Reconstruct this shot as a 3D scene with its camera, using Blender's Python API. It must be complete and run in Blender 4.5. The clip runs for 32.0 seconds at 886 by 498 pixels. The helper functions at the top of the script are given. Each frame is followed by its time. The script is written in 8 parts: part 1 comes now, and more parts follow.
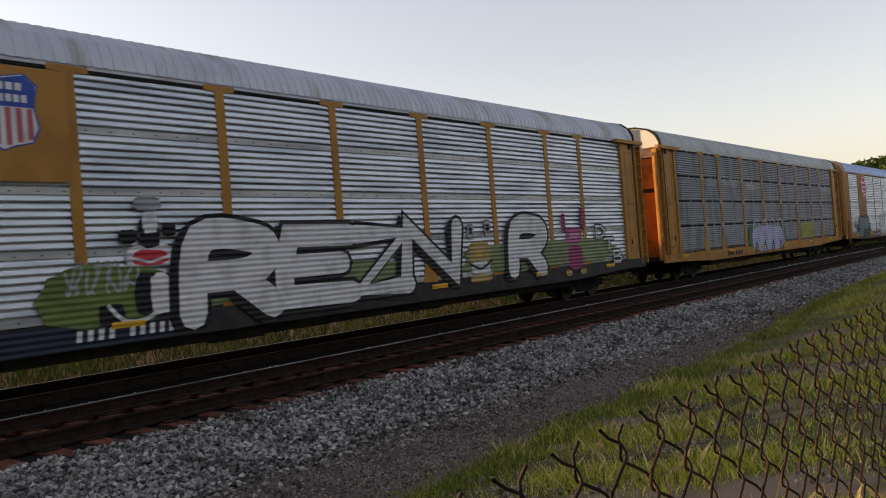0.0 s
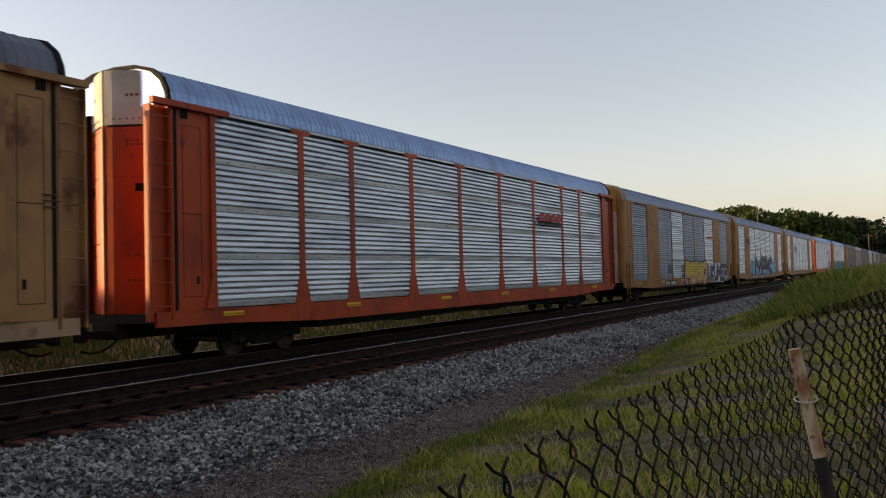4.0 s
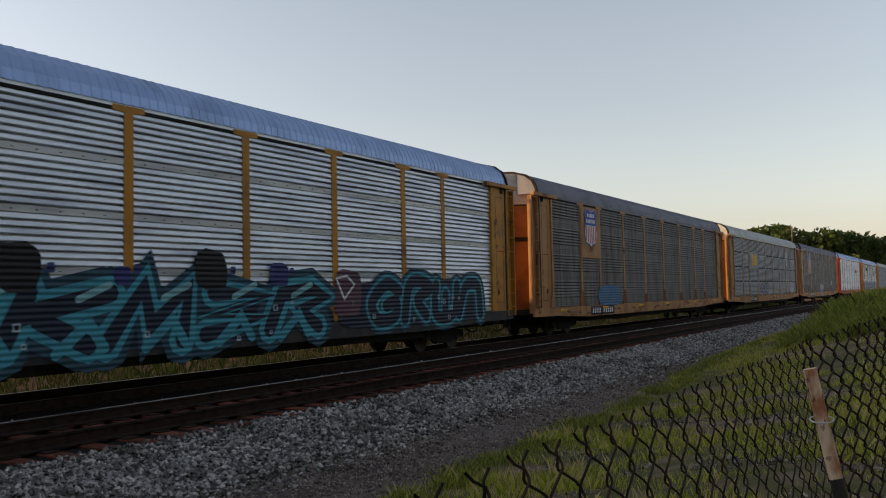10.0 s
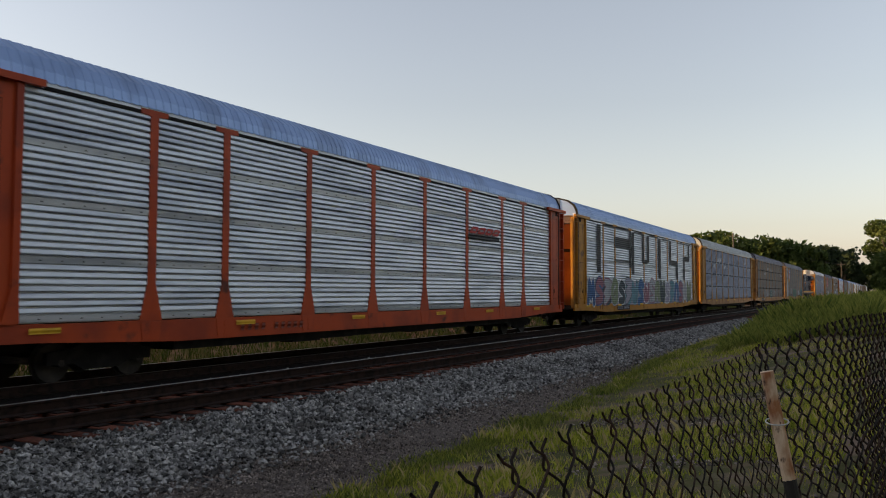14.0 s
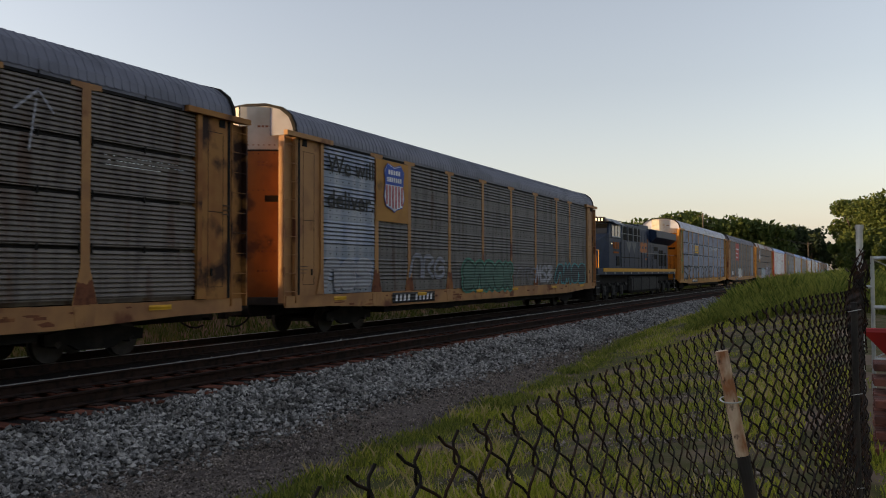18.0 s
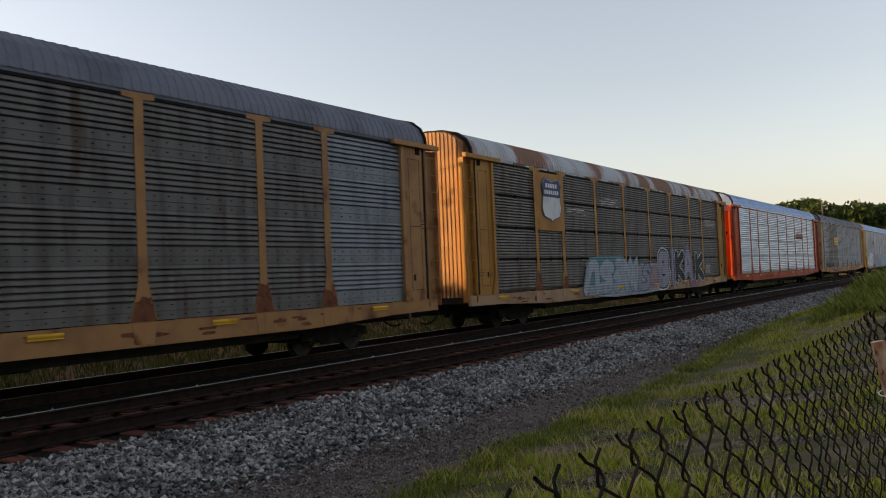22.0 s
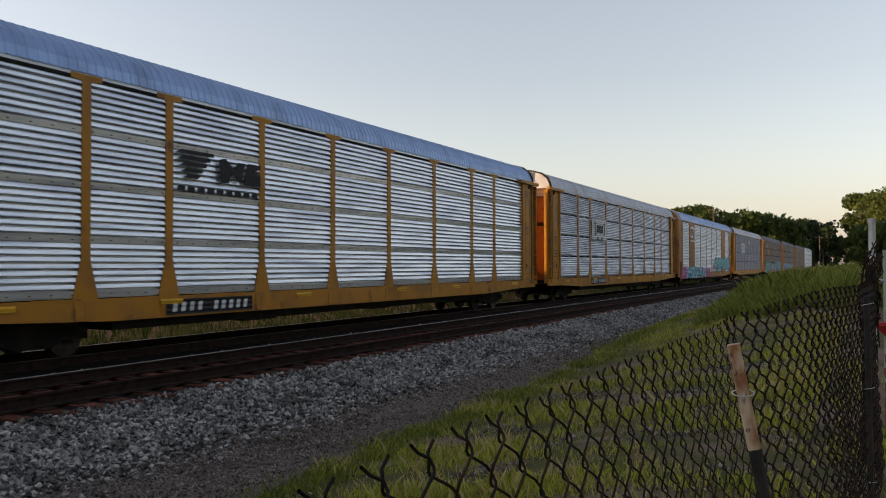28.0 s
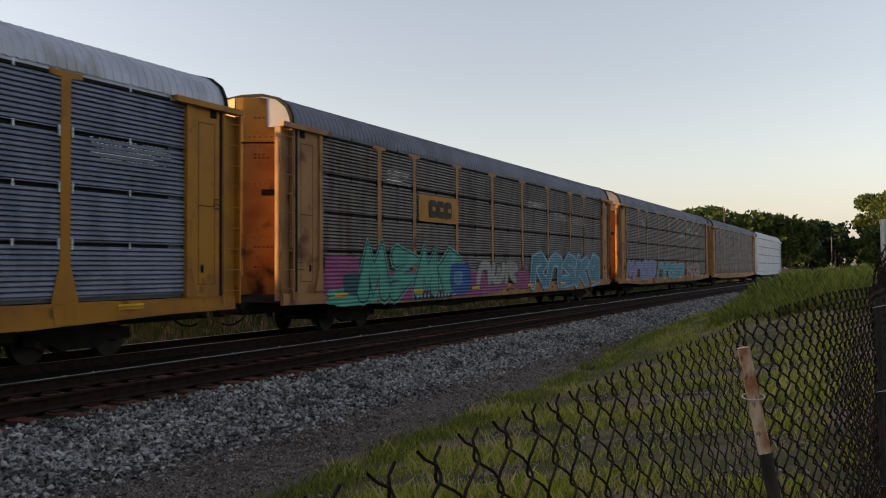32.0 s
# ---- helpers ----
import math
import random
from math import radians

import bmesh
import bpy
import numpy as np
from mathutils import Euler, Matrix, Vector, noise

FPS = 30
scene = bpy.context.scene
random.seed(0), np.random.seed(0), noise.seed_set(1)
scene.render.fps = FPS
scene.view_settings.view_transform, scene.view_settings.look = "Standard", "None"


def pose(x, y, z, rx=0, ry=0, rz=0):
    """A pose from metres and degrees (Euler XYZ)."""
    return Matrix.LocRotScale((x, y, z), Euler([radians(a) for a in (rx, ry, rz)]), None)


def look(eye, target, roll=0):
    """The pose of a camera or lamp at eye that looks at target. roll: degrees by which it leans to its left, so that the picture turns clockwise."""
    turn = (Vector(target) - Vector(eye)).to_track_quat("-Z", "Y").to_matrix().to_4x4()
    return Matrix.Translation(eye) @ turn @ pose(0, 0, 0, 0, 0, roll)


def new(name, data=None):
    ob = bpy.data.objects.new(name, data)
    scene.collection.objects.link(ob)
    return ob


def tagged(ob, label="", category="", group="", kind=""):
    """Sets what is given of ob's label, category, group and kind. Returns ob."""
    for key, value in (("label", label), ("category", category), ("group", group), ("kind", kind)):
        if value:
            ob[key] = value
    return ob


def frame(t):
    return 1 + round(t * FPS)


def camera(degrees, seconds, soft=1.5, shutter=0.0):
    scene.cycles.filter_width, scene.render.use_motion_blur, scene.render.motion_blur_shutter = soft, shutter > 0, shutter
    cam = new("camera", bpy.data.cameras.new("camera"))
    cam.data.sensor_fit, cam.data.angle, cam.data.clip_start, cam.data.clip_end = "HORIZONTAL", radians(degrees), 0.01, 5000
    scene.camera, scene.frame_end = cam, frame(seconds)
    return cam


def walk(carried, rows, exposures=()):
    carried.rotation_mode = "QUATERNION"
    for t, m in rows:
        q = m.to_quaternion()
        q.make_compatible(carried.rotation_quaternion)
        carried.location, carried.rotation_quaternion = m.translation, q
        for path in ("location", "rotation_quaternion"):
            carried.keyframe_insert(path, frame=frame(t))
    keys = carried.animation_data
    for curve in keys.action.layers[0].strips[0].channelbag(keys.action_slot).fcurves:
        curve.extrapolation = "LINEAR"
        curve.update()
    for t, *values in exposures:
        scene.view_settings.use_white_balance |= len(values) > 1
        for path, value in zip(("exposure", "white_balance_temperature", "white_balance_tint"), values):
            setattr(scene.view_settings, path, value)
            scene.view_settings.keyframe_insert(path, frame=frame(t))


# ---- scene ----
cam = camera(56.8, 32.0, soft=1.05, shutter=0.05)

# Seconds, x, height, pitch, roll, yaw of the camera, which leans on the fence.
PATH = [
    (0.0, 0.006, 1.669, 0.58, 4.51, 38.60),
    (0.5, 0.000, 1.670, -0.20, 4.20, 39.90),
    (1.0, 0.050, 1.685, -0.88, 4.09, 34.99),
    (1.5, 0.000, 1.670, -0.97, 2.10, 33.36),
    (2.0, -0.005, 1.685, 0.37, 0.46, 33.74),
    (2.5, 0.000, 1.670, 0.92, -0.50, 31.81),
    (3.0, -0.050, 1.685, 1.30, -0.20, 29.29),
    (3.5, -0.037, 1.672, 1.67, 0.86, 29.38),
    (5.5, 0.033, 1.677, 1.62, 1.91, 31.18),
    (6.0, 0.022, 1.674, 1.64, 2.18, 30.83),
    (6.5, 0.018, 1.676, 1.53, 2.15, 29.11),
    (7.0, -0.000, 1.670, 2.22, 1.26, 28.35),
    (7.5, -0.016, 1.668, 2.09, 0.45, 29.65),
    (8.0, -0.013, 1.665, 1.99, 0.44, 30.86),
    (8.5, -0.002, 1.671, 2.17, 0.51, 31.50),
    (9.0, 0.037, 1.677, 2.33, 1.04, 32.05),
    (9.5, 0.046, 1.675, 3.00, 1.01, 31.38),
    (10.0, 0.042, 1.668, 3.15, 1.16, 32.21),
    (10.5, 0.045, 1.663, 3.43, 1.24, 33.24),
    (11.0, 0.044, 1.664, 3.36, 1.34, 34.08),
    (11.5, 0.037, 1.674, 3.14, 2.11, 34.20),
    (12.0, 0.006, 1.682, 3.46, 3.52, 35.13),
    (12.5, 0.004, 1.670, 2.93, 0.49, 33.85),
    (13.0, -0.008, 1.665, 3.23, 0.50, 30.91),
    (13.5, -0.018, 1.663, 3.03, -0.16, 31.03),
    (14.0, -0.015, 1.663, 2.97, -0.15, 28.53),
    (14.5, -0.016, 1.661, 2.86, -0.59, 28.18),
    (16.5, 0.003, 1.667, 1.81, 0.04, 25.77),
    (17.0, 0.016, 1.669, 1.62, 0.23, 25.24),
    (17.5, 0.024, 1.668, 1.63, 0.19, 25.86),
    (18.0, 0.024, 1.669, 1.64, 0.16, 26.64),
    (18.5, 0.023, 1.673, 1.73, 0.26, 27.36),
    (19.0, 0.023, 1.676, 1.77, 0.47, 28.07),
    (19.5, 0.023, 1.677, 1.77, 0.91, 28.75),
    (20.0, 0.018, 1.674, 1.73, 1.42, 29.53),
    (20.5, 0.008, 1.670, 1.78, 1.57, 30.21),
    (21.0, -0.013, 1.658, 1.88, 1.66, 30.95),
    (21.5, -0.044, 1.655, 1.84, 1.91, 31.95),
    (22.0, -0.050, 1.660, 1.99, 2.39, 34.02),
    (22.5, 0.000, 1.670, 1.61, 1.50, 34.56),
    (23.0, -0.001, 1.670, 1.49, 1.22, 37.45),
    (23.5, 0.000, 1.668, 1.48, 0.70, 35.33),
    (24.0, -0.050, 1.654, 1.66, 0.20, 31.28),
    (24.5, 0.000, 1.667, 1.49, -0.40, 29.93),
    (25.0, -0.050, 1.655, 1.46, -0.28, 29.77),
    (25.5, -0.033, 1.660, 1.38, -0.37, 29.33),
    (27.5, 0.032, 1.671, 1.24, 0.26, 28.34),
    (28.0, 0.020, 1.666, 1.23, 0.18, 27.31),
    (28.5, 0.012, 1.668, 1.08, -0.02, 27.62),
    (29.0, 0.020, 1.669, 1.15, -0.01, 27.59),
    (29.5, 0.024, 1.668, 1.15, -0.15, 27.96),
    (30.0, 0.021, 1.672, 1.11, -0.15, 28.38),
    (30.5, 0.016, 1.670, 1.10, -0.13, 28.06),
    (31.0, 0.018, 1.669, 1.29, 0.12, 27.80),
    (31.5, 0.022, 1.672, 1.24, 0.16, 27.93),
    (32.0, 0.024, 1.671, 1.36, 0.28, 28.00),
]
walk(cam, [(t, pose(x, 0, z, 90 + p, r, w)) for t, x, z, p, r, w in PATH],
     [(0.0, 1.6, 6750, 14), (0.5, 1.72, 7000, 14), (1.0, 1.84, 7150, 13.5), (1.5, 1.75, 7100, 13.5), (2.0, 1.58, 6950, 14), (3.0, 1.41, 6600, 12), (6.0, 1.37, 6500, 10), (9.0, 1.34, 6450, 9.5), (14.0, 1.36, 6500, 10.5), (21.0, 1.41, 6500, 10.8), (23.0, 1.56, 6500, 10.3), (25.0, 1.5, 6500, 10.5), (32.0, 1.45, 6500, 11.3)])

# ---- light ----
SUN_AZ, SUN_EL = 66.0, 4.5      # degrees from -y towards -x, and above the horizon
world = bpy.data.worlds.new("dusk_sky")
scene.world = world
world.use_nodes = True
wn = world.node_tree
sky = wn.nodes.new("ShaderNodeTexSky")
sky.sky_type = "NISHITA"
sky.sun_disc = False
sky.sun_elevation = radians(SUN_EL)
sky.sun_rotation = radians(180 + SUN_AZ)
sky.air_density, sky.dust_density, sky.ozone_density = 1.0, 1.5, 1.0
soft = wn.nodes.new("ShaderNodeHueSaturation")       # thin evening haze pales the sky
soft.inputs["Saturation"].default_value = 0.5
warm = wn.nodes.new("ShaderNodeMix")
warm.data_type, warm.blend_type = "RGBA", "MULTIPLY"
warm.inputs["Factor"].default_value = 1.0
warm.inputs["B"].default_value = (1.02, 1.0, 1.085, 1)
wn.links.new(sky.outputs[0], soft.inputs["Color"])
wn.links.new(soft.outputs[0], warm.inputs["A"])
wn.links.new(warm.outputs["Result"], wn.nodes["Background"].inputs[0])
wn.nodes["Background"].inputs[1].default_value = 0.152
sun_data = bpy.data.lights.new("sun", "SUN")
sun_data.energy, sun_data.angle, sun_data.color = 3.2, radians(0.6), (1.0, 0.62, 0.25)
sun = new("sun", sun_data)
to_sun = Vector((-math.sin(radians(SUN_AZ)), -math.cos(radians(SUN_AZ)), math.tan(radians(SUN_EL))))
sun.matrix_world = look(to_sun * 60, (0, 0, 0))

# ---- materials ----


def material(name, colour, rough=0.7, metal=0.0, second=None, scale=3.0, amount=0.5, bump=0.0, bump_scale=30.0,
             stretch=(1, 1, 1), third=None, third_scale=0.6, third_cut=0.55, spec=0.5, vary=0.0, island=0.0):
    """Noise-mixed surface: base colour, a second tone in grain, a third in stains, and fine relief."""
    m = bpy.data.materials.new(name)
    m.use_nodes = True
    nt = m.node_tree
    nodes, links = nt.nodes, nt.links
    bsdf = nodes["Principled BSDF"]
    bsdf.inputs["Roughness"].default_value = rough
    bsdf.inputs["Metallic"].default_value = metal
    bsdf.inputs["Specular IOR Level"].default_value = spec
    tc = nodes.new("ShaderNodeTexCoord")
    mp = nodes.new("ShaderNodeMapping")
    mp.inputs["Scale"].default_value = stretch
    links.new(tc.outputs["Object"], mp.inputs["Vector"])
    oi = nodes.new("ShaderNodeObjectInfo")
    add = nodes.new("ShaderNodeVectorMath")
    add.operation = "ADD"
    mul = nodes.new("ShaderNodeMath")
    mul.operation = "MULTIPLY"
    mul.inputs[1].default_value = 37.0
    links.new(oi.outputs["Random"], mul.inputs[0])
    links.new(mp.outputs[0], add.inputs[0])
    links.new(mul.outputs[0], add.inputs[1])

    def noise_tex(s, detail=5.0):
        n = nodes.new("ShaderNodeTexNoise")
        n.inputs["Scale"].default_value = s
        n.inputs["Detail"].default_value = detail
        links.new(add.outputs[0], n.inputs["Vector"])
        return n

    def mix(fac, a, b):
        x = nodes.new("ShaderNodeMix")
        x.data_type = "RGBA"
        links.new(fac, x.inputs["Factor"])
        for sock, v in ((x.inputs["A"], a), (x.inputs["B"], b)):
            if isinstance(v, tuple):
                sock.default_value = (*v, 1)
            else:
                links.new(v, sock)
        return x.outputs["Result"]

    def ramp(sock, lo, hi):
        r = nodes.new("ShaderNodeMapRange")
        r.inputs["From Min"].default_value, r.inputs["From Max"].default_value = lo, hi
        links.new(sock, r.inputs["Value"])
        return r.outputs[0]

    col = colour
    if second:
        n = noise_tex(scale)
        half = 0.5 * (1.02 - amount)
        col = mix(ramp(n.outputs["Fac"], 0.3 + half * 0.6, 0.7 - half * 0.2), colour, second)
    if third:
        n = noise_tex(third_scale, 6.0)
        col = mix(ramp(n.outputs["Fac"], third_cut, third_cut + 0.1), col, third)
    if island:
        geo = nodes.new("ShaderNodeNewGeometry")
        hsv = nodes.new("ShaderNodeHueSaturation")
        r = nodes.new("ShaderNodeMapRange")
        r.inputs["To Min"].default_value, r.inputs["To Max"].default_value = 1 - island, 1 + island
        links.new(geo.outputs["Random Per Island"], r.inputs["Value"])
        links.new(r.outputs[0], hsv.inputs["Value"])
        links.new(col, hsv.inputs["Color"])
        col = hsv.outputs[0]
    if vary:
        hsv = nodes.new("ShaderNodeHueSaturation")
        r = nodes.new("ShaderNodeMapRange")
        r.inputs["To Min"].default_value, r.inputs["To Max"].default_value = 1 - vary, 1 + vary
        links.new(oi.outputs["Random"], r.inputs["Value"])
        links.new(r.outputs[0], hsv.inputs["Value"])
        if isinstance(col, tuple):
            hsv.inputs["Color"].default_value = (*col, 1)
        else:
            links.new(col, hsv.inputs["Color"])
        col = hsv.outputs[0]
    if isinstance(col, tuple):
        bsdf.inputs["Base Color"].default_value = (*col, 1)
    else:
        links.new(col, bsdf.inputs["Base Color"])
    if bump:
        b = nodes.new("ShaderNodeBump")
        b.inputs["Strength"].default_value = bump
        b.inputs["Distance"].default_value = 0.02
        links.new(noise_tex(bump_scale).outputs["Fac"], b.inputs["Height"])
        links.new(b.outputs[0], bsdf.inputs["Normal"])
    return m


# ---- building helpers ----


def part(name, bm, mat, parent=None, label="", smooth=False):
    """Links a bmesh, or a mesh that is already made, as one mesh object under its thing."""
    if isinstance(bm, bmesh.types.BMesh):
        me = bpy.data.meshes.new(name)
        bm.normal_update()
        bm.to_mesh(me)
        bm.free()
    else:
        me = bm
    if not me.materials:
        me.materials.append(None)
    if smooth:
        me.polygons.foreach_set("use_smooth", [True] * len(me.polygons))
    ob = new(name, me)
    ob.material_slots[0].link = "OBJECT"
    ob.material_slots[0].material = mat
    if parent:
        ob.parent = parent
    if label:
        ob["label"] = label
    return ob


def box(bm, x0, x1, y0, y1, z0, z1):
    v = [bm.verts.new((x, y, z)) for x in (x0, x1) for y in (y0, y1) for z in (z0, z1)]
    for f in ((0, 1, 3, 2), (4, 6, 7, 5), (0, 4, 5, 1), (2, 3, 7, 6), (0, 2, 6, 4), (1, 5, 7, 3)):
        bm.faces.new([v[i] for i in f])


def boxes(*list_of):
    bm = bmesh.new()
    for b in list_of:
        box(bm, *b)
    return bm


def bar(bm, a, b, r, sides=6):
    """A round rod from a to b."""
    a, b = Vector(a), Vector(b)
    d = (b - a).normalized()
    u = d.orthogonal().normalized()
    w = d.cross(u)
    rings = []
    for p in (a, b):
        rings.append([bm.verts.new(p + r * (math.cos(k * 2 * math.pi / sides) * u + math.sin(k * 2 * math.pi / sides) * w)) for k in range(sides)])
    for k in range(sides):
        bm.faces.new((rings[0][k], rings[0][(k + 1) % sides], rings[1][(k + 1) % sides], rings[1][k]))
    bm.faces.new(rings[0][::-1])
    bm.faces.new(rings[1])


def prism(bm, outline, y0, y1):
    """An outline in x and z, drawn out along y."""
    a = [bm.verts.new((x, y0, z)) for x, z in outline]
    b = [bm.verts.new((x, y1, z)) for x, z in outline]
    n = len(outline)
    for k in range(n):
        bm.faces.new((a[k], a[(k + 1) % n], b[(k + 1) % n], b[k]))
    bm.faces.new(a[::-1])
    bm.faces.new(b)


def plate(bm, outline, x0, x1):
    """An outline in y and z, given thickness along x."""
    a = [bm.verts.new((x0, y, z)) for y, z in outline]
    b = [bm.verts.new((x1, y, z)) for y, z in outline]
    n = len(outline)
    for k in range(n):
        bm.faces.new((a[k], a[(k + 1) % n], b[(k + 1) % n], b[k]))
    bm.faces.new(a[::-1])
    bm.faces.new(b)


def soup(name, verts, faces):
    me = bpy.data.meshes.new(name)
    me.from_pydata(verts, [], faces)
    me.update()
    return me


cache = {}


def shared(key, make):
    """The mesh of that key, made once."""
    if key not in cache:
        bm = make()
        if isinstance(bm, bmesh.types.BMesh):
            me = bpy.data.meshes.new(key)
            bm.normal_update()
            bm.to_mesh(me)
            bm.free()
            me.materials.append(None)
            cache[key] = me
        else:
            bm.materials.append(None)
            cache[key] = bm
    return cache[key]


# ---- ground ----
TRACK, NEAR = -14.1, -10.12       # centre lines of the two tracks


def smooth_step(a, b, v):
    s = min(1.0, max(0.0, (v - a) / (b - a)))
    return s * s * (3 - 2 * s)


def ground_z(x, y):
    z = -0.55 + 0.8 * smooth_step(-5.6, -0.2, x)
    z += 0.75 * smooth_step(16, 34, y) * smooth_step(-8.0, -3.8, x) * (1 - 0.45 * smooth_step(-2, 3, x))
    # the bank beyond the tracks is raised to hold off the low sun
    z += 1.5 * (1 - smooth_step(-21.0, -17.6, x))
    return z


def ground_mesh():
    xs = [-900, -400, -150, -70, -40, -30, -26] + [-23 + 0.25 * k for k in range(0, 105)] + [3.5, 4, 6, 10, 20, 45, 120, 400, 900]
    ys = [-300, -120, -50, -20, -10, -6] + [-4 + 0.4 * k for k in range(0, 100)] + [36 + 2 * k for k in range(1, 20)] + [80, 100, 140, 200, 300, 500, 900, 1500]
    verts, faces = [], []
    for y in ys:
        for x in xs:
            near = abs(x) < 25 and abs(y) < 60
            bumpy = 0.05 * noise.noise((x * 0.9, y * 0.9, 0)) + 0.02 * noise.noise((x * 4, y * 4, 3)) if near else 0
            if x < -5.2:
                bumpy = 0
            verts.append((x, y, ground_z(x, y) + bumpy))
    w = len(xs)
    for j in range(len(ys) - 1):
        for i in range(w - 1):
            a = j * w + i
            faces.append((a, a + 1, a + w + 1, a + w))
    return soup("ground", verts, faces)


M_SOIL = material("grass_soil", (0.085, 0.085, 0.03), 0.95, second=(0.14, 0.105, 0.06), scale=3.0, spec=0.1, third=(0.2, 0.142, 0.105), third_scale=0.8, third_cut=0.49, bump=0.6, bump_scale=25)
M_GRAVEL = material("crushed_gravel", (0.235, 0.195, 0.17), 0.95, second=(0.075, 0.058, 0.05), scale=48, amount=0.8, spec=0.15, third=(0.115, 0.094, 0.083), third_scale=1.1, third_cut=0.5, bump=1.0, bump_scale=90)
M_STONE = material("ballast_stone", (0.325, 0.31, 0.292), 0.9, second=(0.1, 0.098, 0.096), scale=9, amount=0.7, bump=0.4, bump_scale=60, spec=0.25, third=(0.1, 0.092, 0.085), third_scale=1.3, third_cut=0.55, island=0.85)
M_PEBBLE = material("brown_pebbles", (0.27, 0.226, 0.197), 0.95, second=(0.085, 0.068, 0.058), scale=9, amount=0.7, spec=0.15, island=0.75)
# near-black: the shade between the stones is put into the bed's colour
M_STONEBED = material("shaded_stone_bed", (0.016, 0.013, 0.012), 0.95, second=(0.009, 0.007, 0.006), scale=14, bump=1.0, bump_scale=40, spec=0.1)
M_RAIL = material("rusty_rail_steel", (0.03, 0.017, 0.013), 0.9, 0.0, second=(0.015, 0.01, 0.008), scale=8, spec=0.15, bump=0.2)
M_RAILTOP = material("worn_rail_head", (0.42, 0.4, 0.38), 0.45, 0.85, second=(0.2, 0.18, 0.165), scale=3, stretch=(1, 0.4, 1))
M_TIE = material("weathered_tie", (0.15, 0.053, 0.033), 0.9, spec=0.1, second=(0.045, 0.02, 0.014), scale=7, stretch=(0.5, 6, 6), amount=0.6, bump=0.5, vary=0.3)
tagged(part("ground", ground_mesh(), M_SOIL, smooth=True), "rough grassy ground with bare soil patches", "ground", kind="structure")


def verge_x(y):
    """Where the gravel meets the grass."""
    return -4.9 - 0.05 * max(0.0, min(y, 26.0))


def ballast_bed(first, last):
    prof = [(-18.2, -0.62), (-16.3, -0.2), (-12.5, -0.18), (-11.9, -0.2), (-9.0, -0.14), (-8.75, -0.17), (-7.5, -0.42), (-7.1, -0.455), (-5.9, -0.50), (-5.0, -0.50), (-4.8, -0.6)]
    ys = [-300, -60, -12] + [-8 + 1.0 * k for k in range(0, 70)] + [66, 90, 130, 200, 400, 900]
    verts, faces = [], []
    for y in ys:
        for i, (x, z) in enumerate(prof):
            wob = 0.2 * noise.noise((x, y * 0.45, 7)) + verge_x(y) + 4.95 if i >= len(prof) - 2 else 0
            verts.append((x + wob, y, z + (0.02 * noise.noise((x * 2, y * 1.5, 1)) if 5 < i < 9 else 0)))
    w = len(prof)
    for j in range(len(ys) - 1):
        for i in range(first, last):
            a = j * w + i
            faces.append((a, a + 1, a + w + 1, a + w))
    return soup("track_bed", verts, faces)


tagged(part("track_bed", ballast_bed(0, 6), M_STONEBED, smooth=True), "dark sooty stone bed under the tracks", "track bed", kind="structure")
tagged(part("path", ballast_bed(6, 10), M_GRAVEL, smooth=True), "dark crushed gravel beside the tracks", "gravel path", kind="structure")


def stones(count, xr, yr, size, seed, base_z=None):
    """Loose angular stones, joined."""
    rng = np.random.RandomState(seed)
    base = np.array([(1, 0, 0), (-1, 0, 0), (0, 1, 0), (0, -1, 0), (0, 0, 1), (0, 0, -1)], float)
    tri = np.array([(0, 2, 4), (2, 1, 4), (1, 3, 4), (3, 0, 4), (2, 0, 5), (1, 2, 5), (3, 1, 5), (0, 3, 5)])
    y = yr[0] + (yr[1] - yr[0]) * rng.rand(count) ** 1.8
    x = rng.uniform(xr[0], xr[1], count)
    if base_z:
        keep = np.array([noise.noise((1.1 * a, 1.1 * b, 5)) for a, b in zip(x, y)]) < -0.05
        x, y = x[keep], y[keep]
        count = len(x)
    elif xr[1] > -7.2:                                   # the fine gravel widens with the verge
        x -= 0.02 * np.clip(y, 0, 26)
    elif xr[1] > -9:                                   # the shoulder's foot is ragged
        x += np.abs(rng.normal(0, 0.35, count)) * (rng.rand(count) < 0.35)
    verge = -4.9 - 0.05 * np.clip(y, 0, 26)
    if not base_z:
        x = np.where(x > verge - 0.1, x - 1.2, x)
    under = np.array([base_z(a, b) for a, b in zip(x, y)]) if base_z else shoulder_z(x)
    s = size * rng.uniform(0.4, 1.5, count) * (1 + 0.012 * np.clip(y, 0, 60))
    q = base[None] * rng.uniform(0.6, 1.25, (count, 6, 3)) * s[:, None, None] * np.array([1, 1, 0.8]) + rng.uniform(-0.35, 0.35, (count, 6, 3)) * s[:, None, None]
    a = rng.rand(count) * 6.283
    c, sn = np.cos(a)[:, None], np.sin(a)[:, None]
    q = np.stack([q[:, :, 0] * c - q[:, :, 1] * sn, q[:, :, 0] * sn + q[:, :, 1] * c, q[:, :, 2]], 2)
    q += np.stack([x, y, under + s * rng.uniform(-0.1, 1.3, count)], 1)[:, None, :]
    faces = (tri[None] + 6 * np.arange(count)[:, None, None]).reshape(-1, 3)
    return soup("stones", q.reshape(-1, 3).tolist(), faces.tolist())


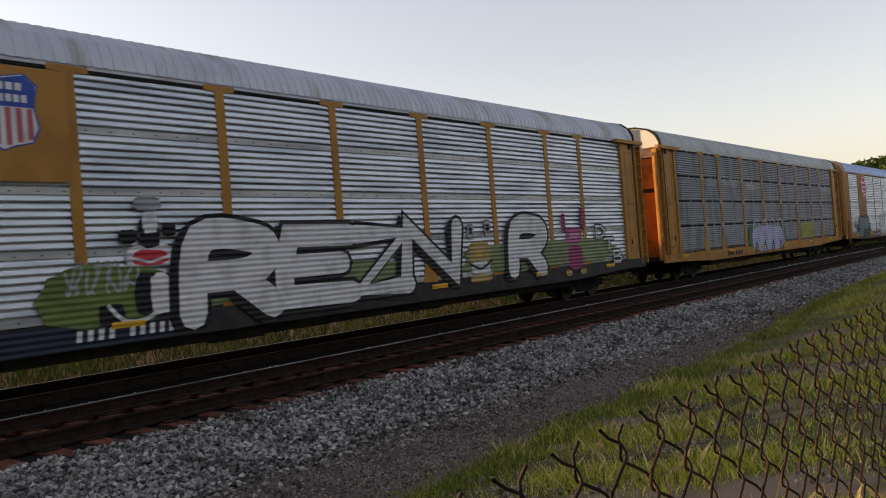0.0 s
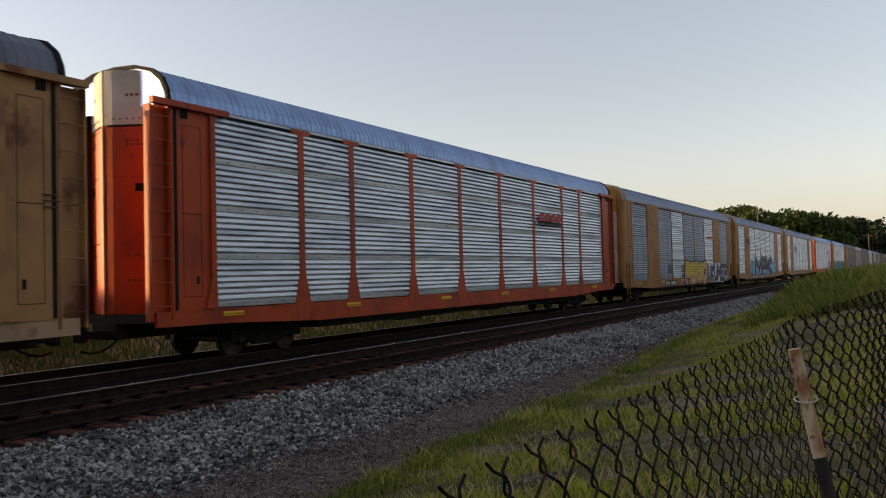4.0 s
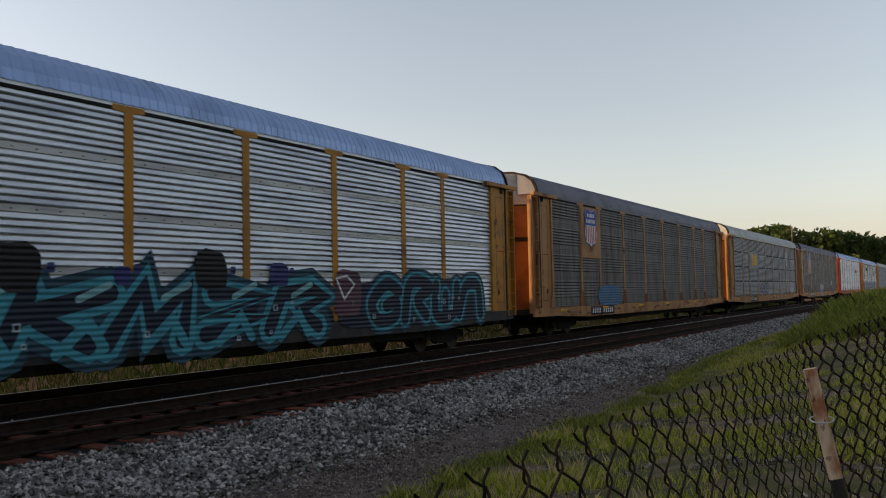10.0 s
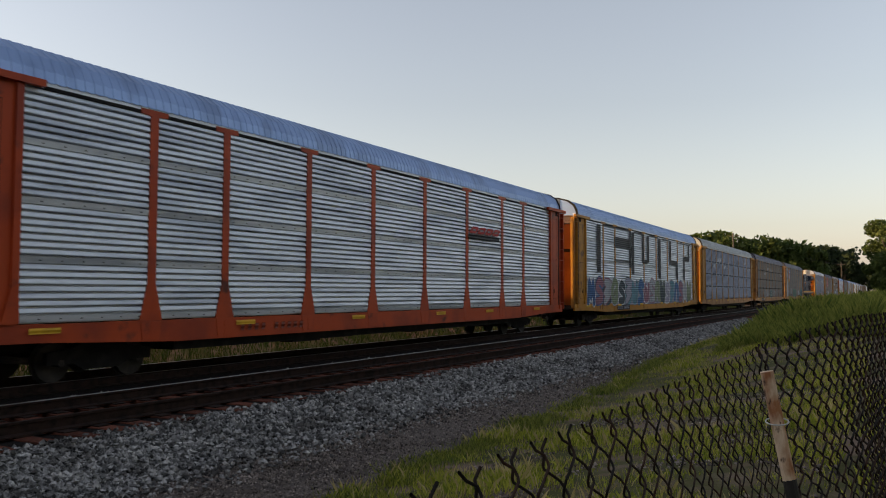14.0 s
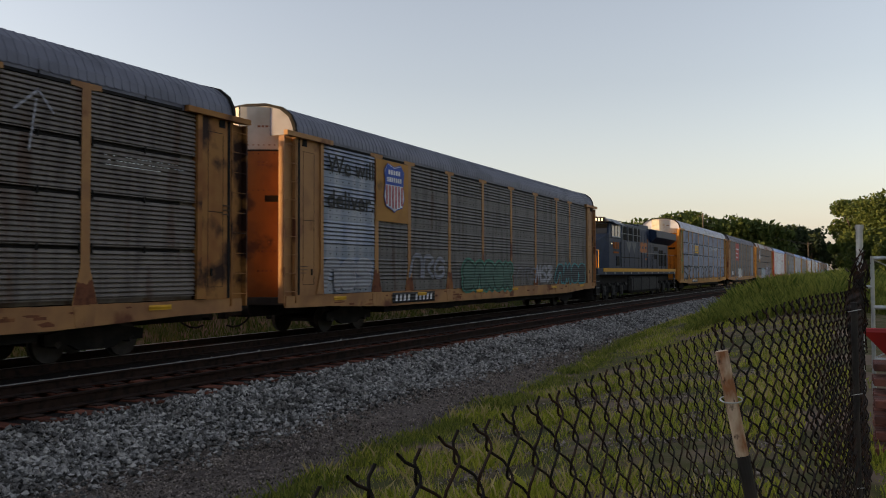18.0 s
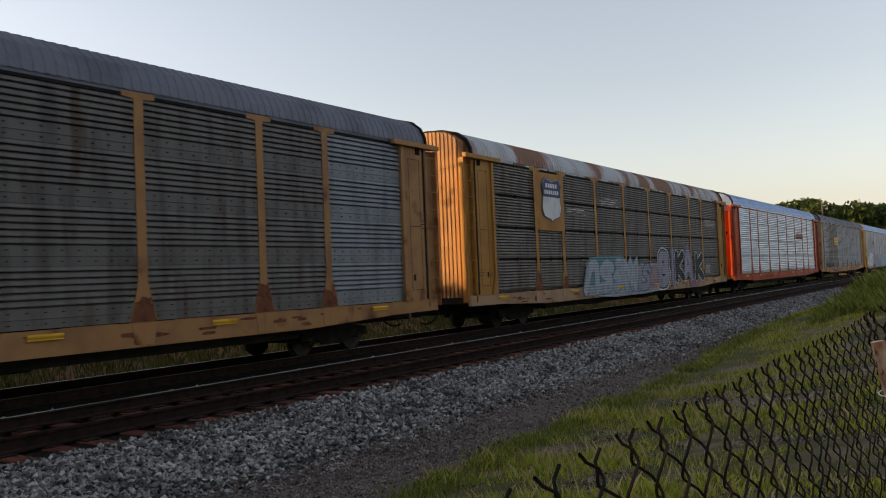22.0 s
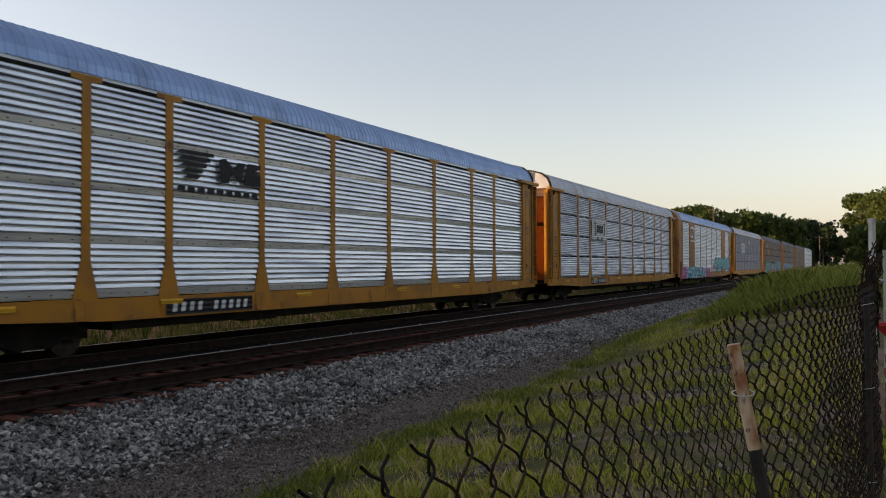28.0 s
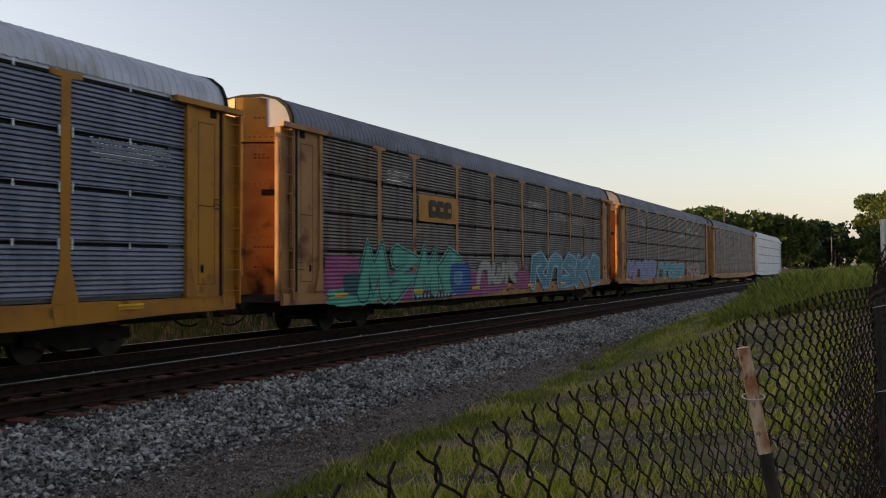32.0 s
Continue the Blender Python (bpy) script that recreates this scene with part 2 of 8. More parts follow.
def shoulder_z(x):
    return np.interp(x, [-18.2, -16.3, -12.5, -11.9, -9.0, -8.75, -7.5, -7.1, -5.9, -5.15], [-0.62, -0.2, -0.18, -0.2, -0.14, -0.17, -0.42, -0.455, -0.5, -0.5])


tagged(part("ballast", stones(110000, (-8.82, -7.2), (2.6, 60), 0.027, 5), M_STONE), "pale grey angular ballast stones on the track shoulder", "ballast", kind="stuff")
tagged(part("ballast", stones(12000, (-12.3, -11.35), (3, 60), 0.028, 6), M_STONE), "grey ballast stones between the tracks", "ballast", kind="stuff")
tagged(part("gravel", stones(52000, (-7.4, -5.0), (2.2, 30), 0.0115, 8), M_PEBBLE), "fine dark gravel along the track", "gravel", kind="stuff")


tagged(part("gravel", stones(22000, (-4.9, -0.4), (0.8, 14), 0.015, 9, ground_z), M_PEBBLE), "small stones on bare soil in the grass", "gravel", kind="stuff")


def rail_profile():
    return [(-0.075, 0), (0.075, 0), (0.075, 0.014), (0.012, 0.035), (0.010, 0.135), (0.036, 0.145), (0.036, 0.172), (-0.036, 0.172), (-0.036, 0.145), (-0.010, 0.135), (-0.012, 0.035), (-0.075, 0.014)]


def rail_mesh():
    bm = bmesh.new()
    prism(bm, rail_profile(), -120, 900)
    return bm


def head_mesh():
    bm = bmesh.new()
    prism(bm, [(-0.03, 0.1735), (0.03, 0.1735), (0.026, 0.1775), (-0.026, 0.1775)], -120, 900)
    return bm


def tie_mesh():
    bm = bmesh.new()
    box(bm, -1.37, 1.37, -0.125, 0.125, -0.17, 0)
    bmesh.ops.bevel(bm, geom=bm.edges[:], offset=0.012, segments=1, affect="EDGES")
    return bm


def tie_plate_mesh():
    return boxes(*[(s * 0.7525 - 0.18, s * 0.7525 + 0.18, -0.1, 0.1, 0, 0.015) for s in (-1, 1)])


def railway(cx, top, first, count, label):
    root = tagged(new("railway_track"), label, "railway track", kind="structure")
    root.location = (cx, 0, top - 0.1775)
    for s in (-1, 1):
        r = part("rail", shared("rail", rail_mesh), M_RAIL, root)
        r.location.x = s * 0.7525
        shiny = cx == TRACK or s < 0
        part("rail_head", shared("rail_head", head_mesh), M_RAILTOP if shiny else M_RAIL, r, "shiny worn top of the rail" if shiny else "dull rusty top of the rail")
    rng = random.Random(int(-cx * 10))
    for k in range(count):
        t = part("tie", shared("tie", tie_mesh), M_TIE, root)
        t.location = (rng.uniform(-0.11, 0.11), first + 0.52 * k + rng.uniform(-0.03, 0.03), -0.016)
        t.rotation_euler.z = rng.uniform(-0.015, 0.015)
        part("tie_plate", shared("tie_plate", tie_plate_mesh), M_RAIL, t)
    return root


railway(NEAR, 0.07, -4, 240, "rusty rails on worn reddish wooden ties")
railway(TRACK, 0.0, -4, 120, "rails on dark ties under the passing train")

# ---- train ----
LCAR, LLOCO, SPEED, START = 28.65, 22.5, 26.18, -1.15
BODY = 13.5                      # half the length of a car's body
SIDE = 1.53                      # half its width

P_YELLOW = material("yellow_car_paint", (0.46, 0.205, 0.022), 0.55, spec=0.25, second=(0.33, 0.15, 0.03), scale=1.2, third=(0.16, 0.07, 0.03), third_scale=1.6, third_cut=0.6, bump=0.05)
P_BROWN = material("faded_brown_paint", (0.34, 0.155, 0.04), 0.6, spec=0.25, second=(0.25, 0.115, 0.04), scale=1.0, third=(0.14, 0.065, 0.035), third_scale=1.2, third_cut=0.6, bump=0.05)
P_RED = material("orange_red_paint", (0.46, 0.065, 0.016), 0.5, spec=0.25, second=(0.30, 0.045, 0.018), scale=1.0, third=(0.12, 0.03, 0.02), third_scale=1.7, third_cut=0.63, bump=0.05)
P_DOOR = material("dark_orange_brown_paint", (0.25, 0.098, 0.028), 0.65, spec=0.2, second=(0.18, 0.07, 0.025), scale=1.3, third=(0.09, 0.04, 0.025), third_scale=1.4, third_cut=0.6)
P_CREAM = material("white_end_paint", (0.47, 0.45, 0.405), 0.65, spec=0.2, second=(0.35, 0.315, 0.265), scale=1.0, third=(0.35, 0.2, 0.1), third_scale=1.5, third_cut=0.62)
M_SCAB = material("brown_rust_scab", (0.19, 0.075, 0.04), 0.85, spec=0.15, second=(0.11, 0.042, 0.026), scale=5, third=(0.27, 0.12, 0.05), third_scale=2.5, third_cut=0.55, bump=0.3)
S_SILVER = material("bright_galvanized_steel", (0.66, 0.69, 0.725), 0.45, 0.5, spec=0.4, second=(0.41, 0.44, 0.49), scale=1.3, stretch=(1, 0.35, 4), bump=0.05)
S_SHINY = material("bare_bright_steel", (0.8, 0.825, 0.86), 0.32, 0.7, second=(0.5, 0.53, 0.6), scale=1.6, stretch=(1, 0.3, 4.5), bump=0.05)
S_LIGHT = material("pale_dull_steel", (0.275, 0.285, 0.3), 0.6, 0.25, spec=0.3, second=(0.18, 0.187, 0.197), scale=1.3, stretch=(1, 2.0, 0.4), bump=0.05)
S_GREY = material("dull_galvanized_steel", (0.235, 0.252, 0.275), 0.6, 0.25, spec=0.3, second=(0.165, 0.178, 0.195), scale=1.3, stretch=(1, 2.0, 0.4), bump=0.05)
S_DARK = material("dirty_galvanized_steel", (0.165, 0.155, 0.146), 0.68, 0.12, spec=0.25, second=(0.108, 0.1, 0.094), scale=1.5, stretch=(1, 2.4, 0.4), third=(0.1, 0.075, 0.06), third_scale=1.0, third_cut=0.58, bump=0.08)
S_BROWN = material("rust_stained_steel", (0.2, 0.178, 0.158), 0.68, 0.12, spec=0.25, second=(0.13, 0.115, 0.103), scale=1.6, stretch=(1, 2.4, 0.4), third=(0.13, 0.095, 0.075), third_scale=0.9, third_cut=0.58, bump=0.08)
# the sky's blue reflection on the steel is put into this base colour
R_BLUE = material("sky_tinted_galvanized_roof", (0.28, 0.39, 0.62), 0.42, 0.5, second=(0.23, 0.325, 0.53), scale=1.0, stretch=(1, 2, 1), third=(0.21, 0.29, 0.46), third_scale=0.5)
R_STEEL = material("dark_steel_roof", (0.17, 0.215, 0.3), 0.45, 0.5, second=(0.16, 0.2, 0.28), scale=1.0)
R_WHITE = material("pale_roof", (0.5, 0.51, 0.57), 0.5, 0.35, second=(0.42, 0.43, 0.485), scale=1.0, stretch=(1, 2, 1), third=(0.36, 0.35, 0.34), third_scale=0.6)
R_GREY = material("weathered_grey_roof", (0.43, 0.445, 0.45), 0.55, 0.3, second=(0.34, 0.352, 0.356), scale=1.0, stretch=(1, 2, 1), third=(0.31, 0.31, 0.3), third_scale=0.6)
R_DARK = material("dull_grey_roof", (0.165, 0.168, 0.205), 0.6, 0.4, second=(0.115, 0.118, 0.145), scale=1.0)
R_RUST = material("rust_patched_roof", (0.5, 0.5, 0.52), 0.6, 0.2, second=(0.4, 0.39, 0.4), scale=1.2, third=(0.22, 0.095, 0.05), third_scale=0.8, third_cut=0.47, stretch=(0.35, 1.0, 0.35))
# near-black for grimy undersides and for the painted shade of gaps
M_UNDER = material("grime_and_shade_black", (0.012, 0.011, 0.011), 0.9, second=(0.022, 0.02, 0.018), scale=3, spec=0.2)
M_WHEEL = material("wheel_steel", (0.025, 0.022, 0.02), 0.7, 0.3, second=(0.05, 0.04, 0.035), scale=4)


def layout(style):
    """Bays along half the side: kind and where each starts and ends, from end to end."""
    if style == "B":
        widths = [("end", 1.72), ("panel", 2.72), ("plate", 2.18)] + [("panel", 2.832)] * 5 + [("plate", 2.18), ("panel", 2.72), ("end", 1.72)]
    elif style == "C":
        widths = [("end", 1.9), ("panel", 2.45), ("panel", 2.05)] + [("panel", 2.92)] * 5 + [("panel", 2.05), ("panel", 2.45), ("end", 1.9)]
    else:
        widths = [("end", 1.7), ("panel", 2.8), ("panel", 2.0)] + [("panel", 2.88)] * 5 + [("panel", 2.0), ("panel", 2.8), ("end", 1.7)]
    total = sum(w for _, w in widths)
    y, out = -13.7, []
    for kind, w in widths:
        w *= 27.4 / total
        out.append((kind, max(y, -BODY), min(y + w, BODY)))
        y += w
    return out


Z0, Z1 = 1.11, 5.08              # foot and head of the side panels


def panel_mesh(width, kind):
    """A corrugated side sheet: ribs run along the car; x = 0 is the car's side plane."""
    prof = []
    if kind == "rib":                        # tiers of broad faces parted by narrow deep grooves, with a proud strip between tiers
        step = (Z1 - Z0) / 4
        for band in range(4):
            zb = Z0 + band * step
            prof += [(-0.03, zb), (-0.03, zb + 0.012), (0.004, zb + 0.02), (0.016, zb + 0.125), (0.0, zb + 0.13)]
            n = 7
            pitch = (step - 0.13) / n
            for k in range(n):
                q = zb + 0.13 + k * pitch
                prof += [(-0.075, q + pitch * 0.06), (-0.075, q + pitch * 0.18), (0.006, q + pitch * 0.3), (0.012, q + pitch * 0.42), (0.0, q + pitch * 0.8), (-0.01, q + pitch * 0.98)]
    elif kind == "even":                     # low ribs in four tiers with plain strips between
        step = (Z1 - Z0) / 4
        for band in range(4):
            zb = Z0 + band * step
            prof += [(0.0, zb), (-0.004, zb + 0.155), (0.006, zb + 0.16), (-0.002, zb + 0.325)]
            n = 6
            pitch = (step - 0.33) / n
            for k in range(n):
                q = zb + 0.33 + k * pitch
                prof += [(-0.045, q + pitch * 0.03), (-0.045, q + pitch * 0.17), (0.012, q + pitch * 0.3), (0.014, q + pitch * 0.42), (-0.008, q + pitch * 0.86), (-0.012, q + pitch * 0.99)]
    else:                                    # fine even ribs in four tiers with dark joints
        step = (Z1 - Z0) / 4
        for band in range(4):
            zb = Z0 + band * step
            prof += [(-0.085, zb), (-0.085, zb + 0.07), (0.016, zb + 0.075), (0.016, zb + 0.095)]
            n = 10
            pitch = (step - 0.095) / n
            for k in range(n):
                q = zb + 0.09 + k * pitch
                prof += [(-0.05, q + pitch * 0.05), (-0.05, q + pitch * 0.15), (0.010, q + pitch * 0.3), (0.012, q + pitch * 0.42), (-0.014, q + pitch * 0.9), (-0.016, q + pitch * 0.99)]
    verts = [(x, y, z) for y in (0, width) for x, z in prof]
    n = len(prof)
    faces = [(k, n + k, n + k + 1, k + 1) for k in range(n - 1)]
    # thickness: a back sheet and edges
    b = len(verts)
    verts += [(-0.12, 0, Z0), (-0.12, width, Z0), (-0.12, width, Z1), (-0.12, 0, Z1)]
    faces += [(b, b + 3, b + 2, b + 1)]
    return soup("panel", verts, faces)


def post_mesh(style):
    bm = bmesh.new()
    if style == "A":
        plate(bm, [(-0.27, Z0 - 0.02), (0.27, Z0 - 0.02), (0.27, Z0 + 0.02), (0.12, Z0 + 0.62), (0.1, Z0 + 0.7), (0.1, Z1 - 0.02), (0.34, Z1 + 0.0), (0.34, Z1 + 0.1), (-0.34, Z1 + 0.1), (-0.34, Z1 + 0.0), (-0.1, Z1 - 0.02), (-0.1, Z0 + 0.7), (-0.12, Z0 + 0.62), (-0.27, Z0 + 0.02)], 0.0, 0.018)
    else:
        plate(bm, [(-0.2, Z0 - 0.02), (0.2, Z0 - 0.02), (0.085, Z0 + 0.5), (0.07, Z1 + 0.1), (-0.07, Z1 + 0.1), (-0.085, Z0 + 0.5)], 0.0, 0.018)
    return bm


def roof_outline(inset=0.0):
    pts = [(1.56, 5.20), (1.53, 5.40), (1.40, 5.66), (1.12, 5.87), (0.62, 6.01), (0.0, 6.05)]
    pts = [(x - inset, z - inset) for x, z in pts]
    return pts + [(-x, z) for x, z in pts[-2::-1]]


def roof_mesh(half):
    prof = roof_outline()
    verts, faces = [], []
    ys = []
    y = -half + 0.05
    while y < half - 0.05:
        ys += [(y, 0.0), (y + 0.125, 0.0), (y + 0.135, 0.018), (y + 0.19, 0.018)]
        y += 0.2
    for y, up in ys:
        for x, z in prof:
            s = 1 + up / 3.0
            verts.append((x * s, y, z + up * 0.7))
    w = len(prof)
    for j in range(len(ys) - 1):
        for i in range(w - 1):
            a = j * w + i
            faces.append((a, a + 1, a + w + 1, a + w))
    faces.append(tuple(range(w - 1, -1, -1)))
    faces.append(tuple((len(ys) - 1) * w + i for i in range(w)))
    return soup("roof", verts, faces)


def hoop_mesh(rings):
    """A strip over the roof: rings of y, widening and rise."""
    prof = roof_outline()
    verts = [(x * k + math.copysign(0.012, x), y, z + up) for y, k, up in rings for x, z in prof]
    n = len(prof)
    return soup("hoop", verts, [(n * j + i, n * j + i + 1, n * (j + 1) + i + 1, n * (j + 1) + i) for j in range(len(rings) - 1) for i in range(n - 1)])


def roof_end_mesh():
    return hoop_mesh([(-0.06, 0.86, -0.16), (0.0, 0.94, -0.06), (0.12, 0.99, 0.01), (0.5, 1.02, 0.035), (0.52, 1.0, 0.0)])


def roof_rim_mesh():
    return hoop_mesh([(-0.03, 0.97, -0.03), (-0.03, 1.02, 0.03), (0.05, 1.02, 0.03), (0.05, 1.0, 0.0)])


def corner_mesh():
    """The rounded upright corner of a closed car end."""
    arc = [(0.03, 0.32), (0.025, 0.2), (-0.01, 0.08), (-0.07, 0.0), (-0.16, -0.05), (-0.26, -0.06), (-0.26, 0.3)]
    verts = [(x, y, z) for z in (Z0 - 0.02, 5.22) for x, y in arc]
    n = len(arc)
    return soup("corner", verts, [(k, (k + 1) % n, n + (k + 1) % n, n + k) for k in range(n)] + [tuple(range(n, 2 * n)), tuple(range(n - 1, -1, -1))])


END_FORMS = {
    "round": [(x, 0.5 * x ** 1.3 - 0.5) for x in (0.02, 0.2, 0.4, 0.6, 0.8, 1.0, 1.2, 1.36, 1.46)],
    "facet": [(0.02, -0.40), (0.10, -0.40), (0.105, -0.365), (0.125, -0.365), (0.13, -0.40), (0.98, -0.385), (1.0, -0.37), (1.32, -0.02), (1.36, 0.12), (1.36, 0.3)],
    "ribbed": [q for k in range(9) for q in ((0.02 + 0.14 * k, -0.30), (0.115 + 0.14 * k, -0.30), (0.12 + 0.14 * k, -0.255), (0.155 + 0.14 * k, -0.255))] + [(1.3, -0.28), (1.36, -0.1), (1.37, 0.3)],
}


def door_mesh(sign, z0, z1, top, form):
    """Half of the end of a car, facing -y: an outline in plan, drawn upright."""
    prof = END_FORMS[form]
    head = roof_outline(0.04)[5::-1]
    verts, faces = [], []
    for x, y in prof:
        zt = z1 if not top else float(np.interp(x, [p[0] for p in head], [p[1] for p in head])) + 0.12 * min(0.0, y + 0.1)
        verts += [(sign * x, y, z0), (sign * x, y, zt), (sign * x, 0.32, z0), (sign * x, 0.32, zt)]
    n = len(prof) - 1
    for k in range(n):
        a = 4 * k
        for q in ((a, a + 4, a + 5, a + 1), (a + 1, a + 5, a + 7, a + 3), (a + 2, a + 3, a + 7, a + 6), (a, a + 2, a + 6, a + 4)):
            faces.append(q if sign < 0 else q[::-1])
    return soup("end_door", verts, faces)


def end_band(bm, x0, x1, z0, z1, form, lift=0.006):
    """A thin band that follows the end's outline in plan, on both halves."""
    prof = END_FORMS[form]
    xs = [x0] + [p[0] for p in prof if x0 < p[0] < x1] + [x1]
    pts = [(x, float(np.interp(x, [p[0] for p in prof], [p[1] for p in prof]))) for x in xs]
    for sign in (1, -1):
        for (xa, ya), (xb, yb) in zip(pts, pts[1:]):
            v = [bm.verts.new((sign * x, y - d, z)) for d in (0.0, lift) for x, y, z in ((xa, ya, z0), (xb, yb, z0), (xb, yb, z1), (xa, ya, z1))]
            for q in ((4, 5, 6, 7), (0, 1, 5, 4), (1, 2, 6, 5), (2, 3, 7, 6), (3, 0, 4, 7)):
                bm.faces.new([v[k] for k in (q if sign > 0 else q[::-1])])


def end_fitting_mesh():
    """Hand slots and the dark seam between the cap and the doors of a round-ended car."""
    bm = bmesh.new()
    end_band(bm, 0.1, 1.3, 4.8, 4.845, "round")
    end_band(bm, 0.62, 1.12, 3.5, 3.66, "round", 0.008)
    end_band(bm, 0.0, 0.03, 1.1, 4.8, "round")
    return bm


def end_bolt_mesh():
    bm = bmesh.new()
    for z in (4.72, 4.95, 3.78, 2.45):
        for k in range(9):
            end_band(bm, 0.22 + 0.12 * k, 0.245 + 0.12 * k, z, z + 0.028, "round", 0.014)
    for z, n in ((5.42, 7), (4.5, 3), (4.42, 4), (2.2, 5), (1.7, 4)):
        for k in range(n):
            end_band(bm, 0.45 + 0.09 * k, 0.51 + 0.09 * k, z, z + 0.05, "round", 0.003)
    return bm


def end_panel_mesh(w):
    bm = bmesh.new()
    prism(bm, [(-0.06, Z0 - 0.02), (0.03, Z0 - 0.02), (0.03, Z1 + 0.1), (-0.06, Z1 + 0.1)], 0.33, w)
    return bm


def short_ladder_mesh():
    bm = bmesh.new()
    for y in (0.0, 0.42):
        box(bm, 0.0, 0.045, y - 0.018, y + 0.018, 0.42, 1.98)
    for k in range(5):
        bar(bm, (0.03, 0, 0.5 + 0.36 * k), (0.03, 0.42, 0.5 + 0.36 * k), 0.014, 5)
    return bm


def tower_mesh():
    """The ladder bay at the corner of an open-cornered car: a back plate between two flanges that hold the rungs."""
    bm = boxes((-0.13, -0.09, -0.1, 0.36, 0.92, Z1 + 0.0), (-0.13, 0.05, -0.14, -0.1, 0.92, Z1 + 0.0), (-0.13, 0.05, 0.36, 0.4, 0.92, Z1 + 0.0))
    for k in range(9):
        bar(bm, (0.035, -0.12, 1.2 + 0.46 * k), (0.035, 0.38, 1.2 + 0.46 * k), 0.013, 5)
    return bm


def stile_mesh(w):
    """The inner stile of an end door, flared at its foot."""
    bm = bmesh.new()
    plate(bm, [(w - 0.3, Z0), (w + 0.02, Z0), (w, Z0 + 0.55), (w, Z1), (w - 0.13, Z1), (w - 0.13, Z0 + 0.6)], 0.032, 0.085)
    return bm


def sill_mesh():
    bm = bmesh.new()
    plate(bm, [(-BODY, 0.80), (-11.6, 0.78), (-8.6, 0.66), (8.6, 0.66), (11.6, 0.78), (BODY, 0.80), (BODY, 1.09), (-BODY, 1.09)], -0.06, 0.014)
    for k in range(12):
        y = -12 + k * 2.18
        box(bm, 0.014, 0.022, y - 0.5, y + 0.5, 1.065, 1.10)
    return bm


def bracket_mesh(style):
    """Where the posts run down over the sill."""
    bm = bmesh.new()
    for what, a, b in layout(style)[2:-1]:
        plate(bm, [(a - 0.2, 0.7), (a + 0.2, 0.7), (a + 0.25, 1.07), (a - 0.25, 1.07)], 0.012, 0.023)
        box(bm, 0.023, 0.027, a - 0.012, a + 0.012, 0.72, 1.06)
    return bm


def blot(bm, rng, y, z, w, h, x0, x1):
    """A ragged scab that sits on a side plane."""
    pts = []
    for q in range(9):
        a = q * 6.2832 / 9
        r = rng.uniform(0.6, 1.15)
        pts.append((y + math.cos(a) * w * r, min(1.06, max(0.7, z + math.sin(a) * h * r)) if z < 1.08 else z + math.sin(a) * h * r))
    plate(bm, pts, x0, x1)


def sill_stain_mesh(seed):
    rng = random.Random(seed)
    bm = bmesh.new()
    for k in range(26):
        blot(bm, rng, rng.uniform(-11.2, 11.2), rng.uniform(0.74, 1.02), rng.uniform(0.06, 0.34), rng.uniform(0.02, 0.06), 0.0142, 0.0165)
    for k in range(14):
        y = rng.uniform(-11.0, 11.0)
        box(bm, 0.0142, 0.017, y, y + rng.uniform(0.15, 0.5), 0.86, 0.86 + rng.uniform(0.03, 0.07))
    return bm


def rust_foot_mesh(seed):
    """Scabbed paint at the flared foot of a post."""
    rng = random.Random(seed)
    bm = bmesh.new()
    h = rng.uniform(0.35, 0.62)
    n = 5
    top = [(0.2 - 0.4 * q / n, Z0 + h + rng.uniform(-0.08, 0.08)) for q in range(n + 1)]
    top = [(max(-1, min(1, y / 0.2)) * (0.26 - 0.14 * min(1, (z - Z0) / 0.62)), z) for y, z in top]
    plate(bm, [(-0.262, Z0 - 0.015), (0.262, Z0 - 0.015)] + top, 0.018, 0.0205)
    return bm


def under_mesh():
    bm = boxes((-1.4, 1.4, -BODY + 0.1, BODY - 0.1, 0.86, 1.05), (-0.35, 0.35, -BODY, BODY, 0.55, 0.86), (-1.32, 1.32, -8.4, 8.4, 0.47, 0.86), (-0.7, 0.7, -3, -1.2, 0.4, 0.8), (-0.5, 0.9, 1.5, 2.6, 0.4, 0.8), (0.9, 1.3, -4.6, -3.5, 0.42, 0.8))
    return bm


def frame_mesh():
    bm = bmesh.new()
    for s in (-1, 1):
        x = s * 0.99
        plate(bm, [(-1.15, 0.34), (-0.62, 0.34), (-0.4, 0.22), (0.4, 0.22), (0.62, 0.34), (1.15, 0.34), (1.15, 0.55), (0.62, 0.62), (0.36, 0.74), (-0.36, 0.74), (-0.62, 0.62), (-1.15, 0.55)], x - 0.06, x + 0.06)
    box(bm, -0.95, 0.95, -0.18, 0.18, 0.35, 0.7)
    return bm


def wheelset_mesh(size=1.0):
    bm = bmesh.new()
    for s in (-1, 1):
        bar(bm, (s * 0.69, 0, 0), (s * 0.80, 0, 0), 0.355 * size, 20)
        bar(bm, (s * 0.665, 0, 0), (s * 0.69, 0, 0), 0.385 * size, 20)
    bar(bm, (-1.05, 0, 0), (1.05, 0, 0), 0.07, 8)
    return bm


def coupler_mesh():
    bm = bmesh.new()
    plate(bm, [(0.1, 0.6), (-0.45, 0.6), (-0.5, 0.53), (-0.6, 0.53), (-0.6, 0.84), (-0.5, 0.84), (-0.45, 0.74), (0.1, 0.74)], -0.13, 0.13)
    return bm


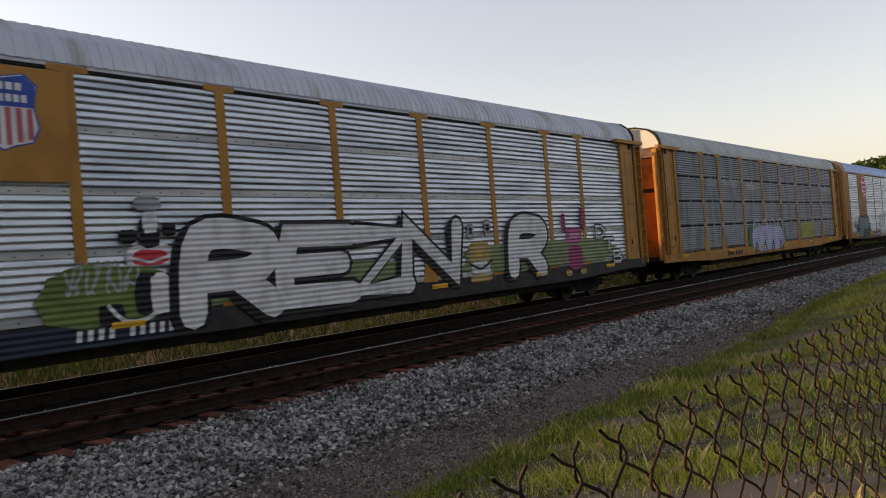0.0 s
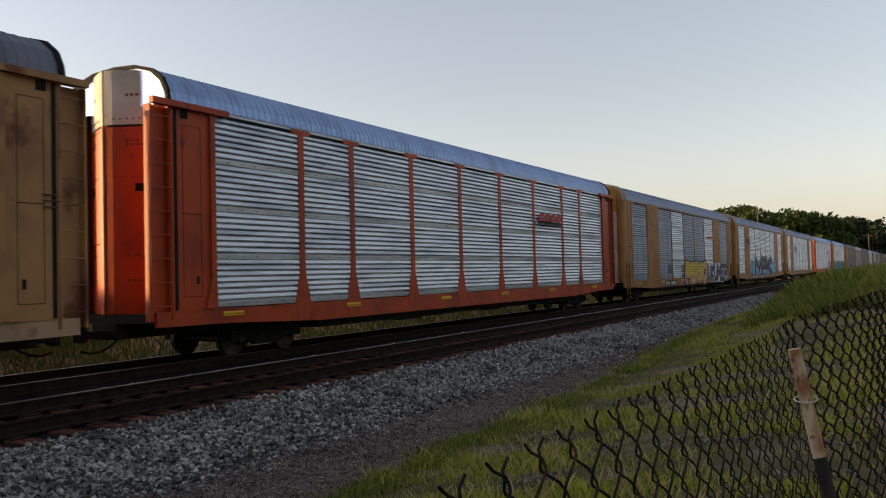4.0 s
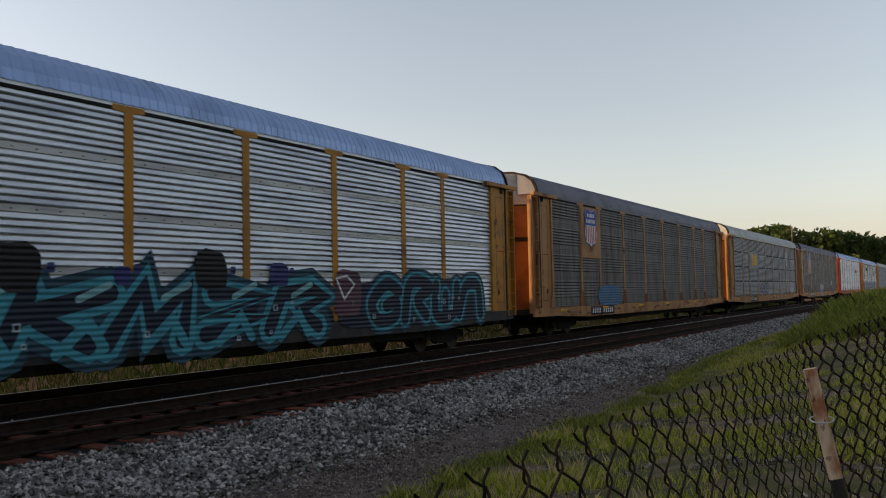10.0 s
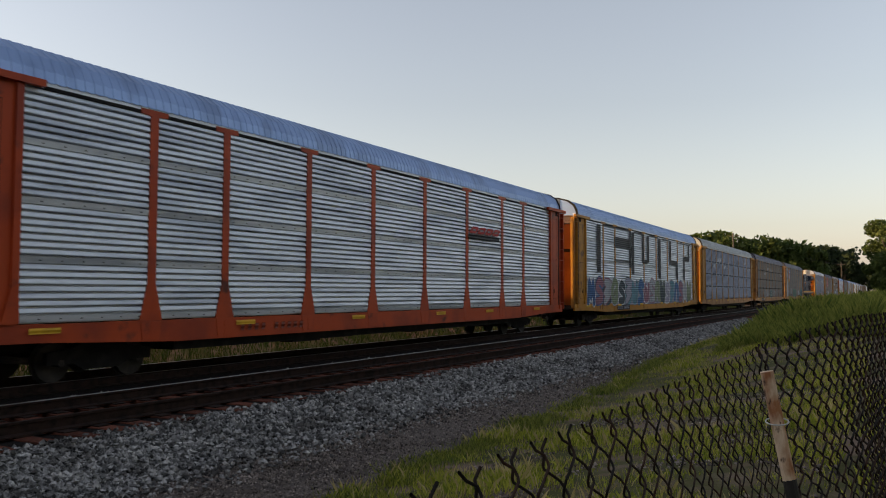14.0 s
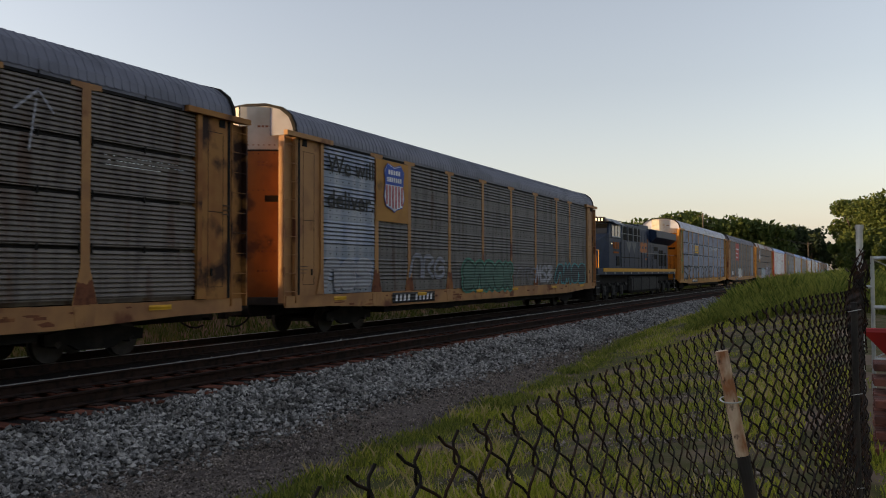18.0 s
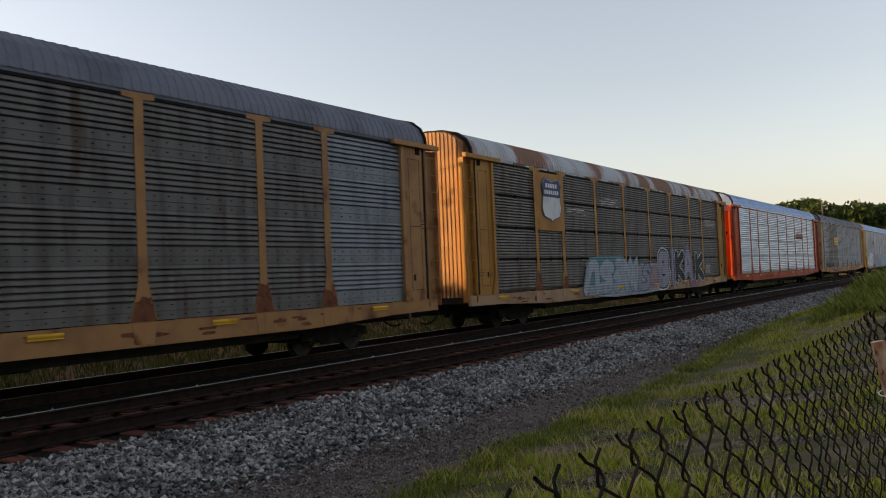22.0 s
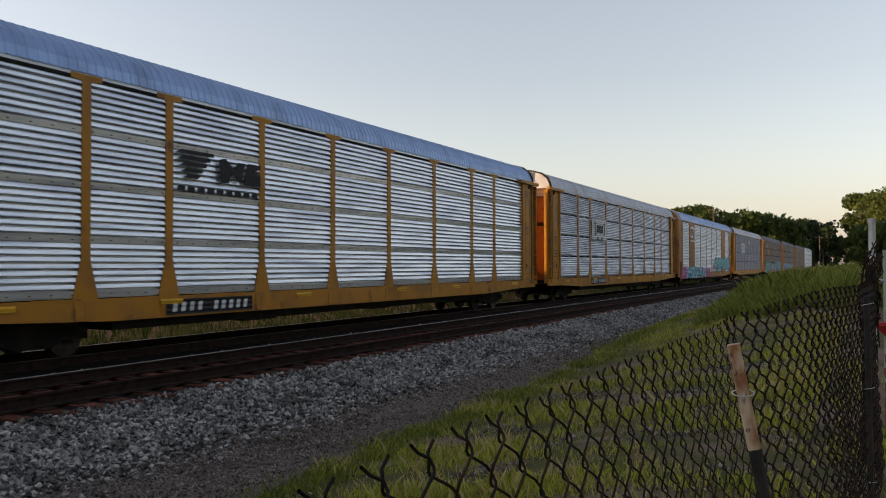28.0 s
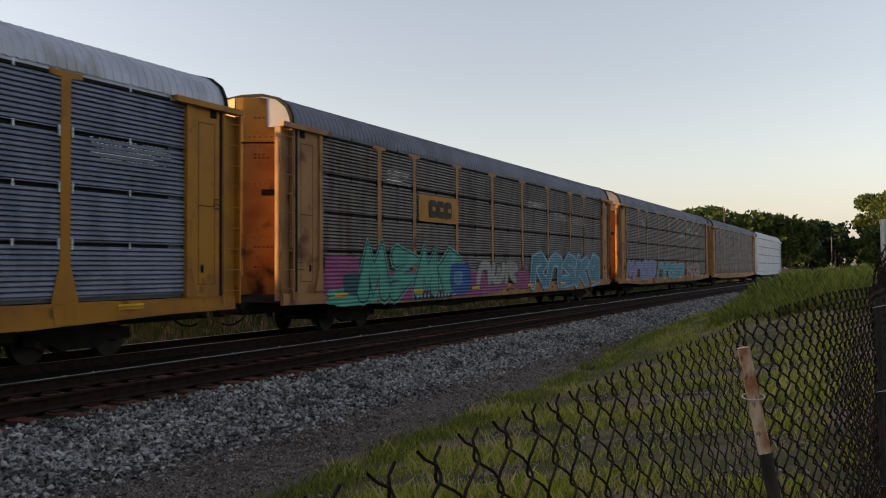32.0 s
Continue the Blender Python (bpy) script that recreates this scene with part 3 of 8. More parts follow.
def hose_mesh():
    bm = bmesh.new()
    pts = [(0.35, 0.1, 0.62), (0.36, -0.1, 0.46), (0.33, -0.3, 0.36), (0.3, -0.52, 0.33), (0.28, -0.72, 0.38)]
    for a, b in zip(pts, pts[1:]):
        bar(bm, a, b, 0.025, 5)
    return bm


def add_trucks(root, where, wheel_y=0.86):
    for y in where:
        tr = part("truck", shared("truck_frame", frame_mesh), M_UNDER, root)
        tr.location = (0, y, 0)
        for s in (-1, 1):
            w = part("wheelset", shared("wheelset", wheelset_mesh), M_WHEEL, tr)
            w.location = (0, s * wheel_y, 0.358)


TURN = Matrix.Rotation(math.pi, 4, "Z")


def auto_rack(spec):
    """A covered car carrier."""
    style = spec.get("style", "A")
    frame_mat, panel_mat, roof_mat = spec["frame"], spec["panel"], spec["roof"]
    sill_mat = spec.get("sill", frame_mat)
    cap_mat, door_mat = spec.get("cap", P_CREAM), spec.get("door", P_DOOR if style == "A" and frame_mat is not P_RED else frame_mat)
    kind = spec.get("rib", "rib")
    ribbed = spec.get("ribbed", False)
    rusty = style == "A" and (spec.get("rib") == "even" or panel_mat is S_BROWN)
    root = tagged(new("auto_rack_car"), spec["label"], "railcar", "auto rack cars of the train")
    part("underframe", shared("underframe", under_mesh), M_UNDER, root)
    half = 13.18 if style == "A" else BODY
    form = "ribbed" if ribbed else "round" if style == "A" else "facet"
    part("roof", shared("roof" + style, lambda: roof_mesh(half)), roof_mat, root)
    bays = layout(style)
    for s in (1, -1):
        flip = (Matrix.Identity(4) if s > 0 else TURN) @ Matrix.Translation((0, -half, 0))
        if style == "A":
            o = part("roof_rim", shared("roof_rim", roof_rim_mesh), M_UNDER, root, "dark edge of the roof")
        else:
            o = part("roof_end", shared("roof_end", roof_end_mesh), frame_mat, root)
        o.matrix_basis = flip
    for s in (1, -1):
        flip = Matrix.Identity(4) if s > 0 else TURN
        o = part("side_sill", shared("sill", sill_mesh), sill_mat, root)
        o.matrix_basis = flip @ Matrix.Translation((SIDE, 0, 0))
        o = part("eave_rail", shared("eave_rail", lambda: boxes((-0.05, 0.012, -BODY, BODY, Z1 + 0.015, Z1 + 0.165))), frame_mat if style == "B" else S_SILVER if roof_mat is R_BLUE else roof_mat, root)
        o.matrix_basis = flip @ Matrix.Translation((SIDE, 0, 0))
        # dark strip painted in for the shade under the roof's overhang
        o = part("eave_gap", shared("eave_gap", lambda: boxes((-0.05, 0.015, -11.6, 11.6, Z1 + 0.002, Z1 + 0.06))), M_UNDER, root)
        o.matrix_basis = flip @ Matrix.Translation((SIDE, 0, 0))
        if kind == "fine":
            clips = [(0.0, 0.022, 0.5 * (a + b) - 0.02, 0.5 * (a + b) + 0.02, z - 0.03, z + 0.1) for what, a, b in bays if what == "panel" for z in (Z0 + 0.9925, Z0 + 1.985, Z0 + 2.9775, Z1 + 0.02)]
            clips += [(0.0, 0.03, a + d - 0.018, a + d + 0.018, z - 0.045, z + 0.045) for what, a, b in bays[2:-1] for d in (-0.135, 0.135) for z in (Z0 + 0.97, Z0 + 1.07, Z0 + 1.965, Z0 + 2.065, Z0 + 2.957, Z0 + 3.057)]
            o = part("joint_clip", shared("joint_clips", lambda: boxes(*clips)), S_SILVER if panel_mat is not S_BROWN else M_UNDER, root)
            o["kind"] = "stuff"
            o.matrix_basis = flip @ Matrix.Translation((SIDE, 0, 0))
            # black strips laid in the joints to paint the shade of their recess
            for band in (1, 2, 3):
                z = Z0 + band * (Z1 - Z0) / 4
                o = part("tier_gap", shared("tier_gap%d" % band, lambda: boxes((-0.06, -0.035, -11.6, 11.6, z + 0.006, z + 0.062))), M_UNDER, root)
                o.matrix_basis = flip @ Matrix.Translation((SIDE, 0, 0))
        else:
            dashes = [(0.002, 0.017, y, y + 0.036, Z0 + q, Z0 + q + 0.017) for q in ((0.06, 1.053, 2.045, 3.037) if kind == "rib" else (0.07, 0.25, 1.06, 1.24, 2.055, 2.235, 3.05, 3.23)) for y in np.arange(-11.6, 11.6, 0.42 if kind == "rib" else 0.3)]
            o = part("rivet_seam", shared("rivet_row_" + kind, lambda: boxes(*dashes)), M_UNDER, root)
            o["kind"] = "stuff"
            o.matrix_basis = flip @ Matrix.Translation((SIDE, 0, 0))
        number = 0
        for i, (what, y0, y1) in enumerate(bays):
            w = y1 - y0
            at = flip @ Matrix.Translation((SIDE, y0, 0))
            if what == "panel":
                mats = spec.get("panels", {})
                sort = spec.get("kinds", {}).get(number, kind) if s > 0 else kind
                o = part("panel", shared("panel_%s_%.2f" % (sort, w), lambda: panel_mesh(w, sort)), mats.get(number, panel_mat) if s > 0 else panel_mat, root)
                o.matrix_basis = at
                number += 1
            elif what == "plate":
                o = part("plate", shared("plate_%.2f" % w, lambda: boxes((-0.06, 0.03, 0, w, Z0 - 0.02, Z1 + 0.1), (0.03, 0.034, w / 2 - 0.03, w / 2 + 0.03, Z0, Z1))), frame_mat, root)
                o.matrix_basis = at
                ticks = []
                for row in range(3):
                    for u in (0.2, 0.42, 0.7, 0.86):
                        ticks.append((0.03, 0.033, w * u, w * u + 0.12, Z0 + 1.02 + 0.98 * row, Z0 + 1.05 + 0.98 * row))
                o = part("bolt_row", shared("bolt_row_%.2f" % w, lambda: boxes(*ticks)), M_UNDER, root)
                o.matrix_basis = at
            else:
                first = (i == 0)
                m = at if first else at @ Matrix.Translation((0, w, 0)) @ Matrix.Diagonal((1, -1, 1, 1))
                o = part("end_panel", shared("end_panel_%.2f" % w, lambda: end_panel_mesh(w)), spec.get("end", frame_mat), root)
                o.matrix_basis = m
                end_mat = spec.get("end", frame_mat)
                if style == "A":
                    # last: dark plates that paint the shaded notch and the gap by the ladder
                    for nm, key, make, mt in (("stile", "stile%.2f" % w, lambda: stile_mesh(w), end_mat), ("lintel", "lintel%.2f" % w, lambda: boxes((0.032, 0.15, -0.14, w + 0.35, Z1 + 0.01, Z1 + 0.13)), end_mat), ("ladder", "tower", tower_mesh, end_mat), ("latch_slot", "latch%.2f" % w, lambda: boxes((0.03, 0.05, 0.62, 0.8, Z1 - 0.17, Z1 + 0.0), (0.03, 0.04, 0.44, 0.52, Z0, Z1)), M_UNDER)):
                        o = part(nm, shared(key, make), mt, root)
                        o.matrix_basis = m
                else:
                    for nm, key, make in (("corner_post", "corner", corner_mesh), ("ladder", "short_ladder", short_ladder_mesh)):
                        o = part(nm, shared(key, make), end_mat, root)
                        o.matrix_basis = m @ Matrix.Translation((0.035 if nm == "ladder" else 0, 0.34 if nm == "ladder" else 0, 0))
                e0, e1 = 0.66, w - 0.36
                seams = [(0.028, 0.034, e0, e0 + 0.009, Z0 + 0.25, Z1 - 0.3), (0.028, 0.034, e1 - 0.009, e1, Z0 + 0.25, Z1 - 0.3), (0.028, 0.034, e0, e1, Z1 - 0.311, Z1 - 0.3), (0.028, 0.034, e0, e1, Z0 + 0.25, Z0 + 0.261), (0.028, 0.036, e0, e1, Z0 + 1.9, Z0 + 1.915), (0.028, 0.05, e1 - 0.14, e1 - 0.08, Z0 + 0.5, Z0 + 0.66)]
                if style != "A":
                    seams = [(0.028, 0.036, 0.78, 0.8, Z0 + 0.05, Z1), (0.028, 0.036, 0.8, w - 0.2, Z0 + 1.75, Z0 + 1.775), (0.028, 0.034, w - 0.18, w - 0.165, Z0, Z1)]
                o = part("door_seam", shared("door_seam_%s%.2f" % (style, w), lambda: boxes(*seams)), M_UNDER, root)
                o.matrix_basis = m
        for i in range(1, len(bays)):
            if style == "A" and i in (1, len(bays) - 1):
                continue
            post = part("post", shared("post_" + style, lambda: post_mesh(style)), frame_mat, root)
            post.matrix_basis = flip @ Matrix.Translation((SIDE, bays[i][1], 0))
            if rusty and s > 0:
                part("rusty_foot", shared("rust_foot%d" % (i % 4), lambda: rust_foot_mesh(i % 4)), M_SCAB, post, "rust-brown foot of the post")
        if style == "A" and sill_mat is not M_SOOT:
            o = part("sill_bracket", shared("sill_bracket", lambda: bracket_mesh(style)), sill_mat, root)
            o["kind"] = "stuff"
            o.matrix_basis = flip @ Matrix.Translation((SIDE, 0, 0))
        if rusty and s > 0:
            seed = len(spec["label"])
            o = part("sill_rust", shared("sill_rust%d" % (seed % 3), lambda: sill_stain_mesh(seed % 3)), M_SCAB, root, "rust scabs and old stencils on the sill")
            o["kind"] = "stuff"
            o.matrix_basis = Matrix.Translation((SIDE, 0, 0))
    for s in (1, -1):
        flip = Matrix.Identity(4) if s > 0 else TURN
        at = flip @ Matrix.Translation((0, (0.22 if form == "round" else 0.02) - half, 0))
        cap_z = 4.85 if style == "A" else 4.6
        for d in (-1, 1):
            o = part("end_door", shared("door%d%s" % (d, form), lambda: door_mesh(d, 1.05, cap_z - 0.01, False, form)), door_mat, root)
            o.matrix_basis = at
            o = part("end_cap", shared("cap%d%s" % (d, form), lambda: door_mesh(d, cap_z, 6.0, True, form)), cap_mat, root)
            o.matrix_basis = at
        end_bars = [(0.72, 0.9, -0.42, -0.4, z, z + 0.018) for z in [1.9 + 0.055 * q for q in range(9)] + [3.1, 3.16, 3.22, 4.95, 5.02, 5.2]]
        end_bars += [(1.02, 1.3, -0.1, -0.095, 5.2, 5.23)] if style == "A" else [(1.1 + 0.1 * q, 1.13 + 0.1 * q, -0.3 + 0.1 * q, -0.26 + 0.1 * q, z, z + 0.05) for q in (0, 2) for z in (1.3, 2.1, 2.9, 3.7, 4.4)]
        if form == "round":
            o = part("end_slot", shared("end_slot", end_fitting_mesh), M_UNDER, root)
            o.matrix_basis = at
            o = part("end_bolt", shared("end_bolt", end_bolt_mesh), M_SCAB, root)
            o["kind"] = "stuff"
            o.matrix_basis = at
        if style != "A":
            o = part("end_stencil", shared("end_bars", lambda: boxes(*end_bars)), M_UNDER, root)
            o["kind"] = "stuff"
            o.matrix_basis = at
        at = flip @ Matrix.Translation((0, -BODY, 0))
        o = part("coupler", shared("coupler", coupler_mesh), M_UNDER, root)
        o.matrix_basis = at
        o = part("brake_hose", shared("hose", hose_mesh), M_UNDER, root)
        o.matrix_basis = at
    add_trucks(root, (-9.9, 9.9))
    return root



# ---- painted marks on the cars ----
paints = {}


def paint(r, g, b, rough=0.6, ribs=True):
    """Paint that lies over the ribs of the side sheets."""
    key = (r, g, b, ribs)
    if key not in paints:
        m = material("spray_paint" if ribs else "flat_sign_paint", (r, g, b), rough, second=(r * 0.75, g * 0.75, b * 0.75), scale=2.2, amount=0.5, spec=0.3)
        paints[key] = m
        if not ribs:
            return m
        nt = m.node_tree
        tc = nt.nodes.new("ShaderNodeTexCoord")
        w = nt.nodes.new("ShaderNodeTexWave")
        w.bands_direction = "Z"
        w.inputs["Scale"].default_value = 3.0
        bp = nt.nodes.new("ShaderNodeBump")
        bp.inputs["Strength"].default_value = 0.55
        bp.inputs["Distance"].default_value = 0.03
        nt.links.new(tc.outputs["Object"], w.inputs["Vector"])
        nt.links.new(w.outputs["Fac"], bp.inputs["Height"])
        nt.links.new(bp.outputs[0], nt.nodes["Principled BSDF"].inputs["Normal"])
    return paints[key]


WHITE, BLACK, NAVY = paint(0.7, 0.7, 0.72), paint(0.012, 0.012, 0.014), paint(0.02, 0.025, 0.05)
LILAC, GREYP, TEAL = paint(0.42, 0.42, 0.62), paint(0.33, 0.33, 0.36), paint(0.05, 0.36, 0.42)
DKGREEN, BLUE = paint(0.015, 0.055, 0.04), paint(0.03, 0.16, 0.42)
SKY, PINK, YELL = paint(0.13, 0.42, 0.62), paint(0.55, 0.06, 0.30), paint(0.62, 0.42, 0.04)
REDP = paint(0.50, 0.04, 0.05)
LOGOY, LOGOR, LOGOB = paint(0.75, 0.42, 0.015, ribs=False), paint(0.45, 0.03, 0.025, ribs=False), paint(0.04, 0.09, 0.4, ribs=False)
FLATW, FLATK, SIGNR = paint(0.72, 0.72, 0.74, ribs=False), paint(0.012, 0.012, 0.014, ribs=False), paint(0.52, 0.03, 0.06, ribs=False)
FACE = SIDE + 0.016
MARK = {"slide": 0.0, "lift": 0.0}     # how far the marks of the present car stand along and off its side


def sheet(car, name, outline, mat, lift=0.0, label=""):
    """A painted patch: an outline in y and z on the car's near side."""
    bm = bmesh.new()
    x = FACE + lift + MARK["lift"]
    vs = [bm.verts.new((x, y - MARK["slide"], z)) for y, z in outline]
    f = bm.faces.new(vs)
    ex = bmesh.ops.extrude_face_region(bm, geom=[f])
    for v in ex["geom"]:
        if isinstance(v, bmesh.types.BMVert):
            v.co.x += 0.002
    bmesh.ops.triangulate(bm, faces=bm.faces[:])
    bmesh.ops.recalc_face_normals(bm, faces=bm.faces[:])
    return part(name, bm, mat, car, label)


def rect(y0, y1, z0, z1):
    return [(y0, z0), (y1, z0), (y1, z1), (y0, z1)]


def blob(y0, y1, z0, z1, seed, points=22, rough=0.16):
    """An uneven rounded outline that fills the box."""
    rng = random.Random(seed)
    out = []
    for k in range(points):
        a = 2 * math.pi * k / points
        c, s = math.cos(a), math.sin(a)
        r = 1 - rng.uniform(0, rough)
        u = math.copysign(abs(c) ** 0.55, c) * r
        v = math.copysign(abs(s) ** 0.55, s) * r
        out.append((0.5 * (y0 + y1) + 0.5 * (y1 - y0) * u, 0.5 * (z0 + z1) + 0.5 * (z1 - z0) * v))
    return out


def splash(car, y0, y1, z0, z1, mat, seed=1, lift=0.0, name="paint_patch"):
    return sheet(car, name, blob(y0, y1, z0, z1, seed), mat, lift)


glyphs = {}


def glyph(ch, bold):
    """A character of the built-in font as flat outlines, in a box of 1 by 1."""
    key = (ch, bold)
    if key not in glyphs:
        cu = bpy.data.curves.new("glyph", "FONT")
        cu.body, cu.offset, cu.resolution_u, cu.extrude = ch, bold, 3, 0.0
        ob = bpy.data.objects.new("glyph", cu)
        scene.collection.objects.link(ob)
        me = bpy.data.meshes.new_from_object(ob.evaluated_get(bpy.context.evaluated_depsgraph_get()))
        bpy.data.objects.remove(ob)
        co = np.array([v.co[:] for v in me.vertices])
        polys = [tuple(p.vertices) for p in me.polygons]
        bpy.data.meshes.remove(me)
        glyphs[key] = (co, polys)
    return glyphs[key]


def letter(car, ch, y0, y1, z0, z1, mat, bold=0.02, lift=0.0, grow=0.0, lean=0.0, name="painted_letter"):
    co, polys = glyph(ch, bold)
    plain = glyph(ch, 0.02 if len(ch) == 1 else bold)[0]
    lo, hi = plain[:, :2].min(0), plain[:, :2].max(0)
    uv = (co[:, :2] - lo) / np.maximum(hi - lo, 1e-6)
    y = y0 + uv[:, 0] * (y1 - y0) + lean * (uv[:, 1] - 0.5)
    z = z0 + uv[:, 1] * (z1 - z0)
    verts = [(FACE + lift + MARK["lift"], a - MARK["slide"], b) for a, b in zip(y.tolist(), z.tolist())]
    return part(name, soup(name, verts, polys), mat, car)


def lettering(car, text, y0, y1, z0, z1, mat, bold=0.012):
    """A line of print, evenly spaced."""
    letter(car, text, y0, y1, z0, z1, mat, bold, 0.006, name="lettering")


def ribbon(car, name, pts, width, mat, lift=0.004):
    """A painted line of even width through points in y and z."""
    return strokes(car, name, [pts], width, mat, lift)


def strokes(car, name, lines, width, mat, lift=0.004):
    """Painted lines of even width with rounded ends, as one mesh; corners are mitred."""
    verts, faces = [], []
    for q, pts in enumerate(lines):
        x = FACE + lift + MARK["lift"] + 0.0004 * q
        first = len(verts)
        for i, (y, z) in enumerate(pts):
            ay, az = pts[max(i - 1, 0)]
            by, bz = pts[min(i + 1, len(pts) - 1)]
            d1, d2 = math.hypot(y - ay, z - az) or 1, math.hypot(by - y, bz - z) or 1
            ty, tz = (y - ay) / d1 + (by - y) / d2, (z - az) / d1 + (bz - z) / d2
            n = math.hypot(ty, tz) or 1
            grow = 1 if i in (0, len(pts) - 1) else min(1.5, 2 / n)
            ny, nz = -tz / n * width / 2 * grow, ty / n * width / 2 * grow
            verts += [(x, y + ny - MARK["slide"], z + nz), (x, y - ny - MARK["slide"], z - nz)]
        for i in range(len(pts) - 1):
            a = first + 2 * i
            faces.append((a + 1, a + 3, a + 2, a))
        for e, (y, z) in enumerate((pts[0], pts[-1])):
            base = len(verts)
            verts += [(x + 0.0002, y - MARK["slide"] + 0.5 * width * math.cos(k * 0.7854), z + 0.5 * width * math.sin(k * 0.7854)) for k in range(8)]
            faces.append(tuple(range(base, base + 8)))
    return part(name, soup(name, verts, faces), mat, car)


def rounded(way, steps=4):
    """Points along a smooth curve through a few bends."""
    pts = []
    for j in range(len(way) - 1):
        p0, p1, p2, p3 = way[max(j - 1, 0)], way[j], way[j + 1], way[min(j + 2, len(way) - 1)]
        for q in range(steps):
            t = q / steps
            pts.append(tuple(0.5 * (2 * p1[e] + (p2[e] - p0[e]) * t + (2 * p0[e] - 5 * p1[e] + 4 * p2[e] - p3[e]) * t * t + (3 * p1[e] - p0[e] - 3 * p2[e] + p3[e]) * t ** 3) for e in (0, 1)))
    return pts + [way[-1]]


# the skeletons of hand-painted capitals, in a box of 1 by 1
CAPITALS = {
    "A": (((0, 0), (0.3, 0.95), (0.7, 0.95), (1, 0)), ((0.2, 0.36), (0.8, 0.36))),
    "B": (((0.05, 0), (0.05, 1), (0.7, 1), (0.85, 0.76), (0.6, 0.55), (0.1, 0.53)), ((0.6, 0.54), (1, 0.3), (0.75, 0), (0.05, 0))),
    "C": (((1, 0.85), (0.6, 1), (0.1, 0.85), (0, 0.45), (0.2, 0.06), (0.6, 0), (1, 0.14)),),
    "D": (((0, 0), (0.05, 1), (0.6, 0.95), (1, 0.6), (0.9, 0.25), (0.5, 0), (0, 0)),),
    "E": (((1, 0.98), (0.1, 1), (0.02, 0.5), (0, 0.02), (1, 0)), ((0.05, 0.5), (0.8, 0.5))),
    "F": (((1, 1), (0.08, 1), (0, 0)), ((0.06, 0.52), (0.8, 0.52))),
    "G": (((1, 0.85), (0.5, 1), (0.05, 0.75), (0, 0.3), (0.4, 0), (0.95, 0.12), (0.98, 0.45), (0.6, 0.45)),),
    "H": (((0.03, 0), (0.05, 1)), ((0.95, 1), (1, 0)), ((0.05, 0.5), (0.97, 0.5))),
    "I": (((0.5, 0), (0.5, 1)),),
    "K": (((0.05, 0), (0.05, 1)), ((0.95, 1), (0.2, 0.5), (1, 0))),
    "M": (((0, 0), (0.08, 1), (0.5, 0.35), (0.92, 1), (1, 0)),),
    "N": (((0.02, 0), (0.05, 1), (0.92, 0.05), (1, 1)),),
    "O": (((0.5, 1), (0.1, 0.85), (0, 0.45), (0.2, 0.05), (0.6, 0), (0.95, 0.2), (1, 0.65), (0.8, 0.95), (0.5, 1)),),
    "P": (((0.05, 0), (0.05, 1), (0.75, 1), (0.98, 0.75), (0.75, 0.46), (0.1, 0.45)),),
    "R": (((0.03, 0), (0.05, 1), (0.75, 1), (0.95, 0.75), (0.7, 0.5), (0.1, 0.48)), ((0.5, 0.5), (1, 0))),
    "S": (((0.95, 0.9), (0.5, 1), (0.05, 0.82), (0.2, 0.55), (0.8, 0.45), (0.98, 0.2), (0.5, 0), (0.02, 0.08)),),
    "T": (((0, 1), (1, 1)), ((0.5, 1), (0.5, 0))),
    "U": (((0.02, 1), (0.05, 0.25), (0.4, 0), (0.8, 0.08), (0.97, 0.4), (1, 1)),),
    "V": (((0, 1), (0.3, 0.05), (0.6, 0.05), (1, 1)),),
    "W": (((0, 1), (0.2, 0), (0.5, 0.7), (0.8, 0), (1, 1)),),
    "Y": (((0, 1), (0.1, 0.55), (0.5, 0.42), (0.9, 0.55), (1, 1)), ((0.95, 0.6), (0.6, 0))),
    "Z": (((0.02, 0.98), (0.95, 1), (0.05, 0.02), (1, 0)),),
    # bends that spell nothing, for forms that cannot be read
    "a": (((0.1, 0), (0.12, 0.9), (0.6, 1), (0.92, 0.78), (0.5, 0.5), (0.95, 0.02)),),
    "b": (((0.95, 0.85), (0.4, 1), (0.08, 0.7), (0.8, 0.42), (0.9, 0.1), (0.1, 0.02)),),
    "c": (((0.02, 0.02), (0.2, 0.85), (0.5, 1), (0.82, 0.85), (0.98, 0.0)),),
    "d": (((0.9, 0.8), (0.4, 1), (0.05, 0.55), (0.35, 0.02), (0.9, 0.12), (0.85, 0.5), (0.5, 0.42)),),
    "e": (((0.05, 1), (0.08, 0.2), (0.5, 0), (0.9, 0.2), (0.92, 1)), ((0.5, 0.1), (0.5, 0.7))),
    "f": (((0.05, 0), (0.2, 1), (0.48, 0.3), (0.75, 1), (0.98, 0)),),
    "g": (((0.1, 1), (0.95, 0.9), (0.15, 0.45), (0.95, 0.4), (0.2, 0)),),
    "h": (((0.1, 0), (0.1, 1)), ((0.15, 0.55), (0.9, 0.95)), ((0.3, 0.5), (0.95, 0))),
}


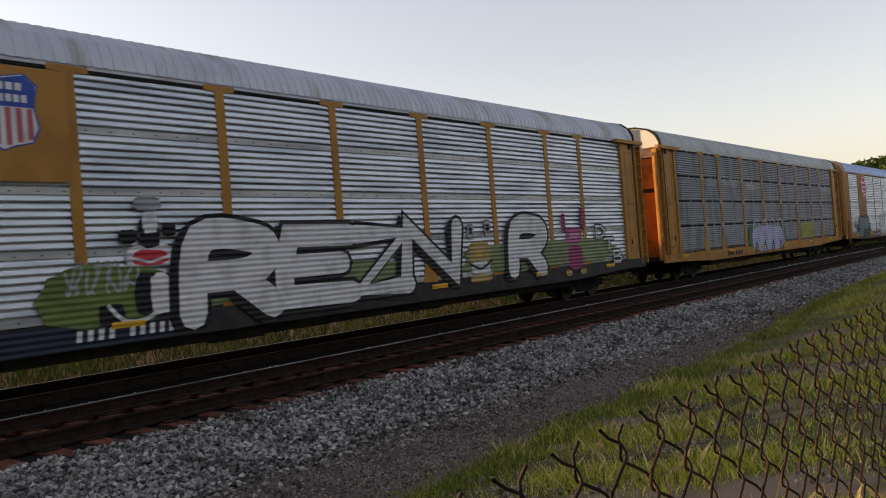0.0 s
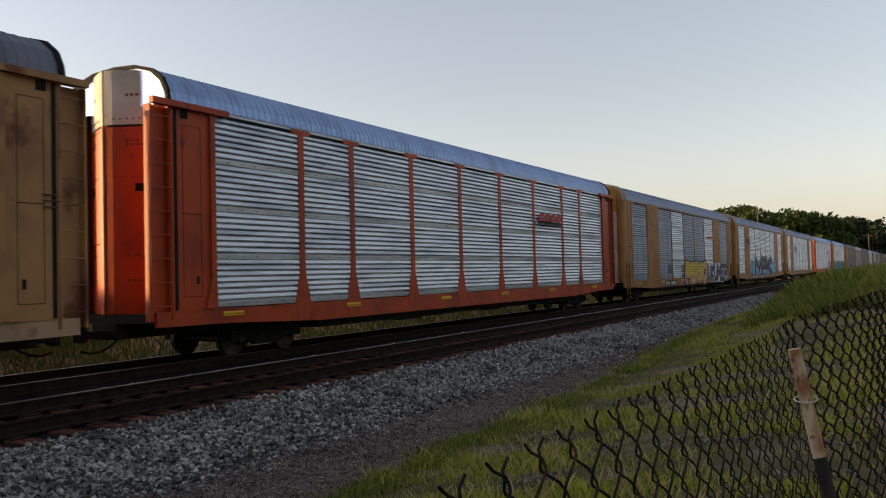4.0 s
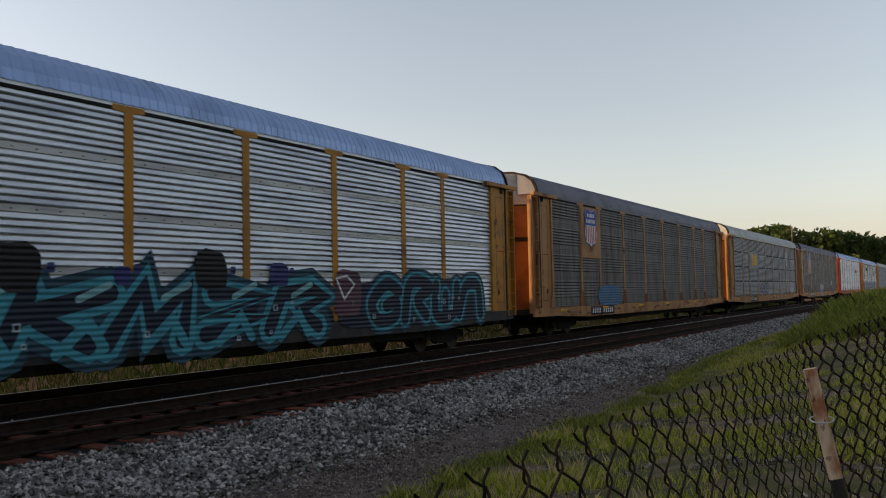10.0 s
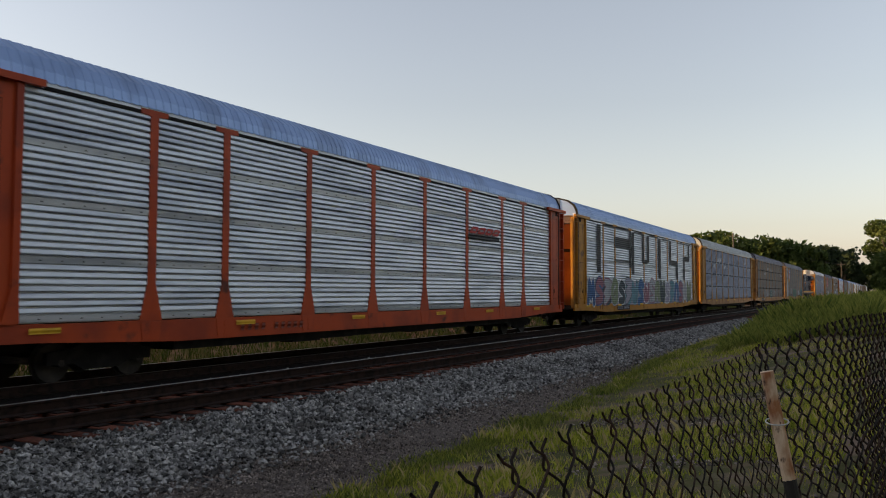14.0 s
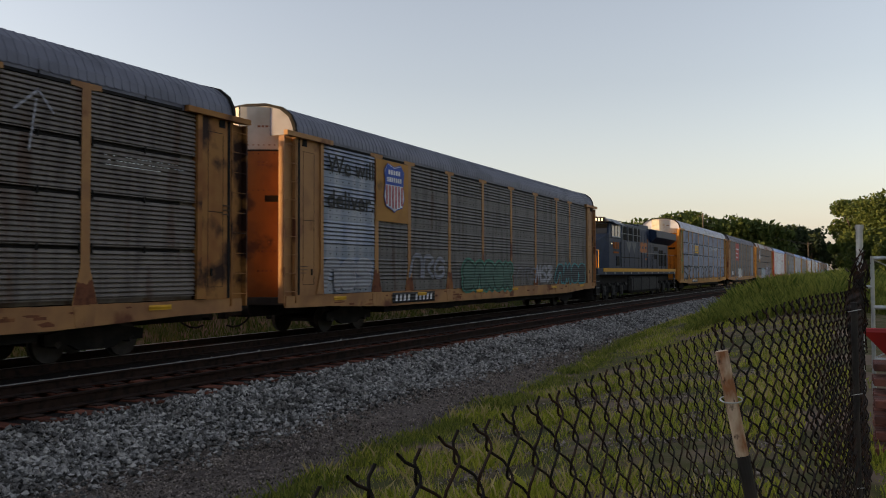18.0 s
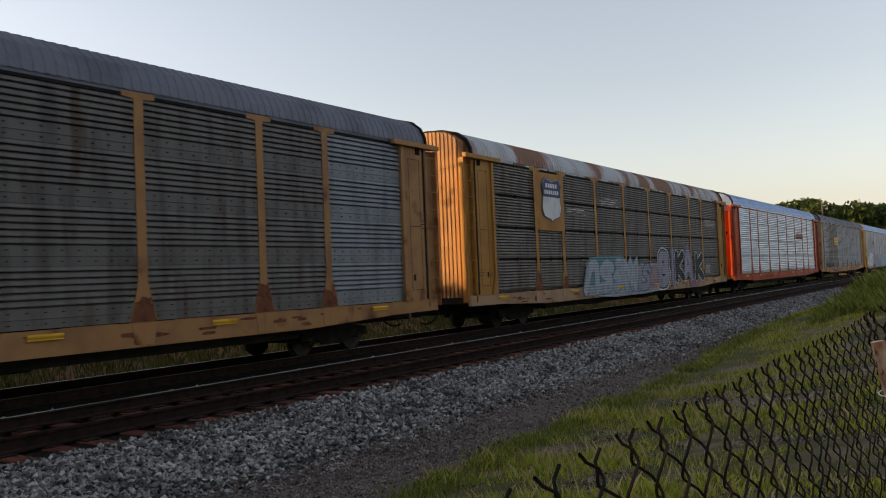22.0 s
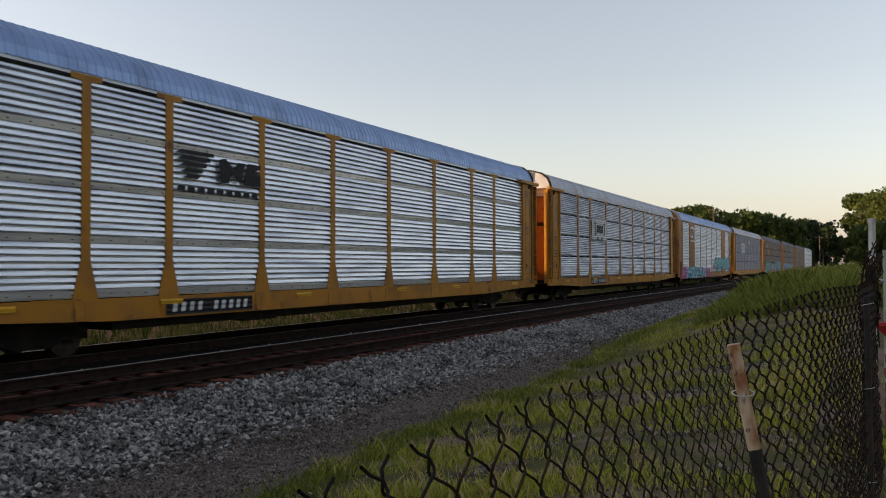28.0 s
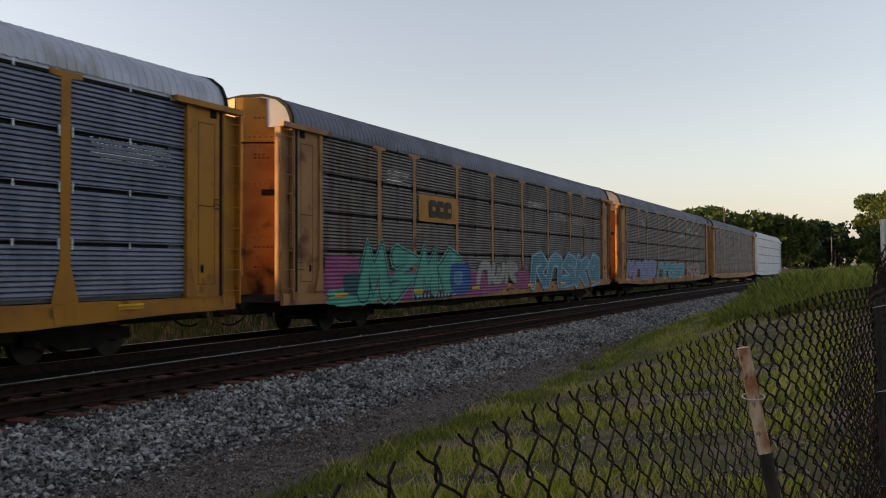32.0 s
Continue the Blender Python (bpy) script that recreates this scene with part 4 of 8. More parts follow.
def piece(car, text, y0, y1, z0, z1, mat, line, fat=0.34, edge=0.07, lean=0.1, seed=1, soft=True, back=None, drop=None, gap=0.0):
    """Fat hand-painted capitals side by side over a wider outline; back is a second, wider edge, drop a shadow of the letters."""
    rng = random.Random(seed)
    w, h = (y1 - y0) / len(text), z1 - z0
    f = fat * min(w, 0.85 * h)
    for i, ch in enumerate(text):
        if ch == " ":
            continue
        a, b = y0 + w * i + 0.5 * f + gap * w, y0 + w * (i + 1) - 0.5 * f - gap * w + 0.12 * w
        if ch == "I":                                       # a narrow letter
            a, b = a - 0.2 * w, b + 0.2 * w
        lo, hi = z0 + 0.5 * f + rng.uniform(0, 0.06) * h, z1 - 0.5 * f - rng.uniform(0, 0.08) * h
        tilt = lean + rng.uniform(-0.06, 0.06) * w
        lines = []
        for way in CAPITALS[ch]:
            p = [(a + (b - a) * (u + rng.uniform(-0.03, 0.03)) + tilt * (v - 0.5), lo + (hi - lo) * (v + rng.uniform(-0.025, 0.025))) for u, v in way]
            lines.append(rounded(p, 5) if soft else p)
        up = 0.0012 * (i % 2)
        if back:
            strokes(car, "letter_edge", lines, f + 4.2 * edge, back, 0.002 + up)
        if drop:
            strokes(car, "letter_shadow", [[(y - 0.16, z - 0.07) for y, z in way] for way in lines], f + edge, drop, 0.0035 + up)
        if line:
            strokes(car, "letter_outline", lines, f + 2 * edge, line, 0.0056 + up)
        if mat:
            strokes(car, "painted_letter", lines, f, mat, 0.0082 + up)


def tag(car, text, y0, y1, z0, z1, mat, width=0.07, lean=0.12, seed=1):
    """Loose lettering drawn with one thin line."""
    rng = random.Random(seed)
    w = (y1 - y0) / len(text)
    for i, ch in enumerate(text):
        if ch == " ":
            continue
        lines = [rounded([(y0 + w * (i + 0.06 + 0.86 * (u + rng.uniform(-0.06, 0.06))) + lean * (v - 0.5), z0 + (z1 - z0) * (v + rng.uniform(-0.06, 0.06))) for u, v in way], 4) for way in CAPITALS[ch]]
        strokes(car, "painted_stroke", lines, width, mat, 0.006)


def scribble(car, n, y0, y1, z0, z1, mat, seed=1, width=0.07):
    """Loose one-line lettering: looping strokes."""
    rng = random.Random(seed)
    w = (y1 - y0) / n
    for i in range(n):
        pts = []
        a = rng.uniform(0, 6)
        for k in range(15):
            u = k / 14
            pts.append((y0 + w * (i + 0.5 + 0.42 * math.sin(a + u * rng.choice((5, 6, 7)))), z0 + (z1 - z0) * (0.5 + 0.46 * math.cos(a * 0.5 + u * 9))))
        ribbon(car, "painted_stroke", pts, width, mat)


def number_bars(car, y0, y1, z0, z1, ground=BLACK, mark=WHITE):
    """A painted number board whose figures are plain bars."""
    if ground:
        sheet(car, "number_board", rect(y0, y1, z0, z1), ground, 0.004)
    h = z1 - z0
    w = (y1 - y0) / 11
    for i in range(10):
        if i == 4:
            continue
        sheet(car, "number_bar", [(y0 + w * (i + 0.68), z0 + 0.2 * h), (y0 + w * (i + 1.18), z0 + 0.2 * h), (y0 + w * (i + 1.3), z1 - 0.2 * h), (y0 + w * (i + 0.8), z1 - 0.2 * h)], mark, 0.008)


def shield(car, y0, y1, z0, z1, faded=False):
    """A shield with a blue head and red and white stripes."""
    w, h = y1 - y0, z1 - z0

    def p(u, v):
        return (y0 + u * w, z0 + v * h)
    red, blue = (paint(0.3, 0.27, 0.27, ribs=False), paint(0.06, 0.07, 0.16, ribs=False)) if faded else (paint(0.5, 0.13, 0.14, ribs=False), LOGOB)
    edge = [(0.5, 0), (0.62, 0.05), (0.9, 0.11), (1, 0.3), (0.93, 0.6), (1, 0.85), (0.82, 1), (0.5, 0.94), (0.18, 1), (0, 0.85), (0.07, 0.6), (0, 0.3), (0.1, 0.11), (0.38, 0.05)]
    sheet(car, "shield_rim", [p(*q) for q in edge], blue, 0.028)
    sheet(car, "shield", [p(0.5 + (u - 0.5) * 0.94, 0.5 + (v - 0.5) * 0.96) for u, v in edge], FLATW, 0.033)
    sheet(car, "shield_head", [p(0.06, 0.56), p(0.94, 0.56), p(0.955, 0.84), p(0.81, 0.97), p(0.5, 0.91), p(0.19, 0.97), p(0.045, 0.84)], blue, 0.038)
    if not faded:
        for i in range(6):
            a = 0.09 + 0.147 * i
            foot = 0.06 + 0.26 * abs(a + 0.035 - 0.5)
            sheet(car, "shield_stripe", [p(a, foot), p(a + 0.075, foot), p(a + 0.075, 0.545), p(a, 0.545)], red, 0.038)
    for v, n, a in ((0.77, 5, 0.2), (0.62, 7, 0.14)):          # the two rows of its lettering, as bars
        for k in range(n):
            e = (1 - 2 * a) / n
            sheet(car, "shield_bar", [p(a + e * k, v), p(a + e * (k + 0.72), v), p(a + e * (k + 0.72), v + 0.095), p(a + e * k, v + 0.095)], FLATW, 0.042)


def block_mark(car, n, y0, y1, z0, z1, mat, under=None, slant=0.0, lift=0.03, ground=None):
    """A company mark as plain blocks in its colours."""
    w = (y1 - y0) / n
    for i in range(n):
        a, b = y0 + w * (i + 0.06), y0 + w * (i + 0.94)
        c = (z1 - z0) * 0.28
        sheet(car, "mark_block", [(a + 0.12 * w, z0), (b - 0.12 * w, z0), (b, z0 + c * 0.6), (b + slant, z1 - c * 0.6), (b - 0.12 * w + slant, z1), (a + 0.12 * w + slant, z1), (a + slant, z1 - c * 0.6), (a, z0 + c * 0.6)], mat, lift)
        sheet(car, "mark_slit", rect(a + 0.38 * w, b - 0.1 * w, 0.5 * (z0 + z1) - 0.12 * (z1 - z0), 0.5 * (z0 + z1) + 0.12 * (z1 - z0)), ground or S_GREY, lift + 0.004)
    if under:
        sheet(car, "mark_underline", rect(y0 - 0.05, y1 + 0.05, z0 - 0.18, z0 - 0.05), under, lift)


def bracket_mark(car, y0, y1, z0, z1, mat, lift=0.03, ground=None):
    """A mark between square brackets, with two dots below."""
    h = z1 - z0
    for s, y in ((1, y0), (-1, y1)):
        sheet(car, "mark_bracket", [(y, z0), (y + s * 0.25, z0), (y + s * 0.25, z0 + 0.07), (y + s * 0.09, z0 + 0.07), (y + s * 0.09, z1 - 0.07), (y + s * 0.25, z1 - 0.07), (y + s * 0.25, z1), (y, z1)], mat, lift)
    block_mark(car, 3, y0 + 0.3, y1 - 0.3, z0 + 0.2 * h, z1 - 0.2 * h, mat, lift=lift, ground=ground)
    for y in (y0 + 0.4, y0 + 0.65, y1 - 0.65, y1 - 0.4):
        sheet(car, "mark_dot", blob(y - 0.07, y + 0.07, z0 - 0.26, z0 - 0.1, 3, 10, 0.0), mat, lift)


def octagon_mark(car, y0, y1, z0, z1):
    def oct_pts(g):
        a, b, c, d = y0 + g, y1 - g, z0 + g, z1 - g
        k = 0.28 * (b - a)
        return [(a + k, c), (b - k, c), (b, c + k), (b, d - k), (b - k, d), (a + k, d), (a, d - k), (a, c + k)]
    sheet(car, "sign_plate", oct_pts(0), SIGNR, 0.03)
    sheet(car, "sign_rim", oct_pts(0.07), FLATW, 0.033)
    sheet(car, "sign_field", oct_pts(0.11), SIGNR, 0.036)
    w, h = y1 - y0, z1 - z0
    for i in range(3):
        v = z0 + h * (0.68 - 0.2 * i)
        sheet(car, "sign_bar", rect(y0 + w * 0.2, y0 + w * 0.36, v - 0.06 * h, v + 0.1 * h), FLATW, 0.04)
        sheet(car, "sign_bar", rect(y0 + w * 0.4, y0 + w * (0.82 - 0.06 * i), v - 0.02 * h, v + 0.06 * h), FLATW, 0.04)
    sheet(car, "sign_bar", rect(y0 + w * 0.42, y0 + w * 0.8, z0 + 0.13 * h, z0 + 0.19 * h), FLATW, 0.04)


def horse_mark(car, y0, y1, z0, z1):
    """Slanting black bars, a dark form and a line of small bars."""
    w, h = y1 - y0, z1 - z0
    for i in range(5):
        z = z1 - h * (0.04 + 0.14 * i)
        sheet(car, "mark_bar", [(y0 + 0.02 * w * i, z - 0.09 * h), (y0 + w * (0.42 - 0.045 * i), z - 0.09 * h), (y0 + w * (0.42 - 0.035 * i), z), (y0 + 0.06 * w + 0.02 * w * i, z)], FLATK, 0.03)
    sheet(car, "mark_block", [(y0 + 0.5 * w, z0 + 0.3 * h), (y0 + 0.6 * w, z0 + 0.3 * h), (y0 + 0.62 * w, z0 + 0.6 * h), (y0 + 0.74 * w, z0 + 0.3 * h), (y0 + 0.8 * w, z0 + 0.85 * h), (y0 + 0.7 * w, z0 + 0.85 * h), (y0 + 0.67 * w, z0 + 0.65 * h), (y0 + 0.56 * w, z0 + 0.9 * h), (y0 + 0.48 * w, z0 + 0.85 * h)], FLATK, 0.03)
    sheet(car, "mark_block", [(y0 + 0.78 * w, z0 + 0.3 * h), (y0 + w, z0 + 0.3 * h), (y0 + w, z0 + 0.6 * h), (y0 + 0.9 * w, z0 + 0.68 * h), (y0 + w, z0 + 0.75 * h), (y0 + w, z0 + 0.86 * h), (y0 + 0.83 * w, z0 + 0.86 * h)], FLATK, 0.03)
    for i in range(9):
        sheet(car, "mark_bar", rect(y0 + w * (0.02 + 0.108 * i), y0 + w * (0.1 + 0.108 * i), z0, z0 + 0.12 * h), FLATK, 0.03)


def word_plate(car, y0, y1, z0, z1):
    """A red square with three lines of white bars."""
    sheet(car, "sign_field", rect(y0, y1, z0, z1), paint(0.42, 0.05, 0.045), 0.006)
    w, h = y1 - y0, z1 - z0
    for i, e in enumerate((0.92, 0.74, 0.76)):
        z = z0 + h * (0.64 - 0.24 * i)
        sheet(car, "sign_bar", rect(y0 + 0.1 * w, y0 + 0.18 * w, z - 0.02 * h, z + 0.08 * h), WHITE, 0.01)
        n = 8 if i == 0 else 6
        for k in range(n):
            u0 = 0.2 + (e - 0.2) * k / n
            sheet(car, "sign_bar", rect(y0 + w * u0, y0 + w * (u0 + (e - 0.2) / n * 0.75), z - 0.02 * h, z + 0.055 * h), WHITE, 0.01)


def loop_mark(car, y0, y1, z0, z1, mat, width=0.14):
    w, h = y1 - y0, z1 - z0
    ribbon(car, "mark_line", [(y0 + 0.42 * w, z1), (y0 + 0.12 * w, z1), (y0 + 0.03 * w, z1 - 0.15 * h), (y0 + 0.02 * w, z0 + 0.15 * h), (y0 + 0.1 * w, z0), (y0 + 0.44 * w, z0), (y0 + 0.5 * w, z0 + 0.15 * h), (y0 + 0.53 * w, z1 - 0.1 * h), (y0 + 0.6 * w, z1), (y0 + 0.68 * w, z1 - 0.1 * h), (y0 + 0.84 * w, z0 + 0.1 * h), (y0 + 0.92 * w, z0), (y0 + 0.99 * w, z0 + 0.12 * h), (y0 + w, z1)], width, mat, 0.035)


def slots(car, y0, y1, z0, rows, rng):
    """Plates that paint the sky's glint in rows of short pressed slots, some long."""
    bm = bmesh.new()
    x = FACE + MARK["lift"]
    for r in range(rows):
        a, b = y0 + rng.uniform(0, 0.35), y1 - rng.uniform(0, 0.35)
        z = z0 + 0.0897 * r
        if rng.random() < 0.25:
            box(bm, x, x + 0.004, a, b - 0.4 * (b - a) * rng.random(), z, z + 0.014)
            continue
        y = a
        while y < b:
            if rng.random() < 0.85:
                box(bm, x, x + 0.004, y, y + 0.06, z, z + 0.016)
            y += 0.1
    # bright steel stands in for daylight seen through the holes
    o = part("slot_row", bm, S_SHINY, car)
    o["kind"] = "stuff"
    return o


def reflectors(car, seed):
    rng = random.Random(seed)
    for k in range(6):
        y = -11.5 + 4.4 * k + rng.uniform(-0.6, 0.6)
        sheet(car, "reflector", rect(y, y + 0.6, 0.93, 1.03), paint(0.75, 0.42, 0.03), 0.02)


def stencil(car, y, z, w=0.5, h=0.28, ground=None, seed=1):
    """Small stencilled end_bars as plain bars."""
    if ground:
        sheet(car, "label_plate", rect(y, y + w, z, z + h), ground, 0.021)
    rng = random.Random(seed)
    for k in range(3):
        zz = z + h * (0.18 + 0.28 * k)
        sheet(car, "label_bar", rect(y + 0.08 * w, y + w * rng.uniform(0.6, 0.92), zz, zz + 0.07 * h), paint(0.1, 0.06, 0.04), 0.026)

# ---- locomotive ----
L_BLUE = material("dark_blue_enamel", (0.010, 0.022, 0.056), 0.5, spec=0.16, second=(0.013, 0.026, 0.058), scale=1.2, third=(0.011, 0.019, 0.04), third_scale=0.8, third_cut=0.62)
L_ORANGE = material("orange_enamel", (0.30, 0.085, 0.006), 0.6, spec=0.06, second=(0.25, 0.07, 0.006), scale=1.5)
L_STRIPE = material("yellow_stripe_enamel", (0.55, 0.29, 0.015), 0.5, spec=0.2, second=(0.5, 0.26, 0.02), scale=2)
L_GREY = material("grimy_grey_paint", (0.012, 0.0125, 0.014), 0.85, spec=0.08, second=(0.018, 0.018, 0.018), scale=2)
L_GLASS = material("dark_window_glass", (0.008, 0.009, 0.011), 0.06, spec=0.5)
L_CHEVRON = material("dull_grey_chevron", (0.075, 0.085, 0.105), 0.6, second=(0.05, 0.058, 0.075), scale=3)
L_GEAR = material("dusty_running_gear", (0.035, 0.034, 0.033), 0.8, second=(0.018, 0.017, 0.016), scale=6, spec=0.2)
L_SILVER = material("dull_roof_paint", (0.10, 0.11, 0.13), 0.5, second=(0.07, 0.08, 0.1), scale=1.5)
L_PALE = material("pale_frame_paint", (0.42, 0.43, 0.44), 0.5)
L_LAMP = bpy.data.materials.new("lit_board")
L_LAMP.use_nodes = True
L_LAMP.node_tree.nodes["Principled BSDF"].inputs["Emission Color"].default_value = (1, 0.75, 0.35, 1)
L_LAMP.node_tree.nodes["Principled BSDF"].inputs["Emission Strength"].default_value = 0.55


def slab(*q, bevel=0.03):
    bm = boxes(q)
    if bevel:
        bmesh.ops.bevel(bm, geom=bm.edges[:], offset=bevel, segments=1, affect="EDGES")
    return bm


def side_prism(outline, x0, x1):
    bm = bmesh.new()
    plate(bm, outline, x0, x1)
    return bm


def locomotive():
    root = tagged(new("locomotive"), "dark blue diesel locomotive with an orange nose and yellow sill stripe", "locomotive")
    part("platform", slab(-1.5, 1.5, -10.4, 10.6, 1.5, 1.88), L_BLUE, root)
    for s in (-1, 1):
        part("sill_stripe", slab(min(s * 1.5, s * 1.53), max(s * 1.5, s * 1.53), -9.3, 10.6, 1.69, 1.89, bevel=0), L_STRIPE, root, "yellow stripe along the sill")
    # the nose tapers towards its orange front and its top falls forwards
    def hull(name, low, high, mat, label=""):
        bm = bmesh.new()
        a = [bm.verts.new(q) for q in low]
        b = [bm.verts.new(q) for q in high]
        for k in range(4):
            bm.faces.new((a[k], a[(k + 1) % 4], b[(k + 1) % 4], b[k]))
        bm.faces.new(a[::-1])
        bm.faces.new(b)
        bmesh.ops.recalc_face_normals(bm, faces=bm.faces[:])
        return part(name, bm, mat, root, label)
    nose = hull("nose", [(-1.18, -9.45, 1.88), (1.18, -9.45, 1.88), (1.5, -8.1, 1.88), (-1.5, -8.1, 1.88)], [(-1.05, -9.3, 3.42), (1.05, -9.3, 3.42), (1.5, -8.1, 3.9), (-1.5, -8.1, 3.9)], L_BLUE)
    hull("nose_front", [(-1.19, -9.5, 1.9), (1.19, -9.5, 1.9), (1.19, -9.452, 1.9), (-1.19, -9.452, 1.9)], [(-1.06, -9.35, 3.4), (1.06, -9.35, 3.4), (1.06, -9.302, 3.4), (-1.06, -9.302, 3.4)], L_ORANGE, "orange nose front")
    part("nose_door", slab(-0.3, 0.3, -9.53, -9.47, 1.95, 2.9, bevel=0.01), L_ORANGE, nose)
    part("headlight", slab(-0.25, 0.25, -9.45, -9.36, 3.05, 3.25, bevel=0.03), L_PALE, nose)
    cab = side_prism([(-8.1, 1.88), (-5.45, 1.88), (-5.45, 4.62), (-7.75, 4.62), (-8.1, 3.8)], -1.5, 1.5)
    part("cab", cab, L_BLUE, root)
    roof = bmesh.new()
    prism(roof, [(-1.55, 4.6), (1.55, 4.6), (1.2, 4.82), (0.5, 4.92), (-0.5, 4.92), (-1.2, 4.82)], -8.15, -5.4)
    part("cab_roof", roof, L_SILVER, root)
    for sd in (-1, 1):
        aw = bmesh.new()
        prism(aw, [(sd * 1.5, 4.62), (sd * 1.78, 4.46), (sd * 1.78, 4.49), (sd * 1.5, 4.67)], -7.6, -5.7)
        bmesh.ops.recalc_face_normals(aw, faces=aw.faces[:])
        part("awning", aw, L_SILVER, root, "grey awning over the side windows")
    part("horn", slab(-0.2, 0.2, -6.4, -5.9, 4.9, 5.05), M_UNDER, root)
    part("aerial_dome", slab(0.5, 0.7, -7.2, -6.95, 4.85, 4.98), L_PALE, root)
    for y0, y1 in ((-7.55, -7.0), (-6.9, -6.3), (-6.2, -5.75)):
        p = part("cab_window", slab(1.49, 1.515, y0, y1, 3.78, 4.42, bevel=0), L_GLASS, root)
        f = boxes((1.5, 1.535, y0 - 0.05, y0, 3.73, 4.47), (1.5, 1.535, y1, y1 + 0.05, 3.73, 4.47), (1.5, 1.535, y0, y1, 4.42, 4.47), (1.5, 1.535, y0, y1, 3.73, 3.78))
        part("window_frame", f, L_PALE, p, "pale window frame")
    for s in (-1, 1):
        w = bmesh.new()
        v = [w.verts.new(q) for q in ((s * 0.15, -8.12, 3.86), (s * 1.35, -8.12, 3.86), (s * 1.35, -7.83, 4.5), (s * 0.15, -7.83, 4.5))]
        w.faces.new(v if s > 0 else v[::-1])
        part("windshield", w, L_GLASS, root)
        board = part("number_board", slab(min(s * 0.45, s * 1.25), max(s * 0.45, s * 1.25), -8.2, -7.9, 4.56, 4.86, bevel=0), M_UNDER, root)
        for i in range(4):
            x = s * 0.85 - 0.27 + 0.18 * i
            part("lit_bar", slab(x - 0.04, x + 0.04, -8.215, -8.2, 4.62, 4.8, bevel=0), L_LAMP, board)
    for i in range(4):
        part("lit_bar", slab(1.53, 1.54, -7.35 + 0.33 * i, -7.13 + 0.33 * i, 3.05, 3.45, bevel=0), L_ORANGE, root, "orange number bar on the cab side")
    part("cab_emblem", slab(1.53, 1.54, -7.3, -6.2, 2.78, 2.88, bevel=0), L_ORANGE, root)
    part("side_lamp", slab(1.52, 1.56, -7.75, -7.68, 3.3, 3.36, bevel=0), L_LAMP, root, "small amber side lamp")
    part("cab_vent", slab(1.5, 1.53, -6.6, -6.0, 2.05, 2.6, bevel=0), M_UNDER, root)
    part("equipment_hood", slab(-1.38, 1.38, -5.45, -0.3, 1.88, 4.68), L_BLUE, root)
    part("hood_trim", slab(1.38, 1.41, -5.3, -0.5, 2.55, 2.6, bevel=0), M_UNDER, root)
    for y in (-4.3, -3.1, -1.9, -0.8):
        part("hood_seam", slab(1.38, 1.386, y, y + 0.025, 1.95, 3.6, bevel=0), M_UNDER, root)
    part("cab_seam", slab(1.5, 1.506, -8.08, -5.5, 3.66, 3.685, bevel=0), M_UNDER, root)
    part("cab_grab_rail", slab(1.5, 1.56, -5.62, -5.58, 2.0, 3.5, bevel=0), L_SILVER, root)
    part("grille_rail", slab(1.42, 1.45, -5.3, -0.4, 4.02, 4.06, bevel=0), L_SILVER, root)
    part("hood_top_rail", slab(1.3, 1.34, -5.3, -0.4, 4.74, 4.78, bevel=0), L_GREY, root)
    for i, y in enumerate((-4.7, -3.4, -2.1, -1.05)):
        g = part("grille", slab(1.37, 1.395, y, y + (0.95 if i < 3 else 0.6), 3.65, 4.5, bevel=0), M_UNDER, root)
        for k in range(6):
            part("slat", slab(1.396, 1.415, y, y + (0.95 if i < 3 else 0.6), 3.7 + 0.13 * k, 3.74 + 0.13 * k, bevel=0), L_GREY, g)
        part("grille_post", slab(1.38, 1.42, y - 0.14, y - 0.02, 3.6, 4.55, bevel=0), L_SILVER, root)
    for i, y in enumerate((-3.9, -2.6)):
        part("hood_chevron", side_prism([(y, 3.58), (y + 1.3, 3.58), (y + 0.75, 2.85)], 1.385, 1.392), L_CHEVRON, root, "dull grey chevron")
    part("engine_hood", slab(-1.0, 1.0, -0.3, 5.2, 1.88, 4.66), L_BLUE, root)
    for k in range(6):
        part("hood_door", slab(1.0, 1.02, -0.1 + 0.86 * k, 0.7 + 0.86 * k, 2.0, 4.4, bevel=0), L_BLUE, root)
    part("exhaust_box", slab(-0.8, 0.8, 1.6, 4.5, 4.66, 4.98), L_BLUE, root)
    part("stack", slab(-0.3, 0.3, 0.2, 0.9, 4.66, 4.85), M_UNDER, root)
    part("radiator_body", slab(-1.0, 1.0, 5.2, 10.2, 1.88, 4.2), L_BLUE, root)
    rad = bmesh.new()
    prism(rad, [(-1.0, 3.75), (1.0, 3.75), (1.52, 4.15), (1.52, 4.62), (1.2, 4.72), (-1.2, 4.72), (-1.52, 4.62), (-1.52, 4.15)], 4.0, 11.0)
    part("radiator_wing", rad, L_BLUE, root)
    part("radiator_screen", slab(-1.1, 1.1, 4.4, 10.7, 4.72, 4.76, bevel=0), L_SILVER, root)
    for y0, y1, z0, z1 in ((5.4, 6.6, 3.2, 3.5), (5.4, 6.4, 2.6, 2.95), (7.0, 7.6, 2.1, 3.3), (7.8, 8.4, 2.1, 3.3), (8.7, 9.6, 2.1, 3.1)):
        part("side_louver", slab(1.0, 1.02, y0, y1, z0, z1, bevel=0), M_UNDER, root)
    part("rear_panel", slab(-0.98, 0.98, 10.18, 10.25, 1.9, 4.15, bevel=0), L_ORANGE, root, "orange rear end")
